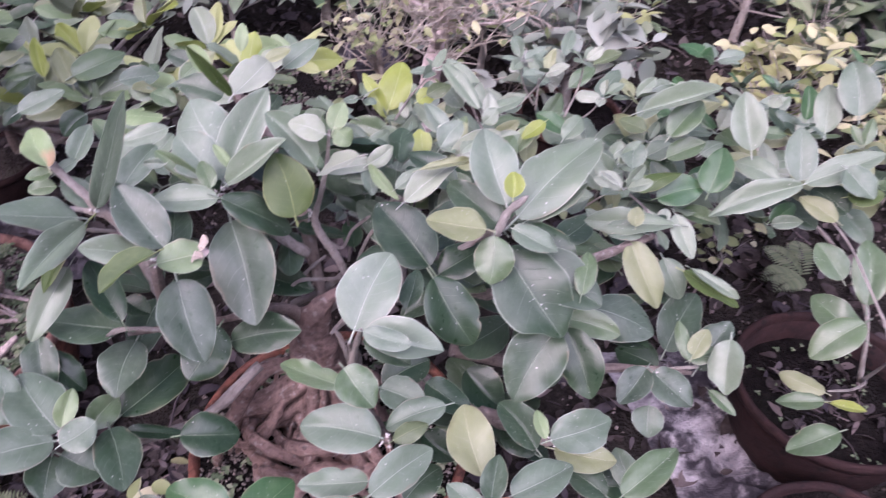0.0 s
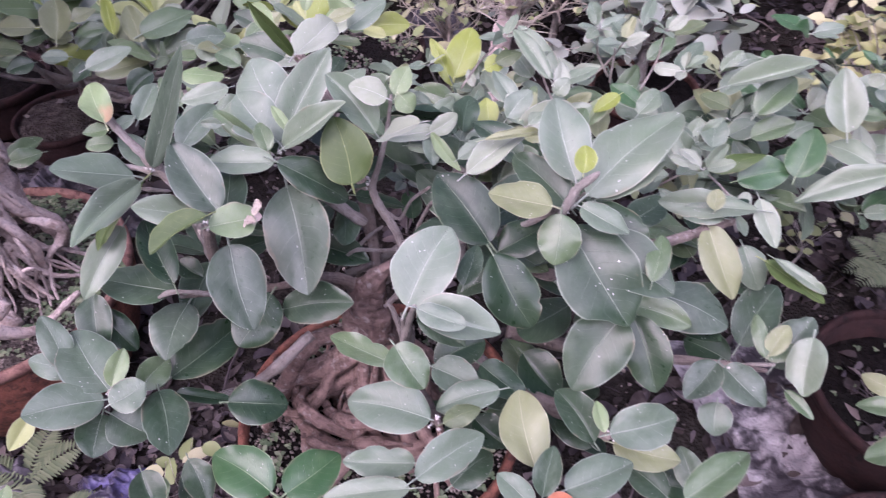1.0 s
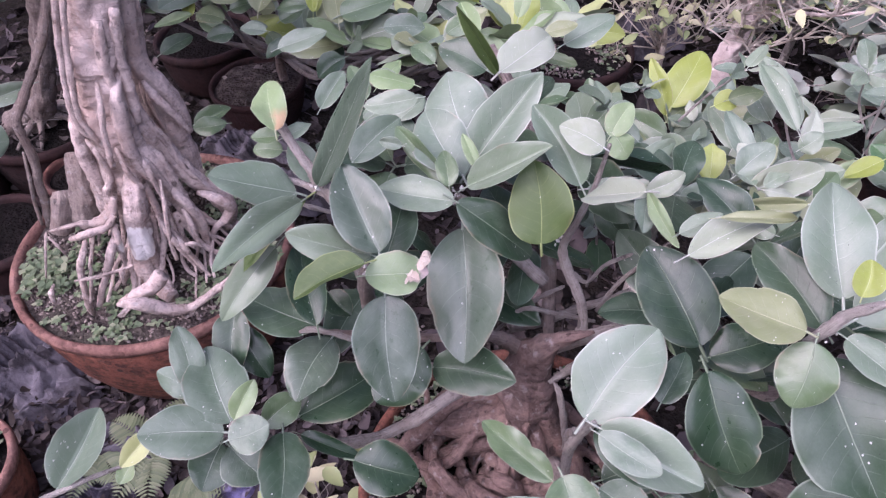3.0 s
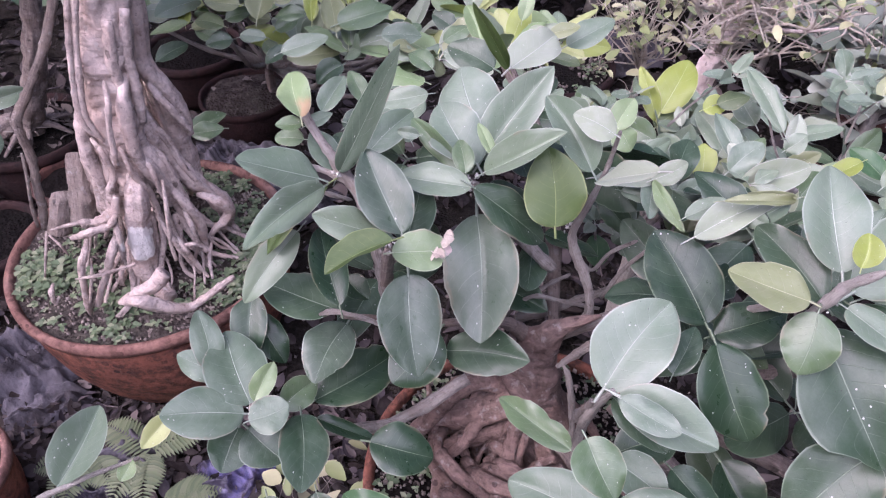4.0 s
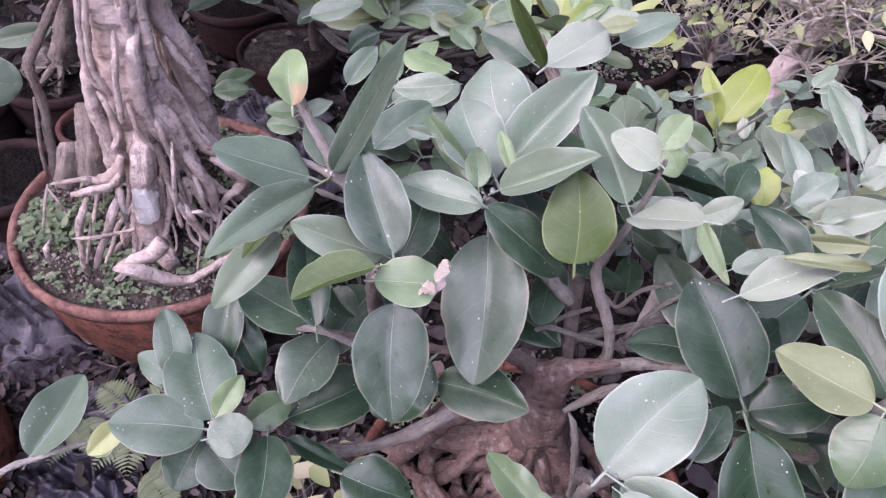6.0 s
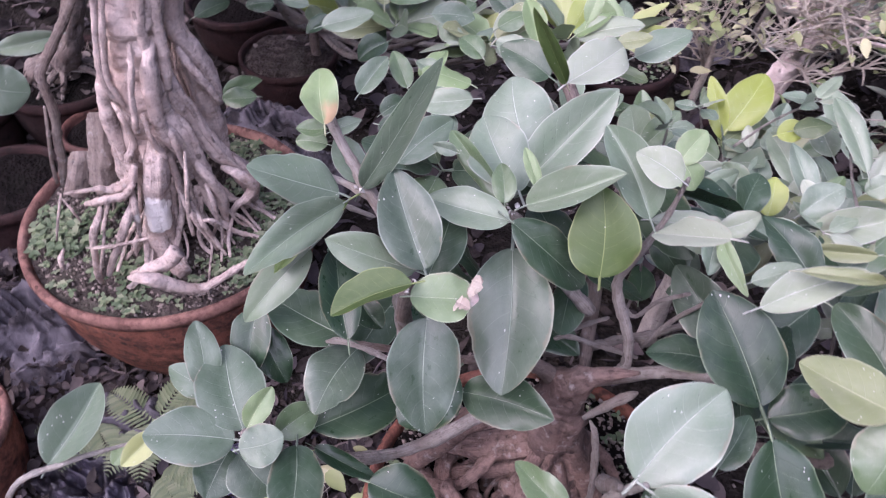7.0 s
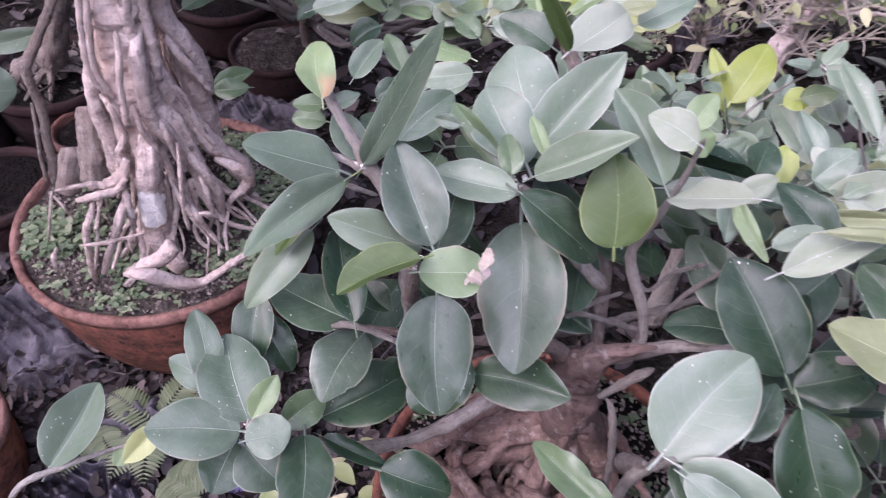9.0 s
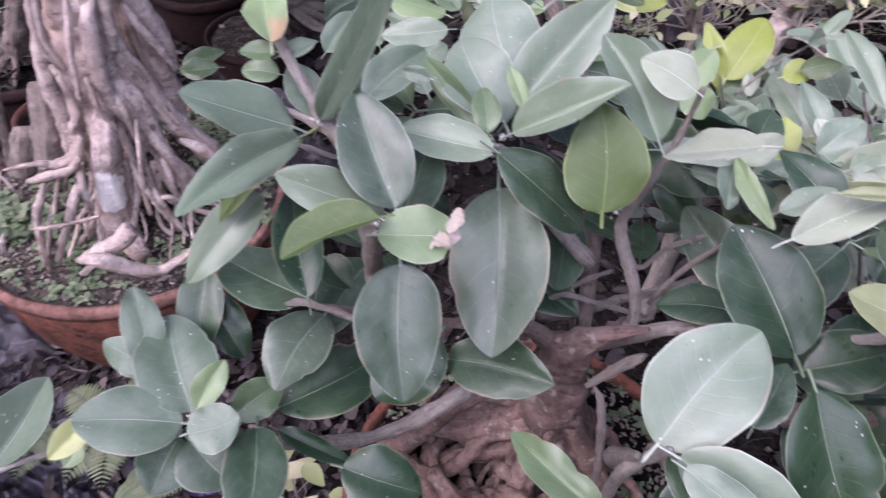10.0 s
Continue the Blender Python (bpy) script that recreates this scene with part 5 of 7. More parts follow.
leaf(ficus, "under", (-0.211, 0.612, 0.596), (-0.234, 0.552, 0.577), 0.031, (-0.39, -0.13, 0.91))
leaf(ficus, "pale", (-0.221, 0.581, 0.571), (-0.241, 0.527, 0.536), 0.026, (0.17, -0.58, 0.79))
leaf(ficus, "dark", (-0.186, 0.567, 0.512), (-0.251, 0.561, 0.527), 0.044, (0.25, -0.26, 0.93))
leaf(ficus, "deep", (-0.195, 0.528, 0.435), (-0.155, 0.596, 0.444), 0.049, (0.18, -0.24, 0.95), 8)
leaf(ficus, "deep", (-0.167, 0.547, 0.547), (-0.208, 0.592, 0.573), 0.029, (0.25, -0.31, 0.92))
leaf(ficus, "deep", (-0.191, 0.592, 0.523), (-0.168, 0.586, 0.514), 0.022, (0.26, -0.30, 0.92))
leaf(ficus, "blush", (-0.230, 0.620, 0.646), (-0.262, 0.658, 0.658), 0.026, (0.14, -0.18, 0.97))
leaf(ficus, "green", (-0.240, 0.633, 0.630), (-0.256, 0.621, 0.631), 0.014, (0.29, -0.35, 0.89))
leaf(ficus, "pale", (-0.238, 0.633, 0.628), (-0.225, 0.652, 0.633), 0.013, (0.27, -0.38, 0.89))
leaf(ficus, "green", (-0.247, 0.640, 0.609), (-0.267, 0.630, 0.612), 0.016, (0.30, -0.34, 0.89))
leaf(ficus, "grey", (-0.224, 0.481, 0.463), (-0.268, 0.445, 0.484), 0.042, (0.48, -0.09, 0.87), 0)
leaf(ficus, "grey", (-0.223, 0.489, 0.465), (-0.267, 0.524, 0.495), 0.049, (0.29, -0.37, 0.88), 10)
leaf(ficus, "young", (-0.219, 0.490, 0.470), (-0.216, 0.517, 0.489), 0.019, (0.44, -0.54, 0.72), 1)
leaf(ficus, "grey", (-0.215, 0.476, 0.466), (-0.193, 0.498, 0.471), 0.030, (0.16, -0.38, 0.91), 2)
leaf(ficus, "grey", (-0.260, 0.495, 0.478), (-0.285, 0.521, 0.513), 0.025, (0.64, -0.33, 0.69), 2)
leaf(ficus, "grey", (-0.254, 0.500, 0.473), (-0.286, 0.490, 0.493), 0.024, (0.57, -0.31, 0.76), 12)
leaf(ficus, "green", (-0.207, 0.503, 0.451), (-0.194, 0.537, 0.454), 0.028, (0.59, -0.28, 0.76), 1)
leaf(ficus, "dark", (-0.190, 0.505, 0.450), (-0.152, 0.451, 0.455), 0.038, (0.28, 0.29, 0.91), 10)
leaf(ficus, "dark", (-0.226, 0.481, 0.441), (-0.190, 0.475, 0.427), 0.041, (0.29, -0.27, 0.92), 0)
leaf(ficus, "dark", (-0.234, 0.480, 0.439), (-0.227, 0.445, 0.430), 0.036, (0.42, -0.13, 0.90), 0)
leaf(ficus, "slate", (-0.189, 0.581, 0.479), (-0.185, 0.523, 0.479), 0.042, (0.05, -0.00, 1.00), 8)
leaf(ficus, "deep", (-0.262, 0.556, 0.482), (-0.227, 0.540, 0.454), 0.029, (0.46, -0.40, 0.79), 4)
leaf(ficus, "dark", (-0.267, 0.563, 0.496), (-0.249, 0.523, 0.470), 0.031, (0.15, -0.49, 0.86), 4)
leaf(lone, "butter", (-0.274, 0.455, 0.466), (-0.280, 0.427, 0.456), 0.019, (0.50, -0.38, 0.77), 3)
leaf(ficus, "fresh", (-0.031, 0.806, 0.403), (-0.043, 0.836, 0.419), 0.026, (-0.01, -0.49, 0.87), 2)
leaf(ficus, "rust", (0.148, 0.452, 0.460), (0.171, 0.459, 0.464), 0.021, (0.01, -0.42, 0.91), 1)
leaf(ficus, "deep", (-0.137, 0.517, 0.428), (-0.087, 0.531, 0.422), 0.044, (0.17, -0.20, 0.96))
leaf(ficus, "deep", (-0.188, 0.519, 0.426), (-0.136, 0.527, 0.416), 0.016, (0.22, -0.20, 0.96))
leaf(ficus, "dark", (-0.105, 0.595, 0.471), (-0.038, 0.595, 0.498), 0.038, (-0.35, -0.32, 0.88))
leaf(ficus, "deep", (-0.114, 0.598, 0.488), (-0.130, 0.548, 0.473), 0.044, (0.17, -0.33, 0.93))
leaf(ficus, "silver", (0.026, 0.551, 0.553), (0.049, 0.607, 0.591), 0.051, (-0.07, -0.55, 0.83))
leaf(ficus, "silver", (0.036, 0.546, 0.559), (0.100, 0.538, 0.555), 0.037, (0.02, -0.30, 0.95))
leaf(ficus, "silver", (0.038, 0.532, 0.576), (0.076, 0.525, 0.573), 0.019, (0.02, -0.30, 0.95), 2)
leaf(ficus, "green", (0.017, 0.528, 0.508), (-0.044, 0.553, 0.501), 0.023, (-0.18, -0.17, 0.97), 6)
leaf(ficus, "green", (0.027, 0.506, 0.563), (0.053, 0.483, 0.550), 0.032, (0.13, -0.37, 0.92))
leaf(ficus, "grey", (0.052, 0.501, 0.479), (-0.017, 0.505, 0.485), 0.042, (0.07, -0.25, 0.97))
leaf(ficus, "dark", (0.033, 0.556, 0.541), (0.074, 0.536, 0.534), 0.022, (0.03, -0.30, 0.95))
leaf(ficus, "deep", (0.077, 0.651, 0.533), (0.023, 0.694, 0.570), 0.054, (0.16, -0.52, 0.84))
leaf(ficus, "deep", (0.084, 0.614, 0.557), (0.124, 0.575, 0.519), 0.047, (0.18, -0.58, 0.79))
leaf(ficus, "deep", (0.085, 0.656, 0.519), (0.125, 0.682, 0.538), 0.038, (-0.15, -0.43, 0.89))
leaf(ficus, "dark", (0.064, 0.588, 0.544), (0.069, 0.623, 0.558), 0.021, (-0.02, -0.36, 0.93))
leaf(ficus, "lime", (0.127, 0.630, 0.602), (0.077, 0.630, 0.611), 0.036, (0.16, -0.40, 0.90))
leaf(ficus, "green", (0.134, 0.631, 0.594), (0.133, 0.600, 0.568), 0.035, (-0.11, -0.65, 0.75))
leaf(ficus, "silver", (0.143, 0.663, 0.603), (0.119, 0.715, 0.647), 0.045, (0.08, -0.63, 0.77))
leaf(ficus, "yellow", (0.147, 0.647, 0.624), (0.146, 0.663, 0.639), 0.019, (-0.01, -0.70, 0.71))
leaf(ficus, "pale", (0.153, 0.660, 0.592), (0.225, 0.734, 0.633), 0.054, (-0.06, -0.43, 0.90))
leaf(ficus, "pale", (0.164, 0.670, 0.582), (0.215, 0.703, 0.601), 0.030, (-0.07, -0.42, 0.90))
leaf(ficus, "dark", (0.140, 0.657, 0.580), (0.089, 0.698, 0.599), 0.033, (0.01, -0.42, 0.91))
leaf(ficus, "grey", (0.149, 0.639, 0.597), (0.188, 0.623, 0.591), 0.024, (-0.01, -0.40, 0.92))
leaf(ficus, "dark", (0.143, 0.638, 0.574), (0.199, 0.579, 0.534), 0.069, (0.09, -0.50, 0.86), 5)
leaf(ficus, "dark", (0.163, 0.643, 0.565), (0.231, 0.608, 0.544), 0.049, (0.05, -0.43, 0.90))
leaf(ficus, "deep", (0.158, 0.665, 0.576), (0.208, 0.641, 0.565), 0.037, (-0.01, -0.41, 0.91))
leaf(ficus, "green", (0.212, 0.611, 0.551), (0.219, 0.651, 0.569), 0.020, (-0.09, -0.40, 0.91))
leaf(ficus, "dark", (0.194, 0.599, 0.517), (0.160, 0.549, 0.477), 0.053, (-0.19, -0.53, 0.83))
leaf(ficus, "deep", (0.206, 0.616, 0.501), (0.232, 0.566, 0.466), 0.040, (0.04, -0.55, 0.83))
leaf(ficus, "slate", (0.235, 0.678, 0.466), (0.299, 0.654, 0.462), 0.052, (-0.08, -0.35, 0.93))
leaf(ficus, "green", (0.210, 0.654, 0.472), (0.263, 0.641, 0.471), 0.029, (-0.06, -0.34, 0.94))
leaf(ficus, "deep", (0.117, 0.604, 0.444), (0.154, 0.576, 0.427), 0.042, (0.13, -0.40, 0.91))
leaf(ficus, "pale", (0.317, 0.745, 0.524), (0.228, 0.758, 0.514), 0.030, (-0.16, -0.39, 0.91))
leaf(ficus, "lime", (0.277, 0.738, 0.524), (0.279, 0.757, 0.534), 0.018, (-0.12, -0.45, 0.88))
leaf(ficus, "grey", (0.288, 0.740, 0.514), (0.249, 0.748, 0.512), 0.025, (-0.13, -0.39, 0.91))
leaf(ficus, "lime", (0.277, 0.739, 0.502), (0.308, 0.688, 0.460), 0.038, (0.02, -0.63, 0.78))
leaf(ficus, "pale", (0.319, 0.759, 0.526), (0.338, 0.723, 0.499), 0.022, (-0.04, -0.63, 0.78))
leaf(ficus, "under", (0.331, 0.718, 0.486), (0.381, 0.681, 0.479), 0.031, (0.18, 0.03, 0.98))
leaf(ficus, "pale", (0.337, 0.715, 0.493), (0.380, 0.685, 0.488), 0.014, (-0.14, -0.37, 0.92))
leaf(ficus, "grey", (0.316, 0.745, 0.477), (0.336, 0.711, 0.454), 0.032, (-0.03, -0.57, 0.82))
leaf(ficus, "green", (0.274, 0.747, 0.452), (0.247, 0.778, 0.462), 0.030, (-0.08, -0.39, 0.92))
leaf(ficus, "dark", (0.323, 0.674, 0.411), (0.359, 0.735, 0.441), 0.045, (-0.16, -0.35, 0.92))
leaf(ficus, "green", (0.333, 0.636, 0.445), (0.324, 0.670, 0.464), 0.014, (-0.10, -0.51, 0.85))
leaf(ficus, "lime", (0.336, 0.638, 0.445), (0.352, 0.662, 0.463), 0.020, (-0.26, -0.46, 0.85))
leaf(ficus, "pale", (0.380, 0.668, 0.443), (0.372, 0.622, 0.414), 0.036, (-0.48, -0.40, 0.78), 5)
leaf(ficus, "green", (0.345, 0.661, 0.414), (0.377, 0.671, 0.423), 0.022, (-0.19, -0.32, 0.93))
leaf(ficus, "slate", (0.300, 0.648, 0.412), (0.272, 0.613, 0.395), 0.034, (-0.15, -0.34, 0.93))
leaf(ficus, "slate", (0.307, 0.646, 0.410), (0.343, 0.613, 0.404), 0.039, (-0.12, -0.31, 0.94))
leaf(ficus, "grey", (0.310, 0.633, 0.369), (0.309, 0.605, 0.353), 0.034, (-0.14, -0.50, 0.86))
leaf(ficus, "green", (0.369, 0.645, 0.388), (0.392, 0.619, 0.384), 0.013, (-0.15, -0.30, 0.94))
leaf(ficus, "deep", (0.320, 0.671, 0.387), (0.277, 0.692, 0.388), 0.040, (-0.13, -0.31, 0.94))
leaf(ficus, "grey", (0.194, 0.522, 0.463), (0.247, 0.542, 0.472), 0.038, (0.03, -0.47, 0.88), 5)
leaf(ficus, "lime", (0.199, 0.524, 0.447), (0.253, 0.517, 0.447), 0.030, (-0.07, -0.52, 0.85), 9)
leaf(ficus, "slate", (0.355, 0.659, 0.403), (0.388, 0.698, 0.438), 0.039, (-0.25, -0.52, 0.82), 6)
leaf(ficus, "grey", (0.267, 0.505, 0.426), (0.254, 0.535, 0.440), 0.024, (-0.22, -0.49, 0.85), 4)
leaf(ficus, "deep", (0.237, 0.516, 0.402), (0.270, 0.513, 0.409), 0.031, (-0.20, -0.46, 0.86), 7)
leaf(ficus, "young", (0.189, 0.518, 0.471), (0.181, 0.542, 0.478), 0.013, (-0.05, -0.29, 0.96))
leaf(ficus, "dark", (0.183, 0.518, 0.454), (0.149, 0.557, 0.464), 0.033, (-0.03, -0.27, 0.96))
leaf(ficus, "lime", (0.138, 0.485, 0.459), (0.118, 0.541, 0.480), 0.042, (0.03, -0.35, 0.94))
leaf(ficus, "dark", (0.145, 0.455, 0.473), (0.150, 0.492, 0.483), 0.023, (-0.02, -0.25, 0.97))
leaf(ficus, "grey", (0.162, 0.469, 0.462), (0.211, 0.497, 0.472), 0.034, (-0.05, -0.23, 0.97))
leaf(ficus, "green", (0.251, 0.478, 0.461), (0.297, 0.517, 0.478), 0.029, (-0.13, -0.24, 0.96))
leaf(ficus, "dark", (0.244, 0.493, 0.431), (0.212, 0.515, 0.434), 0.028, (-0.09, -0.23, 0.97))
leaf(ficus, "grey", (0.139, 0.444, 0.476), (0.110, 0.464, 0.481), 0.021, (-0.00, -0.22, 0.98))
leaf(ficus, "dark", (0.185, 0.530, 0.427), (0.153, 0.548, 0.433), 0.030, (0.01, -0.28, 0.96))
leaf(ficus, "grey", (0.103, 0.536, 0.482), (0.053, 0.515, 0.476), 0.029, (0.00, -0.28, 0.96))
leaf(ficus, "deep", (0.083, 0.565, 0.472), (0.126, 0.544, 0.463), 0.030, (0.05, -0.30, 0.95))
leaf(ficus, "grey", (0.051, 0.451, 0.477), (0.096, 0.494, 0.484), 0.031, (0.05, -0.22, 0.97))
leaf(ficus, "olive", (0.063, 0.498, 0.481), (0.090, 0.515, 0.485), 0.018, (0.04, -0.26, 0.97))
leaf(ficus, "deep", (0.043, 0.565, 0.463), (0.083, 0.594, 0.470), 0.036, (0.05, -0.29, 0.95))
leaf(ficus, "deep", (0.084, 0.528, 0.446), (0.115, 0.511, 0.439), 0.031, (0.05, -0.27, 0.96))
leaf(ficus, "dark", (0.074, 0.473, 0.430), (0.102, 0.505, 0.436), 0.036, (0.03, -0.23, 0.97))
leaf(ficus, "grey", (0.044, 0.551, 0.478), (0.086, 0.540, 0.471), 0.034, (0.08, -0.29, 0.95))
leaf(ficus, "fresh", (-0.087, 0.465, 0.376), (-0.149, 0.487, 0.389), 0.046, (0.14, -0.18, 0.97))
leaf(ficus, "fresh", (-0.076, 0.468, 0.371), (-0.039, 0.515, 0.374), 0.046, (0.14, -0.18, 0.97))
leaf(ficus, "grey", (0.043, 0.479, 0.446), (-0.015, 0.470, 0.448), 0.027, (0.07, -0.22, 0.97), 6)
leaf(ficus, "pale", (0.045, 0.452, 0.457), (-0.019, 0.433, 0.457), 0.023, (0.07, -0.21, 0.98))
leaf(ficus, "green", (-0.199, 0.444, 0.341), (-0.217, 0.473, 0.351), 0.031, (0.23, -0.19, 0.95))
leaf(ficus, "dark", (-0.172, 0.461, 0.315), (-0.195, 0.500, 0.328), 0.031, (0.21, -0.19, 0.96))
leaf(ficus, "white", (-0.020, 0.699, 0.640), (-0.050, 0.695, 0.653), 0.024, (0.41, -0.44, 0.80))
leaf(ficus, "young", (-0.035, 0.783, 0.587), (-0.027, 0.806, 0.607), 0.022, (0.01, -0.66, 0.75))
leaf(ficus, "young", (-0.032, 0.784, 0.588), (-0.017, 0.777, 0.574), 0.024, (0.36, -0.62, 0.70))
leaf(ficus, "chalk", (0.019, 0.652, 0.653), (-0.026, 0.673, 0.618), 0.024, (-0.66, -0.26, 0.70))
leaf(ficus, "grey", (-0.030, 0.690, 0.610), (-0.077, 0.716, 0.649), 0.032, (0.32, -0.57, 0.75))
leaf(ficus, "green", (-0.042, 0.755, 0.560), (-0.070, 0.769, 0.571), 0.022, (0.12, -0.44, 0.89))
leaf(ficus, "dark", (-0.004, 0.771, 0.493), (-0.032, 0.799, 0.508), 0.031, (0.07, -0.43, 0.90))
leaf(ficus, "chalk", (-0.129, 0.777, 0.626), (-0.108, 0.836, 0.639), 0.040, (0.22, -0.29, 0.93), 8)
leaf(ficus, "under", (-0.127, 0.768, 0.631), (-0.148, 0.744, 0.691), 0.013, (0.57, -0.81, -0.12))
leaf(ficus, "grey", (-0.109, 0.879, 0.601), (-0.075, 0.914, 0.619), 0.028, (0.09, -0.51, 0.85))
leaf(ficus, "lime", (-0.122, 0.862, 0.618), (-0.098, 0.878, 0.624), 0.015, (0.12, -0.50, 0.86))
leaf(ficus, "olive", (-0.125, 0.844, 0.606), (-0.087, 0.851, 0.603), 0.014, (0.15, -0.47, 0.87))
leaf(ficus, "young", (-0.160, 0.894, 0.609), (-0.160, 0.912, 0.635), 0.016, (0.18, -0.80, 0.57))
leaf(ficus, "dark", (-0.158, 0.817, 0.598), (-0.206, 0.820, 0.611), 0.034, (0.21, -0.45, 0.87))
leaf(ficus, "pale", (-0.203, 0.771, 0.586), (-0.243, 0.745, 0.583), 0.022, (0.41, -0.69, 0.60))
leaf(ficus, "young", (-0.212, 0.783, 0.590), (-0.253, 0.775, 0.598), 0.026, (0.18, -0.00, 0.98))
leaf(ficus, "grey", (-0.218, 0.684, 0.574), (-0.200, 0.734, 0.593), 0.030, (0.22, -0.40, 0.89))
leaf(ficus, "young", (-0.187, 0.855, 0.599), (-0.213, 0.880, 0.622), 0.022, (0.24, -0.51, 0.83))
leaf(ficus, "dark", (-0.248, 0.702, 0.586), (-0.221, 0.710, 0.581), 0.025, (0.29, -0.37, 0.88))
leaf(ficus, "grey", (-0.425, 0.908, 0.426), (-0.419, 0.961, 0.450), 0.033, (0.27, -0.42, 0.87))
leaf(ficus, "pale", (-0.351, 0.895, 0.437), (-0.328, 0.948, 0.457), 0.029, (0.23, -0.42, 0.88))
leaf(ficus, "young", (-0.379, 0.971, 0.431), (-0.368, 1.016, 0.451), 0.026, (0.23, -0.45, 0.86))
leaf(ficus, "grey", (-0.290, 0.895, 0.427), (-0.323, 0.915, 0.446), 0.028, (0.26, -0.41, 0.87))
leaf(ficus, "green", (-0.388, 0.957, 0.420), (-0.426, 0.983, 0.446), 0.027, (0.30, -0.43, 0.85))
leaf(ficus, "pale", (-0.308, 0.901, 0.446), (-0.293, 0.940, 0.462), 0.026, (0.21, -0.44, 0.88))
leaf(ficus, "green", (-0.320, 1.019, 0.453), (-0.356, 1.027, 0.469), 0.031, (0.26, -0.44, 0.86))
leaf(ficus, "pale", (-0.265, 1.019, 0.474), (-0.304, 1.019, 0.484), 0.031, (0.22, -0.45, 0.87))
leaf(ficus, "dark", (-0.383, 0.892, 0.423), (-0.367, 0.923, 0.433), 0.026, (0.24, -0.40, 0.88))
leaf(ficus, "green", (-0.332, 1.080, 0.460), (-0.306, 1.115, 0.474), 0.028, (0.19, -0.48, 0.86))
leaf(ficus, "pale", (-0.342, 0.967, 0.451), (-0.379, 0.962, 0.460), 0.024, (0.27, -0.41, 0.87))
leaf(ficus, "dark", (-0.202, 0.457, 0.391), (-0.177, 0.432, 0.374), 0.033, (0.34, -0.28, 0.90))
leaf(ficus, "dark", (-0.173, 0.482, 0.377), (-0.147, 0.453, 0.358), 0.030, (0.31, -0.30, 0.90))
leaf(ficus, "white", (-0.033, 0.723, 0.580), (0.013, 0.739, 0.586), 0.021, (0.03, -0.41, 0.91), 8)
leaf(ficus, "lime", (0.063, 0.701, 0.606), (0.108, 0.713, 0.615), 0.011, (-0.08, -0.42, 0.90), 8)
leaf(ficus, "pale", (-0.012, 0.728, 0.570), (0.022, 0.729, 0.569), 0.014, (0.03, -0.41, 0.91))
leaf(ficus, "white", (0.051, 0.683, 0.582), (0.100, 0.728, 0.605), 0.026, (-0.07, -0.39, 0.92), 7)
leaf(ficus, "pale", (0.041, 0.698, 0.585), (0.064, 0.718, 0.596), 0.015, (-0.06, -0.40, 0.91))
leaf(back, "yellow", (0.042, 0.916, 0.463), (0.034, 0.943, 0.489), 0.028, (-0.03, -0.70, 0.72), 5)
leaf(back, "yellow", (-0.033, 1.106, 0.409), (-0.018, 1.164, 0.464), 0.052, (-0.01, -0.69, 0.72))
leaf(back, "yellow", (-0.035, 1.100, 0.400), (-0.074, 1.139, 0.452), 0.024, (0.24, -0.68, 0.69))
leaf(back, "olive", (-0.034, 1.095, 0.393), (-0.004, 1.134, 0.412), 0.044, (0.03, -0.47, 0.88))
leaf(back, "white", (0.078, 0.894, 0.481), (0.138, 0.930, 0.500), 0.036, (0.12, -0.62, 0.78), 11)
leaf(back, "silver", (0.078, 0.957, 0.463), (0.036, 0.994, 0.497), 0.027, (0.12, -0.58, 0.81))
leaf(back, "green", (0.077, 0.963, 0.455), (0.091, 0.991, 0.481), 0.020, (-0.11, -0.65, 0.75))
leaf(back, "pale", (0.125, 0.871, 0.495), (0.068, 0.825, 0.465), 0.031, (-0.09, -0.47, 0.88))
leaf(back, "lime", (0.128, 0.865, 0.506), (0.071, 0.852, 0.494), 0.016, (0.07, -0.82, 0.57))
leaf(back, "lime", (0.048, 0.892, 0.474), (0.044, 0.847, 0.448), 0.027, (-0.01, -0.49, 0.87))
leaf(back, "pale", (-0.001, 0.933, 0.450), (0.034, 0.955, 0.461), 0.029, (0.00, -0.45, 0.89))
leaf(back, "silver", (0.006, 0.905, 0.431), (0.012, 0.934, 0.446), 0.028, (0.02, -0.47, 0.88))
leaf(back, "white", (0.062, 0.982, 0.428), (0.063, 1.020, 0.450), 0.024, (-0.01, -0.50, 0.86))
leaf(back, "pale", (0.084, 0.890, 0.444), (0.042, 0.899, 0.448), 0.037, (-0.01, -0.42, 0.91))
leaf(back, "pale", (0.107, 0.993, 0.491), (0.055, 1.039, 0.534), 0.025, (0.10, -0.60, 0.79))
leaf(back, "pale", (0.117, 1.024, 0.467), (0.168, 1.044, 0.483), 0.025, (-0.08, -0.48, 0.87))
leaf(back, "yellow", (0.020, 1.041, 0.467), (0.044, 1.056, 0.476), 0.025, (-0.02, -0.49, 0.87))
leaf(back, "olive", (0.033, 1.046, 0.475), (0.065, 1.062, 0.486), 0.025, (-0.02, -0.49, 0.87))
leaf(back, "dark", (0.130, 0.811, 0.463), (0.138, 0.854, 0.485), 0.033, (-0.07, -0.45, 0.89))
leaf(back, "grey", (0.155, 0.811, 0.474), (0.148, 0.860, 0.498), 0.032, (-0.07, -0.45, 0.89))
leaf(back, "pale", (0.023, 0.976, 0.354), (-0.016, 1.011, 0.373), 0.035, (0.05, -0.44, 0.90))
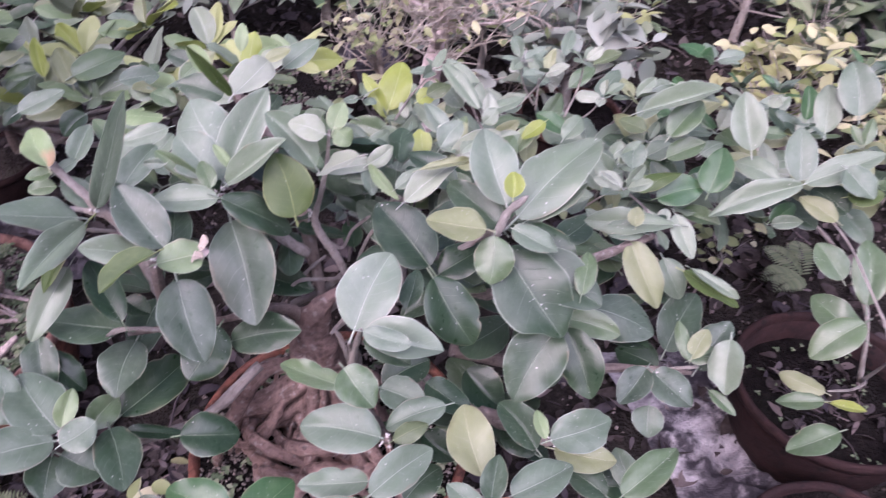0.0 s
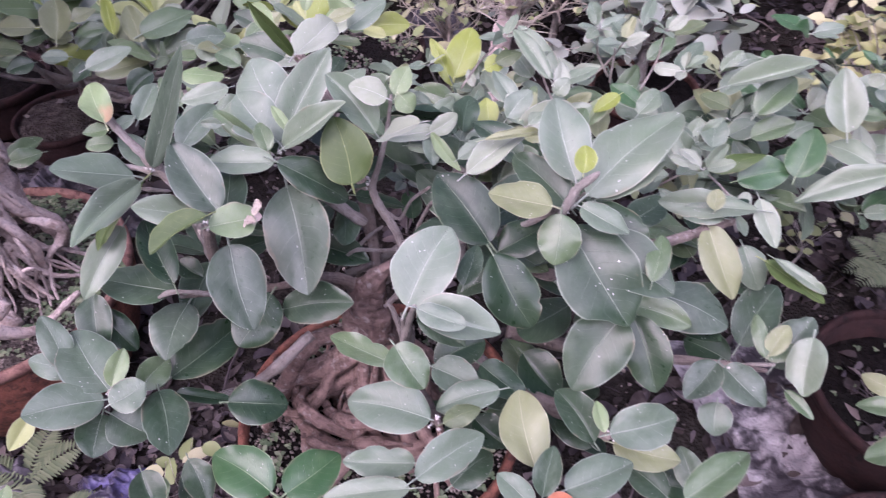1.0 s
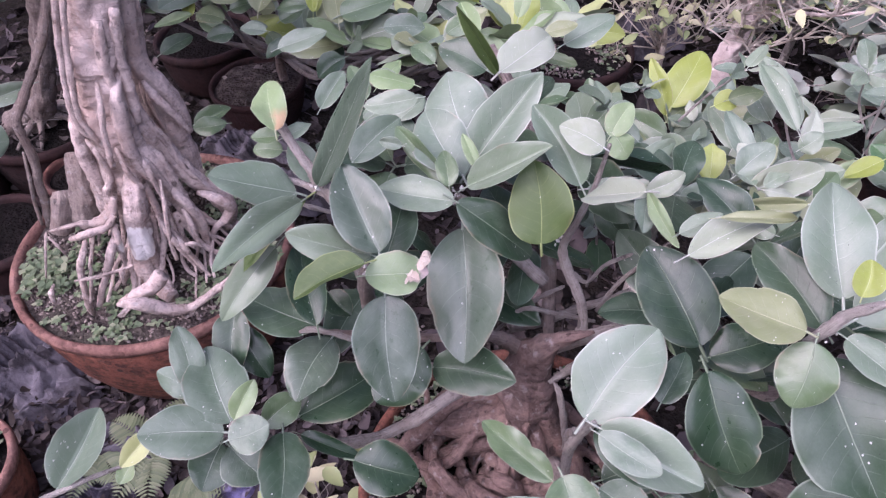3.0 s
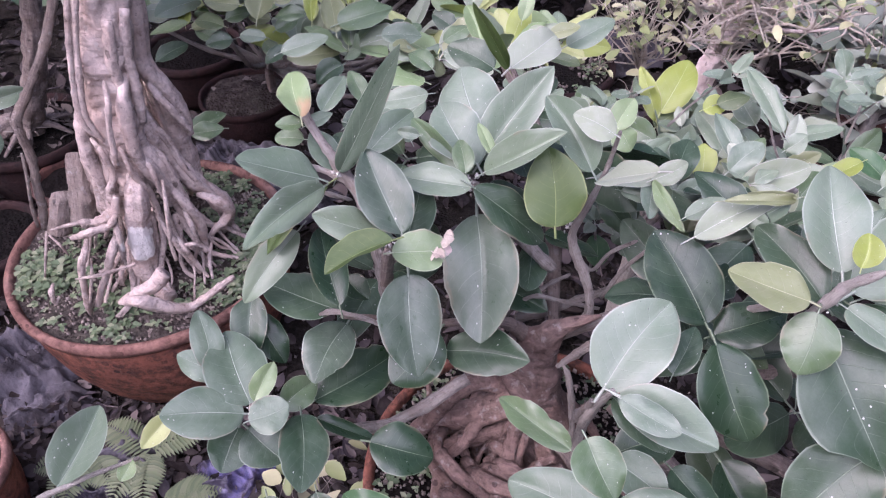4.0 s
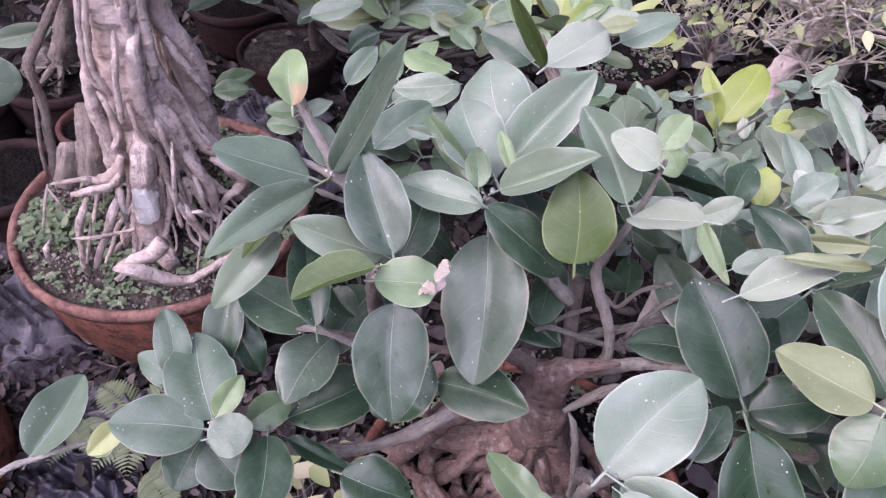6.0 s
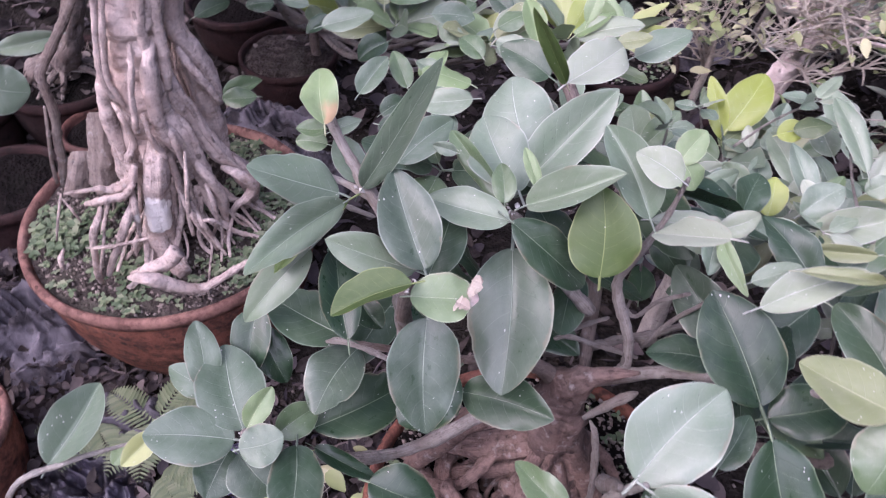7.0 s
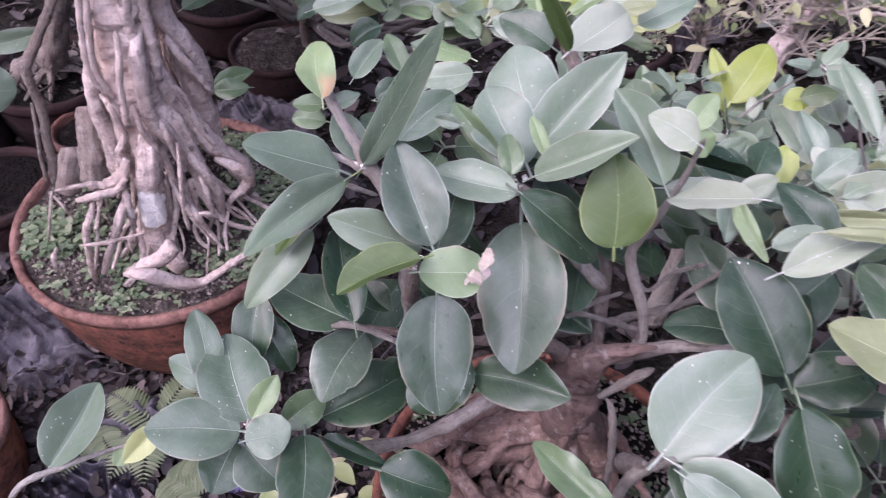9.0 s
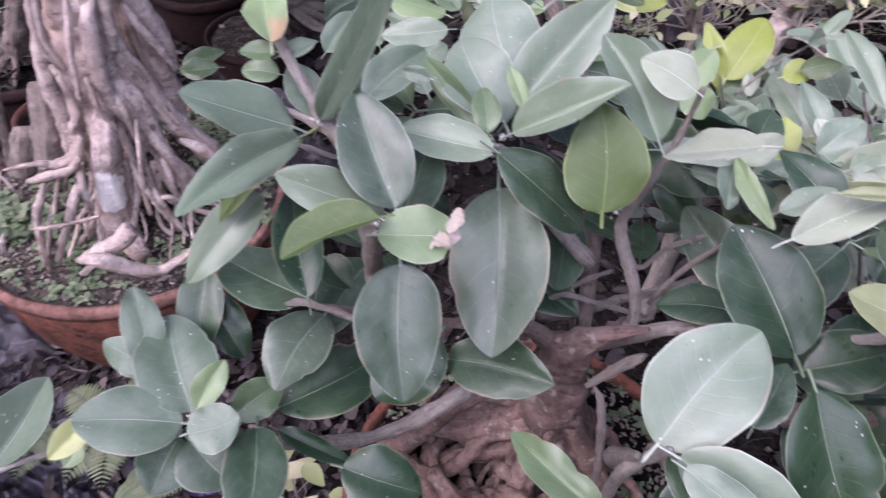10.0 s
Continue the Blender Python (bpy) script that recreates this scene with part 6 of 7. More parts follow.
leaf(back, "pale", (0.013, 1.003, 0.356), (0.048, 1.040, 0.375), 0.026, (-0.01, -0.45, 0.89))
leaf(back, "young", (0.085, 1.023, 0.366), (0.042, 1.043, 0.376), 0.026, (0.00, -0.44, 0.90))
leaf(back, "pale", (0.070, 0.952, 0.356), (0.037, 0.972, 0.366), 0.027, (0.01, -0.42, 0.91))
leaf(back, "grey", (0.195, 0.929, 0.396), (0.151, 0.983, 0.419), 0.030, (-0.07, -0.44, 0.90))
leaf(back, "fresh", (0.232, 1.062, 0.417), (0.190, 1.092, 0.430), 0.030, (-0.08, -0.47, 0.88))
leaf(back, "young", (0.188, 1.055, 0.430), (0.160, 1.022, 0.406), 0.026, (-0.12, -0.50, 0.86))
leaf(back, "grey", (0.217, 1.277, 0.377), (0.163, 1.288, 0.378), 0.040, (-0.08, -0.48, 0.87))
leaf(back, "grey", (0.244, 1.329, 0.376), (0.193, 1.364, 0.393), 0.037, (-0.06, -0.51, 0.86))
leaf(back, "dark", (0.124, 0.935, 0.372), (0.088, 0.945, 0.375), 0.031, (-0.04, -0.41, 0.91))
leaf(back, "dark", (-0.014, 0.967, 0.345), (-0.037, 0.932, 0.328), 0.031, (0.01, -0.44, 0.90))
leaf(back, "pale", (-0.041, 0.989, 0.345), (-0.013, 1.013, 0.355), 0.030, (0.02, -0.43, 0.90))
leaf(back, "young", (0.092, 1.007, 0.396), (0.080, 0.966, 0.372), 0.028, (-0.04, -0.49, 0.87))
leaf(back, "olive", (0.154, 1.053, 0.382), (0.131, 1.068, 0.389), 0.023, (-0.03, -0.46, 0.89))
leaf(back, "pale", (0.005, 1.113, 0.373), (-0.022, 1.124, 0.380), 0.024, (0.06, -0.47, 0.88))
leaf(back, "green", (0.076, 1.138, 0.412), (0.053, 1.123, 0.402), 0.024, (-0.05, -0.50, 0.86))
leaf(back, "dark", (0.166, 0.947, 0.427), (0.213, 0.945, 0.431), 0.029, (-0.09, -0.43, 0.90))
leaf(back, "silver", (-0.040, 1.050, 0.374), (-0.005, 1.074, 0.386), 0.027, (0.02, -0.46, 0.89))
leaf(back, "grey", (0.131, 1.112, 0.376), (0.101, 1.124, 0.381), 0.023, (-0.03, -0.46, 0.89))
leaf(back, "pale", (0.228, 1.036, 0.423), (0.252, 1.069, 0.444), 0.031, (-0.09, -0.50, 0.86))
leaf(back, "green", (0.250, 1.246, 0.384), (0.290, 1.282, 0.411), 0.030, (-0.10, -0.52, 0.85))
leaf(back, "grey", (0.299, 1.233, 0.375), (0.330, 1.278, 0.407), 0.038, (-0.12, -0.52, 0.84))
leaf(back, "grey", (0.216, 1.251, 0.387), (0.163, 1.277, 0.401), 0.033, (-0.01, -0.49, 0.87))
leaf(back, "pale", (0.225, 1.258, 0.400), (0.178, 1.289, 0.418), 0.030, (-0.01, -0.51, 0.86))
leaf(back, "grey", (0.242, 1.315, 0.405), (0.255, 1.356, 0.434), 0.024, (-0.08, -0.56, 0.82))
leaf(back, "olive", (0.292, 1.305, 0.398), (0.340, 1.322, 0.415), 0.026, (-0.12, -0.50, 0.86))
leaf(back, "white", (0.134, 1.193, 0.380), (0.190, 1.208, 0.390), 0.020, (-0.03, -0.47, 0.88))
leaf(back, "yellow", (0.200, 1.051, 0.440), (0.169, 1.027, 0.424), 0.024, (-0.08, -0.49, 0.87))
leaf(back, "pale", (0.063, 1.037, 0.417), (0.013, 1.081, 0.445), 0.033, (0.07, -0.48, 0.87))
leaf(back, "grey", (0.069, 1.031, 0.408), (0.072, 1.070, 0.430), 0.020, (0.02, -0.51, 0.86))
leaf(back, "pale", (0.116, 1.145, 0.396), (0.047, 1.218, 0.442), 0.037, (0.04, -0.50, 0.86))
leaf(back, "lime", (0.084, 0.981, 0.421), (0.037, 0.953, 0.407), 0.021, (-0.01, -0.46, 0.89))
leaf(back, "pale", (0.268, 1.018, 0.405), (0.230, 1.036, 0.411), 0.033, (-0.06, -0.44, 0.89))
leaf(back, "pale", (-0.044, 0.978, 0.442), (-0.076, 0.990, 0.453), 0.024, (0.13, -0.45, 0.88))
leaf(back, "white", (-0.013, 0.929, 0.418), (0.027, 0.954, 0.427), 0.027, (0.06, -0.43, 0.90))
leaf(back, "grey", (-0.028, 0.971, 0.427), (0.013, 0.996, 0.436), 0.028, (0.06, -0.45, 0.89))
leaf(back, "silver", (0.037, 0.888, 0.421), (0.005, 0.910, 0.435), 0.026, (0.09, -0.43, 0.90))
leaf(back, "white", (0.055, 0.910, 0.414), (0.087, 0.939, 0.428), 0.026, (0.01, -0.44, 0.90))
leaf(back, "grey", (-0.021, 0.862, 0.434), (0.008, 0.848, 0.423), 0.024, (0.12, -0.42, 0.90))
leaf(ficus, "white", (0.009, 0.733, 0.584), (0.031, 0.753, 0.593), 0.018, (0.41, -0.69, 0.60), 2)
leaf(back, "pale", (-0.024, 0.862, 0.505), (0.005, 0.896, 0.516), 0.019, (0.35, -0.54, 0.76), 8)
leaf(back, "silver", (0.026, 0.845, 0.481), (0.048, 0.869, 0.496), 0.023, (0.16, -0.61, 0.77), 1)
leaf(back, "pale", (0.076, 0.869, 0.482), (0.043, 0.878, 0.491), 0.023, (-0.05, -0.79, 0.62), 13)
leaf(back, "silver", (0.065, 0.901, 0.490), (0.089, 0.928, 0.514), 0.031, (0.05, -0.69, 0.72), 7)
leaf(back, "pale", (0.014, 0.905, 0.494), (-0.014, 0.920, 0.499), 0.023, (-0.26, -0.70, 0.67), 4)
leaf(back, "dark", (-0.010, 0.824, 0.489), (-0.018, 0.800, 0.462), 0.023, (0.06, -0.74, 0.67), 10)
leaf(back, "silver", (0.022, 0.929, 0.458), (0.054, 0.939, 0.473), 0.022, (-0.02, -0.80, 0.60), 11)
leaf(back, "pale", (0.108, 0.809, 0.510), (0.073, 0.815, 0.510), 0.018, (-0.10, -0.76, 0.64), 9)
leaf(back, "pale", (0.115, 0.992, 0.470), (0.131, 1.002, 0.488), 0.023, (-0.12, -0.83, 0.54), 4)
leaf(ficus, "silver", (-0.167, 0.681, 0.609), (-0.183, 0.675, 0.613), 0.010, (0.38, -0.70, 0.60), 4)
leaf(back, "grey", (0.016, 0.813, 0.446), (-0.011, 0.801, 0.435), 0.022, (0.03, -0.71, 0.70), 3)
leaf(back, "pale", (0.082, 1.082, 0.437), (0.051, 1.119, 0.457), 0.033, (-0.29, -0.63, 0.72), 1)
leaf(back, "silver", (0.031, 1.074, 0.422), (0.011, 1.106, 0.435), 0.030, (-0.29, -0.52, 0.80), 7)
leaf(ficus, "silver", (0.010, 0.740, 0.577), (0.016, 0.708, 0.569), 0.019, (0.15, -0.21, 0.97), 4)
leaf(ficus, "young", (0.010, 0.733, 0.584), (0.042, 0.698, 0.571), 0.011, (-0.52, -0.68, 0.52), 9)
leaf(back, "white", (0.019, 0.970, 0.379), (0.040, 0.984, 0.412), 0.019, (0.20, -0.94, 0.26), 8)
leaf(back, "young", (0.014, 0.970, 0.363), (0.049, 0.950, 0.353), 0.028, (-0.27, -0.75, 0.60), 3)
leaf(back, "pale", (0.057, 0.966, 0.372), (0.055, 0.926, 0.356), 0.026, (0.02, -0.37, 0.93), 7)
leaf(back, "pale", (0.023, 1.013, 0.384), (0.002, 1.075, 0.405), 0.031, (-0.03, -0.32, 0.95), 1)
leaf(ficus, "dark", (-0.034, 0.767, 0.525), (0.001, 0.757, 0.501), 0.023, (0.19, -0.77, 0.60), 10)
leaf(back, "chalk", (0.119, 1.010, 0.463), (0.121, 1.038, 0.491), 0.021, (0.28, -0.69, 0.67), 8)
leaf(back, "silver", (0.150, 0.969, 0.419), (0.172, 0.930, 0.406), 0.018, (-0.57, -0.53, 0.63), 9)
leaf(hedge, "pale", (-0.951, 0.871, 0.350), (-0.990, 0.792, 0.351), 0.034, (0.81, -0.39, 0.44), 1)
leaf(hedge, "grey", (-0.950, 0.734, 0.344), (-0.914, 0.780, 0.316), 0.070, (0.81, -0.34, 0.48), 2)
leaf(lone, "grey", (-0.497, 0.432, 0.215), (-0.517, 0.523, 0.236), 0.059, (0.32, -0.15, 0.94))
leaf(lone, "young", (-0.453, 0.494, 0.204), (-0.451, 0.469, 0.199), 0.021, (0.28, -0.14, 0.95))
leaf(right_ficus, "pale", (0.450, 0.946, 0.483), (0.439, 1.000, 0.534), 0.046, (-0.15, -0.69, 0.71))
leaf(right_ficus, "pale", (0.531, 0.953, 0.511), (0.533, 0.995, 0.555), 0.032, (-0.25, -0.70, 0.66))
leaf(right_ficus, "grey", (0.560, 0.951, 0.538), (0.553, 0.999, 0.586), 0.046, (-0.22, -0.70, 0.67))
leaf(right_ficus, "grey", (0.507, 0.915, 0.464), (0.508, 0.967, 0.509), 0.039, (-0.22, -0.63, 0.74))
leaf(right_ficus, "pale", (0.513, 0.912, 0.463), (0.603, 0.934, 0.501), 0.034, (-0.26, -0.41, 0.87))
leaf(right_ficus, "pale", (0.511, 0.911, 0.462), (0.405, 0.894, 0.422), 0.035, (-0.26, -0.41, 0.87))
leaf(right_ficus, "pale", (0.485, 0.920, 0.458), (0.439, 0.955, 0.465), 0.036, (-0.19, -0.42, 0.89))
leaf(right_ficus, "fresh", (0.407, 0.923, 0.431), (0.424, 0.967, 0.473), 0.043, (-0.23, -0.62, 0.75))
leaf(right_ficus, "fresh", (0.344, 0.920, 0.419), (0.403, 0.934, 0.435), 0.041, (-0.16, -0.42, 0.90))
leaf(right_ficus, "under", (0.307, 0.909, 0.438), (0.368, 0.930, 0.457), 0.023, (-0.14, -0.43, 0.89))
leaf(right_ficus, "green", (0.352, 0.962, 0.487), (0.393, 1.002, 0.518), 0.038, (-0.17, -0.49, 0.86))
leaf(right_ficus, "pale", (0.313, 0.974, 0.514), (0.410, 0.997, 0.543), 0.032, (-0.15, -0.47, 0.87))
leaf(right_ficus, "grey", (0.309, 0.940, 0.449), (0.316, 0.974, 0.469), 0.035, (-0.12, -0.49, 0.86))
leaf(right_ficus, "green", (0.358, 0.973, 0.446), (0.407, 0.987, 0.463), 0.033, (-0.17, -0.44, 0.88))
leaf(right_ficus, "dark", (0.567, 0.891, 0.437), (0.534, 0.931, 0.446), 0.044, (-0.22, -0.40, 0.89))
leaf(right_ficus, "grey", (0.551, 0.909, 0.491), (0.577, 0.872, 0.479), 0.039, (-0.22, -0.44, 0.87))
leaf(right_ficus, "under", (0.556, 0.889, 0.464), (0.595, 0.886, 0.474), 0.030, (-0.27, -0.39, 0.88))
leaf(right_ficus, "green", (0.566, 0.834, 0.379), (0.542, 0.878, 0.399), 0.039, (-0.16, -0.49, 0.86))
leaf(right_ficus, "green", (0.592, 0.807, 0.365), (0.597, 0.873, 0.415), 0.043, (-0.27, -0.56, 0.78))
leaf(right_ficus, "green", (0.586, 0.786, 0.357), (0.526, 0.756, 0.326), 0.046, (-0.29, -0.35, 0.89))
leaf(right_ficus, "lime", (0.553, 0.880, 0.433), (0.516, 0.917, 0.440), 0.026, (-0.22, -0.39, 0.89))
leaf(right_ficus, "green", (0.572, 0.703, 0.250), (0.512, 0.686, 0.228), 0.040, (-0.27, -0.28, 0.92))
leaf(right_ficus, "lime", (0.564, 0.751, 0.262), (0.517, 0.781, 0.260), 0.026, (-0.23, -0.28, 0.93))
leaf(right_ficus, "green", (0.563, 0.742, 0.256), (0.509, 0.747, 0.243), 0.026, (-0.25, -0.28, 0.93))
leaf(right_ficus, "yellow", (0.569, 0.739, 0.257), (0.607, 0.727, 0.263), 0.015, (-0.24, -0.27, 0.93))
leaf(right_ficus, "green", (0.599, 0.790, 0.324), (0.552, 0.852, 0.334), 0.045, (-0.23, -0.32, 0.92))
leaf(right_ficus, "grey", (0.345, 1.125, 0.408), (0.399, 1.167, 0.442), 0.038, (-0.16, -0.49, 0.86))
leaf(right_ficus, "green", (0.380, 1.063, 0.421), (0.423, 1.110, 0.457), 0.043, (-0.18, -0.49, 0.85))
leaf(right_ficus, "pale", (0.393, 1.142, 0.459), (0.454, 1.114, 0.453), 0.025, (-0.12, -0.48, 0.87))
leaf(right_ficus, "grey", (0.342, 1.011, 0.420), (0.375, 1.027, 0.434), 0.031, (-0.16, -0.46, 0.87))
leaf(right_ficus, "pale", (0.294, 0.991, 0.410), (0.333, 1.016, 0.429), 0.031, (-0.14, -0.45, 0.88))
leaf(right_ficus, "grey", (0.280, 0.951, 0.403), (0.250, 0.985, 0.418), 0.029, (-0.06, -0.45, 0.89))
leaf(right_ficus, "young", (0.319, 0.948, 0.411), (0.351, 0.961, 0.423), 0.027, (-0.15, -0.43, 0.89))
leaf(right_ficus, "pale", (0.306, 1.028, 0.430), (0.291, 0.994, 0.408), 0.019, (-0.12, -0.50, 0.85))
leaf(right_ficus, "olive", (0.348, 1.073, 0.422), (0.311, 1.092, 0.428), 0.033, (-0.10, -0.46, 0.88))
leaf(right_ficus, "pale", (0.423, 1.040, 0.408), (0.453, 1.056, 0.423), 0.027, (-0.20, -0.46, 0.87))
leaf(hedge, "lime", (-0.649, 1.051, 0.466), (-0.695, 1.029, 0.476), 0.040, (0.38, -0.37, 0.85))
leaf(hedge, "lime", (-0.628, 1.057, 0.444), (-0.648, 1.111, 0.483), 0.048, (0.36, -0.45, 0.82))
leaf(hedge, "lime", (-0.610, 1.084, 0.463), (-0.586, 1.114, 0.469), 0.025, (0.32, -0.41, 0.85))
leaf(hedge, "yellow", (-0.537, 1.068, 0.456), (-0.562, 1.114, 0.493), 0.022, (0.34, -0.47, 0.82))
leaf(hedge, "lime", (-0.516, 1.095, 0.429), (-0.551, 1.139, 0.468), 0.038, (0.34, -0.46, 0.82))
leaf(hedge, "green", (-0.515, 1.102, 0.439), (-0.457, 1.167, 0.453), 0.053, (0.28, -0.43, 0.86))
leaf(hedge, "pale", (-0.586, 1.019, 0.442), (-0.618, 1.003, 0.448), 0.022, (0.35, -0.37, 0.86))
leaf(hedge, "pale", (-0.482, 0.920, 0.491), (-0.442, 0.969, 0.499), 0.029, (0.31, -0.39, 0.87))
leaf(hedge, "green", (-0.571, 1.104, 0.444), (-0.610, 1.076, 0.445), 0.025, (0.32, -0.40, 0.86))
leaf(hedge, "olive", (-0.663, 1.023, 0.442), (-0.703, 1.010, 0.454), 0.032, (0.39, -0.36, 0.85))
leaf(hedge, "dark", (-0.652, 1.022, 0.424), (-0.680, 0.995, 0.424), 0.028, (0.35, -0.37, 0.86))
leaf(hedge, "grey", (-0.426, 1.075, 0.452), (-0.377, 1.103, 0.451), 0.032, (0.27, -0.42, 0.87))
leaf(hedge, "pale", (-0.362, 1.045, 0.448), (-0.398, 1.047, 0.461), 0.027, (0.29, -0.42, 0.86))
leaf(hedge, "dark", (-0.563, 1.030, 0.429), (-0.575, 0.995, 0.416), 0.024, (0.31, -0.43, 0.85))
leaf(hedge, "dark", (-0.466, 1.028, 0.421), (-0.487, 0.991, 0.408), 0.037, (0.27, -0.43, 0.86))
leaf(hedge, "green", (-0.641, 0.948, 0.315), (-0.679, 0.916, 0.318), 0.033, (0.34, -0.32, 0.89))
leaf(hedge, "young", (-0.809, 1.097, 0.385), (-0.845, 1.045, 0.379), 0.022, (0.37, -0.37, 0.85))
leaf(hedge, "yellow", (-0.811, 1.092, 0.382), (-0.831, 1.118, 0.406), 0.023, (0.42, -0.41, 0.81))
leaf(hedge, "lime", (-0.803, 1.097, 0.376), (-0.783, 1.125, 0.381), 0.023, (0.36, -0.37, 0.86))
leaf(hedge, "green", (-0.799, 1.099, 0.373), (-0.750, 1.113, 0.355), 0.027, (0.41, -0.35, 0.84))
leaf(hedge, "pale", (-0.713, 1.106, 0.374), (-0.684, 1.130, 0.373), 0.025, (0.35, -0.37, 0.86))
leaf(hedge, "yellow", (-0.596, 1.150, 0.405), (-0.616, 1.178, 0.430), 0.023, (0.34, -0.47, 0.81))
leaf(hedge, "pale", (-0.575, 1.153, 0.385), (-0.503, 1.232, 0.401), 0.046, (0.28, -0.42, 0.86))
leaf(hedge, "lime", (-0.583, 1.149, 0.388), (-0.596, 1.198, 0.421), 0.039, (0.31, -0.47, 0.82))
leaf(hedge, "pale", (-0.548, 1.111, 0.398), (-0.487, 1.127, 0.382), 0.025, (0.32, -0.40, 0.86))
leaf(hedge, "dark", (-0.543, 1.111, 0.391), (-0.527, 1.070, 0.362), 0.037, (0.31, -0.47, 0.83))
leaf(hedge, "dark", (-0.837, 1.033, 0.340), (-0.813, 1.088, 0.352), 0.030, (0.37, -0.35, 0.86))
leaf(hedge, "green", (-0.717, 0.952, 0.288), (-0.686, 1.006, 0.296), 0.031, (0.34, -0.32, 0.88))
leaf(hedge, "green", (-0.764, 1.138, 0.381), (-0.734, 1.175, 0.385), 0.032, (0.35, -0.39, 0.86))
leaf(hedge, "lime", (-0.707, 1.183, 0.372), (-0.740, 1.166, 0.378), 0.032, (0.35, -0.38, 0.86))
leaf(hedge, "green", (-0.669, 1.146, 0.377), (-0.649, 1.184, 0.388), 0.032, (0.31, -0.42, 0.85))
leaf(hedge, "olive", (-0.652, 1.093, 0.386), (-0.619, 1.086, 0.367), 0.028, (0.39, -0.40, 0.83))
leaf(hedge, "green", (-0.452, 1.169, 0.393), (-0.431, 1.206, 0.408), 0.032, (0.22, -0.47, 0.85))
leaf(hedge, "dark", (-0.436, 1.177, 0.392), (-0.473, 1.194, 0.414), 0.031, (0.29, -0.46, 0.84))
leaf(hedge, "grey", (-0.376, 1.096, 0.417), (-0.339, 1.131, 0.426), 0.031, (0.21, -0.45, 0.87))
leaf(hedge, "young", (-0.408, 1.071, 0.405), (-0.377, 1.099, 0.411), 0.027, (0.22, -0.43, 0.87))
leaf(hedge, "dark", (-0.358, 1.174, 0.428), (-0.398, 1.181, 0.444), 0.031, (0.26, -0.46, 0.85))
leaf(hedge, "lime", (-0.876, 1.029, 0.397), (-0.903, 1.027, 0.412), 0.026, (0.47, -0.32, 0.82))

# leaves in the shade under the crown; dark greens put that shade into colour
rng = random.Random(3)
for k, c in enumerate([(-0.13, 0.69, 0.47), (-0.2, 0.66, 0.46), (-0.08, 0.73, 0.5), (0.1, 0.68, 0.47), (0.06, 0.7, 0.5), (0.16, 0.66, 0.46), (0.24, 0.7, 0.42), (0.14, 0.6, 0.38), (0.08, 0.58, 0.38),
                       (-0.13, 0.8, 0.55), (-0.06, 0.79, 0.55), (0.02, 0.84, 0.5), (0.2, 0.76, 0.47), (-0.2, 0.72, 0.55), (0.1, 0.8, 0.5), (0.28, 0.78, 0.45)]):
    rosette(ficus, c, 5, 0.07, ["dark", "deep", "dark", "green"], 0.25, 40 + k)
for k, c in enumerate([(0.03, 1.0, 0.4), (-0.02, 1.08, 0.38), (0.1, 0.98, 0.4), (0.13, 0.92, 0.42), (0.18, 1.02, 0.38), (0.06, 0.9, 0.42), (-0.05, 0.98, 0.4), (0.2, 0.9, 0.42), (0.25, 1.0, 0.36), (0.3, 0.92, 0.38), (0.33, 1.02, 0.36),
                       (0.12, 1.1, 0.36), (0.2, 1.16, 0.36), (0.02, 1.2, 0.34), (0.28, 1.12, 0.34), (-0.12, 1.08, 0.38), (-0.1, 0.95, 0.45), (-0.2, 1.0, 0.42), (0.14, 1.24, 0.33)]):
    rosette(back, c, 6, 0.066, ["grey", "silver", "pale", "lime", "white", "pale", "green"], 0.5, 70 + k)
rng = random.Random(88)
for k in range(26):
    c = (rng.uniform(-0.08, 0.34), rng.uniform(0.82, 1.18), rng.uniform(0.4, 0.5))
    rosette(back, c, 5, rng.uniform(0.026, 0.045), ["pale", "silver", "white", "grey", "lime", "chalk", "pale"], 0.5, 300 + k)
    d = Vector((rng.uniform(-0.6, 0.6), rng.uniform(-0.6, 0.6), rng.uniform(-1.0, -0.5)))
    m = Vector(c) + d * 0.05 + Vector((rng.uniform(-0.01, 0.01), rng.uniform(-0.01, 0.01), 0))
    e = Vector(c) + d * 0.1
    strand("twig", back, [(*e, 0.0016), (*m, 0.0014), (*c, 0.0009)], TWIG if k % 2 else GREYTWIG, 8)
for k in range(16):
    c = (rng.uniform(0.34, 0.75), rng.uniform(0.88, 1.25), rng.uniform(0.38, 0.48))
    rosette(right_ficus, c, 5, rng.uniform(0.028, 0.05), ["pale", "silver", "white", "grey", "green", "fresh", "dark"], 0.5, 340 + k)
for k, c in enumerate([(0.45, 0.98, 0.36), (0.52, 1.02, 0.36), (0.6, 0.98, 0.38), (0.42, 1.08, 0.33), (0.55, 1.12, 0.33), (0.68, 1.05, 0.36), (0.38, 0.95, 0.38), (0.74, 0.95, 0.36), (0.4, 1.2, 0.32), (0.5, 1.22, 0.33), (0.62, 1.2, 0.34), (0.75, 1.15, 0.35),
                       (0.85, 1.05, 0.36), (0.36, 1.1, 0.36), (0.46, 1.3, 0.3), (0.58, 1.3, 0.3)]):
    rosette(right_ficus, c, 6, 0.07, ["grey", "green", "pale", "white", "fresh", "lime", "dark"], 0.4, 90 + k)



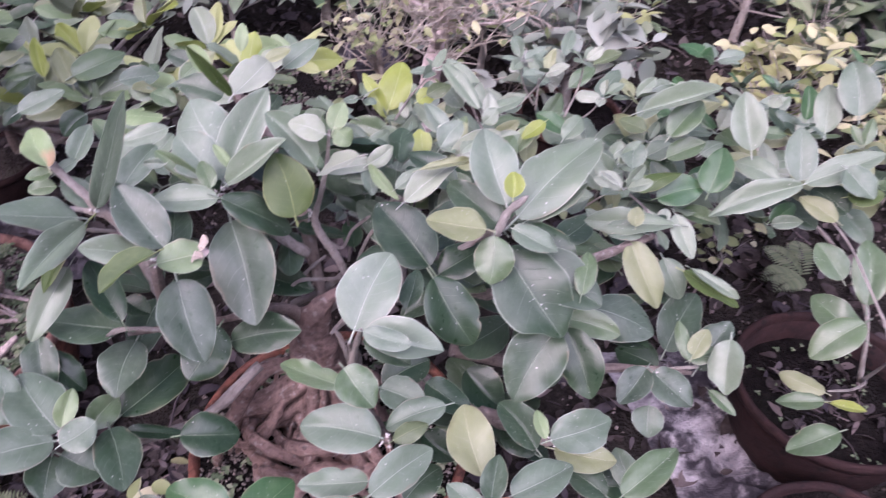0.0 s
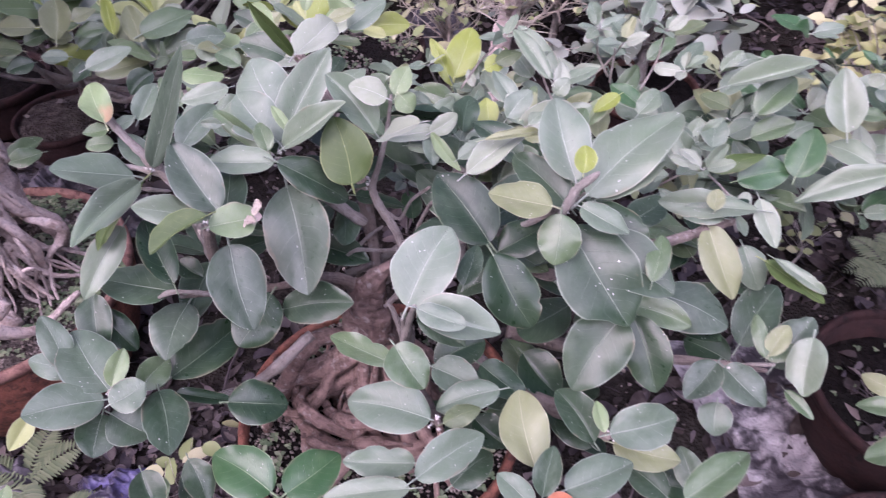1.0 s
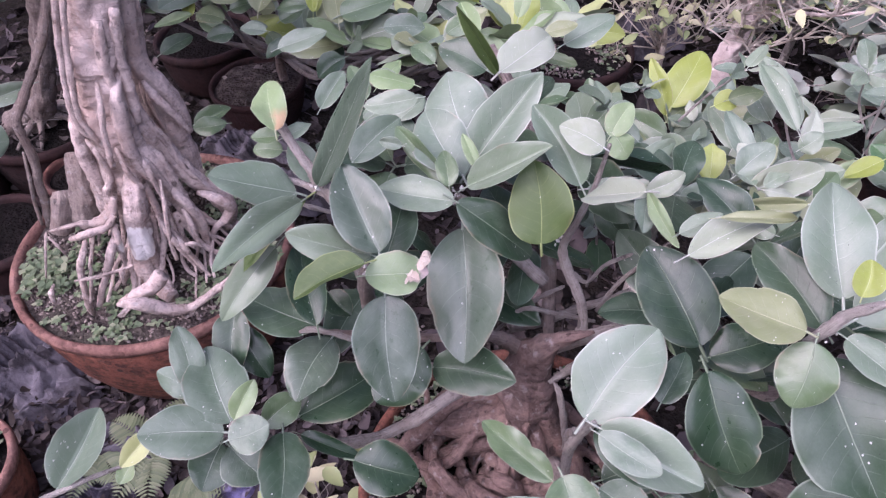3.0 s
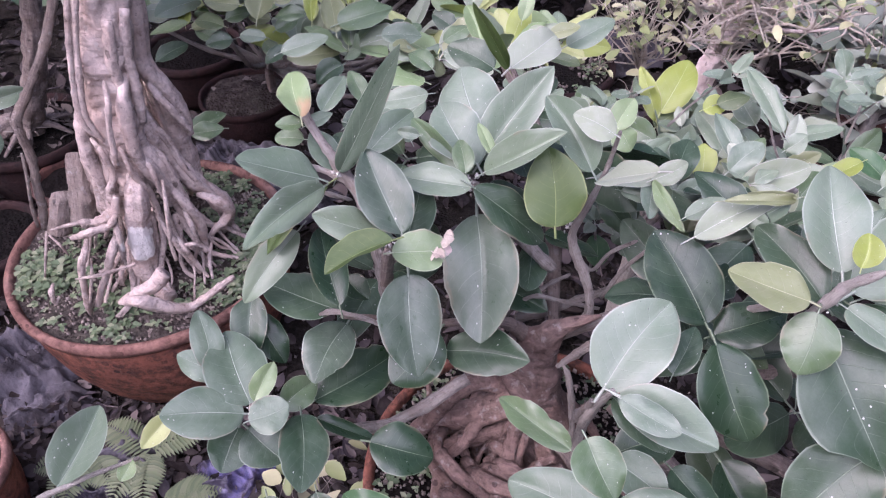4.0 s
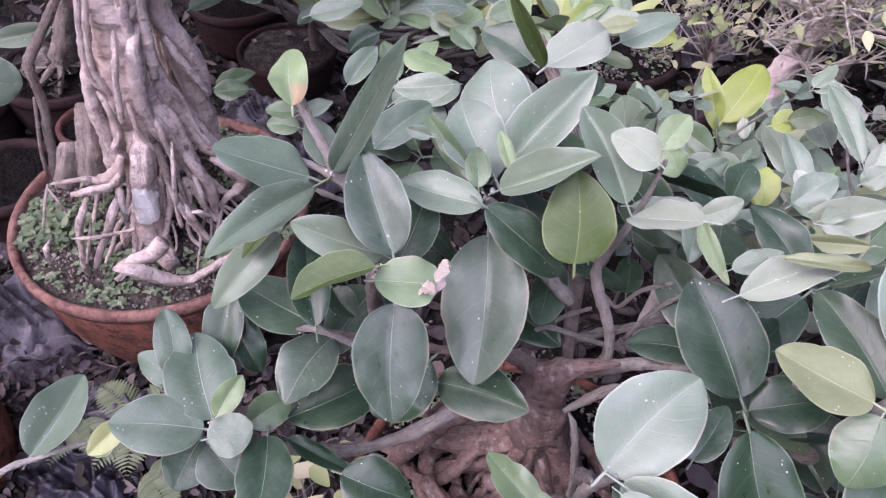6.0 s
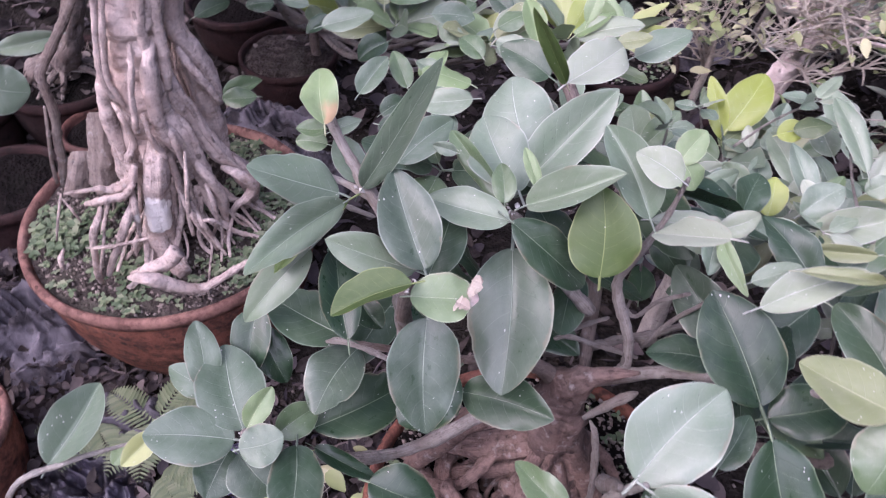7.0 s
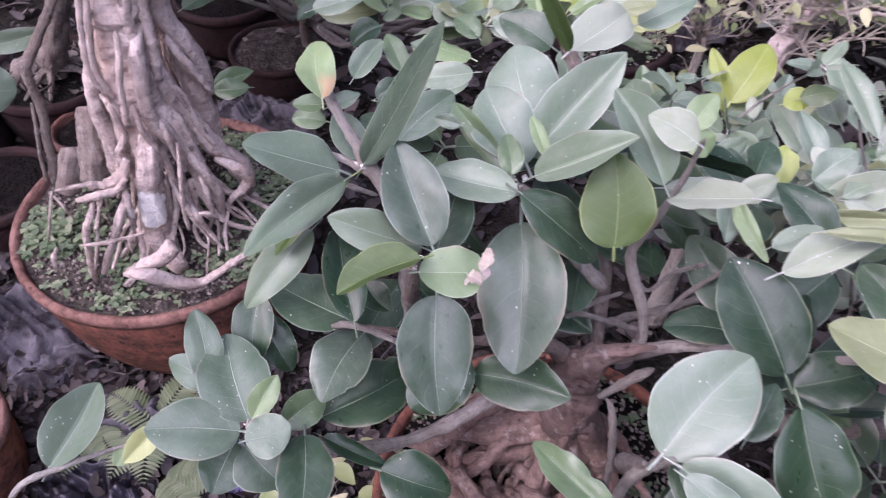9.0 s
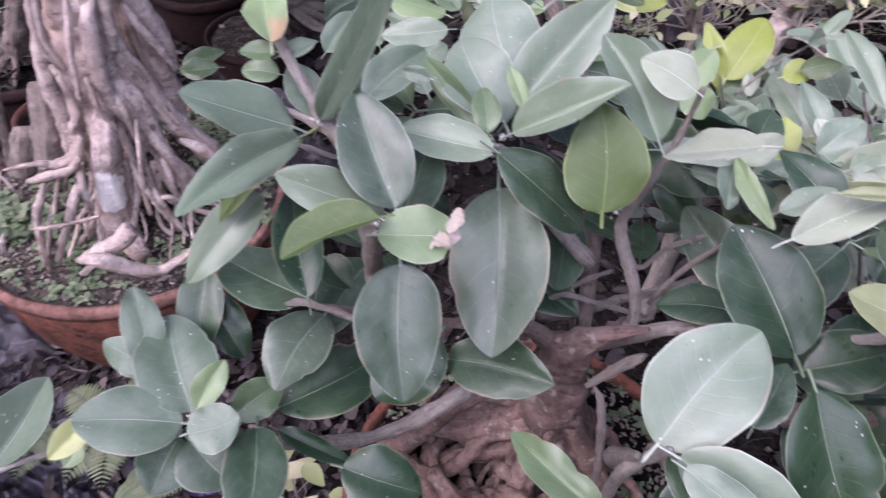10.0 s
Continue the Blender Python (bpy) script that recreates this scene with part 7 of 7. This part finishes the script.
# ---- shrubs behind ----
def shrub(name, at, label, height, spread, count, size, material, seed, twigs=26, trunk=0.012, aspect=0.5, bark=TWIG, fine=0):
    r = random.Random(seed)
    th = thing(name, at, label, "shrub")
    x, y, z = at
    bm = bmesh.new()
    tube(bm, [(x, y, z - 0.01, trunk * 1.3), (x + 0.01, y, z + height * 0.3, trunk), (x, y + 0.01, z + height * 0.55, trunk * 0.6)], 10, 5, 0.2)
    keep_place(part("trunk", bm, bark), th)
    bm, bl = bmesh.new(), bmesh.new()
    ends = []
    for i in range(twigs):
        a, e = r.uniform(0, 6.283), r.uniform(0.1, 1.3)
        d = Vector((math.cos(a) * math.cos(e), math.sin(a) * math.cos(e), math.sin(e) * 0.8))
        s = Vector((x, y, z + height * r.uniform(0.25, 0.55)))
        m = s + d * spread * 0.5 + Vector((0, 0, r.uniform(-0.02, 0.04)))
        t = s + d * spread * r.uniform(0.75, 1.1) + Vector((0, 0, r.uniform(0, 0.05)))
        q = min(trunk * 0.28, 0.0028)
        m += Vector((r.uniform(-0.03, 0.03), r.uniform(-0.03, 0.03), 0))
        tube(bm, [(*s, q), (*m, q * 0.7), (*t, q * 0.35)], 5, 3, 0.15)
        for _ in range(fine):
            o = Vector((r.uniform(-1, 1), r.uniform(-1, 1), r.uniform(-0.4, 1))) * spread * 0.3
            p0 = m.lerp(t, r.random())
            tube(bm, [(*p0, q * 0.5), (*(p0 + o * 0.5 + Vector((0, 0, 0.01))), q * 0.4), (*(p0 + o), q * 0.25)], 4, 2, 0.1)
            ends += [(p0, p0 + o)]
        ends += [(m, t)]
    keep_place(tagged(part("twig", bm, bark), kind="stuff"), th)
    for i in range(count):
        m, t = r.choice(ends)
        p = m.lerp(t, r.uniform(0.0, 1.1)) + Vector((r.gauss(0, 0.02), r.gauss(0, 0.02), r.gauss(0, 0.015)))
        a = r.uniform(0, 6.283)
        d = Vector((math.cos(a), math.sin(a), r.uniform(-0.5, 0.7)))
        ln = size * r.uniform(0.6, 1.3)
        blade(bl, p, d, Vector((r.uniform(-0.5, 0.5), r.uniform(-0.7, 0.3), 1)), ln, ln * aspect * r.uniform(0.8, 1.2), r.uniform(0.0, 0.3), 5)
    c = keep_place(tagged(part("crown", bl, material), kind="stuff"), th)
    return th


twiggy = thing("twiggy_bonsai", (0.0, 1.6, 0.0), "bare twiggy bonsai with a thick pale pink-grey trunk", "bonsai tree")
strand("trunk", twiggy, [(-0.035, 1.6, -0.01, 0.022), (-0.032, 1.6, 0.06, 0.021), (-0.026, 1.6, 0.13, 0.022), (-0.014, 1.6, 0.21, 0.021), (0.0, 1.605, 0.28, 0.02), (0.012, 1.615, 0.34, 0.014), (0.02, 1.62, 0.38, 0.008)], PALEBARK)
rng = random.Random(19)
fork = Vector((0.003, 1.605, 0.29))
bl = bmesh.new()
for k in range(38):
    a, e = k * 2.4 + rng.uniform(-0.3, 0.3), rng.uniform(0.15, 1.3)
    d = Vector((math.cos(a) * math.cos(e), math.sin(a) * math.cos(e) * 0.9, math.sin(e)))
    s0 = fork + Vector((0, 0, rng.uniform(-0.06, 0.03)))
    w = rng.choice((0.0055, 0.0035, 0.003, 0.0025, 0.002))
    ln = rng.uniform(0.13, 0.27)
    run, p = [(*s0, w * 1.2)], s0.copy()
    for i in range(4):
        p = p + (d + Vector((rng.uniform(-0.35, 0.35), rng.uniform(-0.35, 0.35), rng.uniform(-0.2, 0.35)))) * ln / 4
        run.append((*p, w * (0.85 - 0.17 * i)))
    strand("branch", twiggy, run, PALEBARK if w > 0.005 else STRAW, 7)
    bt = bmesh.new()
    for i in range(12):
        q0 = Vector(rng.choice(run[1:])[:3])
        o = Vector((rng.uniform(-1, 1), rng.uniform(-1, 1), rng.uniform(-0.5, 1.1))) * rng.uniform(0.03, 0.085)
        tube(bt, [(*q0, 0.0017), (*(q0 + o * 0.5 + Vector((rng.uniform(-.012, .012), rng.uniform(-.012, .012), 0.006))), 0.0013), (*(q0 + o), 0.0008)], 5, 3, 0.2)
        for m in range(1 if (i + k) % 3 == 0 else 0):
            g = Vector((rng.uniform(-1, 1), rng.uniform(-1, 1), rng.uniform(-0.6, 0.6)))
            blade(bl, q0 + o * rng.uniform(0.5, 1.05), g, Vector((rng.uniform(-.5, .5), rng.uniform(-.8, .2), 1)), rng.uniform(0.012, 0.034), rng.uniform(0.008, 0.016), rng.uniform(0, 0.3), 4)
    keep_place(tagged(part("twig", bt, STRAW), kind="stuff"), twiggy)
keep_place(tagged(part("crown", bl, CREAM), kind="stuff"), twiggy)
shrub("dry_shrub", (-0.17, 1.78, 0.0), "dry bleached twigs with a few curled pale leaves", 0.3, 0.17, 90, 0.035, CREAM, 41, 34, 0.007, 0.45, STRAW, fine=4)
shrub("dry_shrub", (0.27, 1.82, 0.0), "dry bleached twigs with small yellow leaves", 0.34, 0.24, 200, 0.034, FARLEAF, 42, 44, 0.007, 0.5, STRAW, fine=4)
shrub("pale_shrub", (0.08, 1.95, 0.0), "leafy shrub with pale grey-green leaves", 0.34, 0.24, 240, 0.05, FARGREY, 44, 30, 0.008, 0.5)
shrub("pale_shrub", (-0.12, 2.15, 0.0), "leafy shrub with pale yellow-green leaves", 0.34, 0.26, 280, 0.05, FARLEAF, 45, 30, 0.008, 0.5)
shrub("pale_shrub", (-0.62, 2.0, 0.0), "leafy shrub with dull green leaves", 0.34, 0.26, 240, 0.055, FARGREY, 47, 30, 0.008, 0.5)
shrub("grey_shrub", (0.27, 1.55, 0.11), "grey-green shrub with oval leaves in a clay pot", 0.3, 0.2, 150, 0.06, FARGREY, 2, 26, 0.012, 0.55)
shrub("cream_shrub", (0.7, 1.53, 0.0), "small shrub with pale lemon-yellow leaves", 0.42, 0.15, 150, 0.044, LEMON, 3, 24, 0.008, 0.5)
shrub("cream_shrub", (0.86, 1.76, 0.0), "leafy shrub with pale green leaves", 0.42, 0.2, 130, 0.062, FARLEAF, 48, 26, 0.008, 0.42)
shrub("dark_shrub", (0.82, 2.22, 0.0), "dark shrub with long narrow leaves", 0.4, 0.4, 260, 0.1, FARDARK, 4, 30, 0.012, 0.3)
shrub("dark_shrub", (1.15, 1.9, 0.0), "dark shrub with long narrow leaves", 0.4, 0.36, 260, 0.09, FARDARK, 5, 30, 0.012, 0.32)
shrub("yellow_shrub", (0.35, 2.05, 0.0), "low shrub with small yellow-green leaves", 0.34, 0.34, 420, 0.04, FARLEAF, 6, 40, 0.01, 0.5)
shrub("yellow_shrub", (0.12, 2.35, 0.0), "low shrub with small yellow-green leaves", 0.34, 0.36, 420, 0.04, FARLEAF, 7, 40, 0.01, 0.5)
shrub("dark_shrub", (-0.4, 2.2, 0.0), "dark leafy shrub in the shade", 0.4, 0.36, 260, 0.075, FARDARK, 8, 30, 0.012, 0.45)
shrub("dark_shrub", (-1.0, 2.0, 0.0), "dark leafy shrub in the shade", 0.45, 0.4, 300, 0.075, FARDARK, 9, 30, 0.012, 0.45)
shrub("dark_shrub", (-1.65, 1.5, 0.0), "dark leafy shrub in the shade", 0.4, 0.4, 260, 0.08, FARDARK, 10, 30, 0.012, 0.45)
shrub("cream_shrub", (1.0, 1.5, 0.0), "small shrub with cream-variegated leaves", 0.3, 0.2, 260, 0.034, CREAM, 12, 24, 0.008, 0.5)
shrub("seedling_weed", (0.58, 1.22, 0.0), "small weed with round pale leaves", 0.12, 0.06, 26, 0.022, CREAM, 13, 8, 0.002, 0.8)
shrub("seedling_weed", (-0.27, 0.57, 0.0), "small weed with pale yellow leaflets", 0.28, 0.055, 26, 0.034, CREAM, 14, 8, 0.002, 0.55)


# ---- ferns ----
def fern(at, fronds, size, label, seed):
    r = random.Random(seed)
    th = thing("fern", at, label, "fern")
    for i in range(fronds):
        a = r.uniform(0, 6.283)
        bm = bmesh.new()
        c, d = Vector(at), Vector((math.cos(a), math.sin(a), 0.7))
        n = 17
        for k in range(n):
            s = (k + 1) / n
            p = c + Vector((d.x, d.y, 0)) * size * s + Vector((0, 0, size * (0.75 * s - 0.6 * s * s)))
            w = size * 0.3 * math.sin(math.pi * min(1, 0.15 + s * 0.85)) + 0.004
            for sg in (-1, 1):
                dd = Vector((-d.y * sg, d.x * sg, 0.1)) + Vector((d.x, d.y, 0)) * 0.45
                blade(bm, p, dd, Vector((0, 0, 1)), w, w * 0.22, 0.15, 3)
        f = keep_place(part("frond", bm, FERNGREEN), th)
    return th


fern((-0.56, 0.57, 0.02), 5, 0.085, "small green fern growing in the litter", 1)
fern((-0.5, 0.52, 0.02), 4, 0.08, "small green fern beside torn blue plastic", 2)
fern((-0.63, 0.53, 0.02), 4, 0.075, "small green fern growing in the litter", 5)
fern((0.74, 1.2, 0.03), 4, 0.09, "small green fern in the dark corner", 3)

# ---- small debris ----
rng = random.Random(31)
bits("pot_debris", LITTER, [(0.655 + 0.075 * rng.uniform(-1, 1), 0.865 + 0.075 * rng.uniform(-1, 1), 0.092 + rng.uniform(0, 0.012), rng.uniform(0.008, 0.026), rng) for _ in range(120)],
     dead_leaf, "dry leaf scraps lying in the black pot", "leaf litter")
bits("pot_twigs", LITTER, [(0.655 + 0.06 * rng.uniform(-1, 1), 0.865 + 0.06 * rng.uniform(-1, 1), 0.095, rng.uniform(0.02, 0.05), 0.0012, rng) for _ in range(26)],
     stick, "thin dry twigs lying in the black pot", "twigs")
# small white lumps scattered round the ficus shoot nodes
SCAR = island_material("white_node_specks", [(0.62, 0.61, 0.58), (0.7, 0.69, 0.66), (0.5, 0.47, 0.44)], 0.6, 0.3)
nodes_at = [(-0.117, 0.67, 0.589), (-0.137, 0.575, 0.59), (-0.205, 0.627, 0.601), (-0.22, 0.486, 0.462), (-0.042, 0.696, 0.549), (0.14, 0.643, 0.594), (0.191, 0.524, 0.459), (0.056, 0.501, 0.478), (0.31, 0.65, 0.406)]
bits("sap_specks", SCAR, [(p[0] + rng.gauss(0, 0.0028), p[1] + rng.gauss(0, 0.0028), p[2] + rng.gauss(0, 0.0025), rng.uniform(0.0008, 0.0032), rng) for p in nodes_at for _ in range(9)],
     crumb, "white specks and scars on the ficus shoot tips", "sap specks")

# torn and crumpled end of the half-dried leaf
rng = random.Random(8)
for k in range(6):
    o = Vector((-0.098 + rng.uniform(-0.004, 0.006), 0.575 + rng.uniform(-0.013, 0.013), 0.608))
    e = o + Vector((rng.uniform(0.003, 0.009), rng.uniform(-0.003, 0.006), rng.uniform(-0.002, 0.004)))
    leaf(ficus, "torn", o, e, rng.uniform(0.006, 0.011), (rng.uniform(-0.4, 0.6), -0.4, 0.8), 3 + k)

# ---- scraps on the ground ----
crumpled("plastic_sack", (0.53, 0.84, 0.0), 0.24, 0.4, 0.02, SACK, "crumpled dirty white sack lying on the earth", "sack", 2, 0.35)
crumpled("blue_plastic", (-0.44, 0.58, 0.0), 0.11, 0.07, 0.035, BLUE, "torn violet-blue plastic scrap on the litter", "plastic scrap", 5, 0.4)
crumpled("grey_plastic", (-0.86, 0.6, 0.0), 0.2, 0.14, 0.07, GREYSHEET, "crumpled grey-lilac plastic sheet on the earth", "plastic sheet", 7, 0.7)
crumpled("grey_plastic", (-0.75, 1.12, 0.0), 0.3, 0.1, 0.04, GREYSHEET, "crumpled grey-lilac plastic strip on the earth", "plastic sheet", 9, 0.2)
crumpled("grey_plastic", (-0.600, 0.561, 0.0), 0.12, 0.09, 0.035, GREYSHEET, "torn grey-lilac plastic scrap in the litter", "plastic sheet", 12, 0.5)
crumpled("dark_plastic", (-0.569, 0.468, 0.0), 0.16, 0.09, 0.04, DARKSHEET, "crumpled dark violet plastic scrap in the litter", "plastic sheet", 15, 0.1)
crumpled("grey_plastic", (-0.778, 0.574, 0.0), 0.13, 0.08, 0.03, GREYSHEET, "torn grey-lilac plastic scrap in the litter", "plastic sheet", 17, 1.1)
crumpled("grey_plastic", (-0.889, 1.211, 0.0), 0.22, 0.09, 0.03, GREYSHEET, "flat grey-lilac plastic strip behind the bowl", "plastic sheet", 21, 0.3)
crumpled("grey_plastic", (-0.243, 1.975, 0.0), 0.2, 0.16, 0.06, GREYSHEET, "crumpled grey-lilac plastic among dry twigs", "plastic sheet", 24, 0.9)
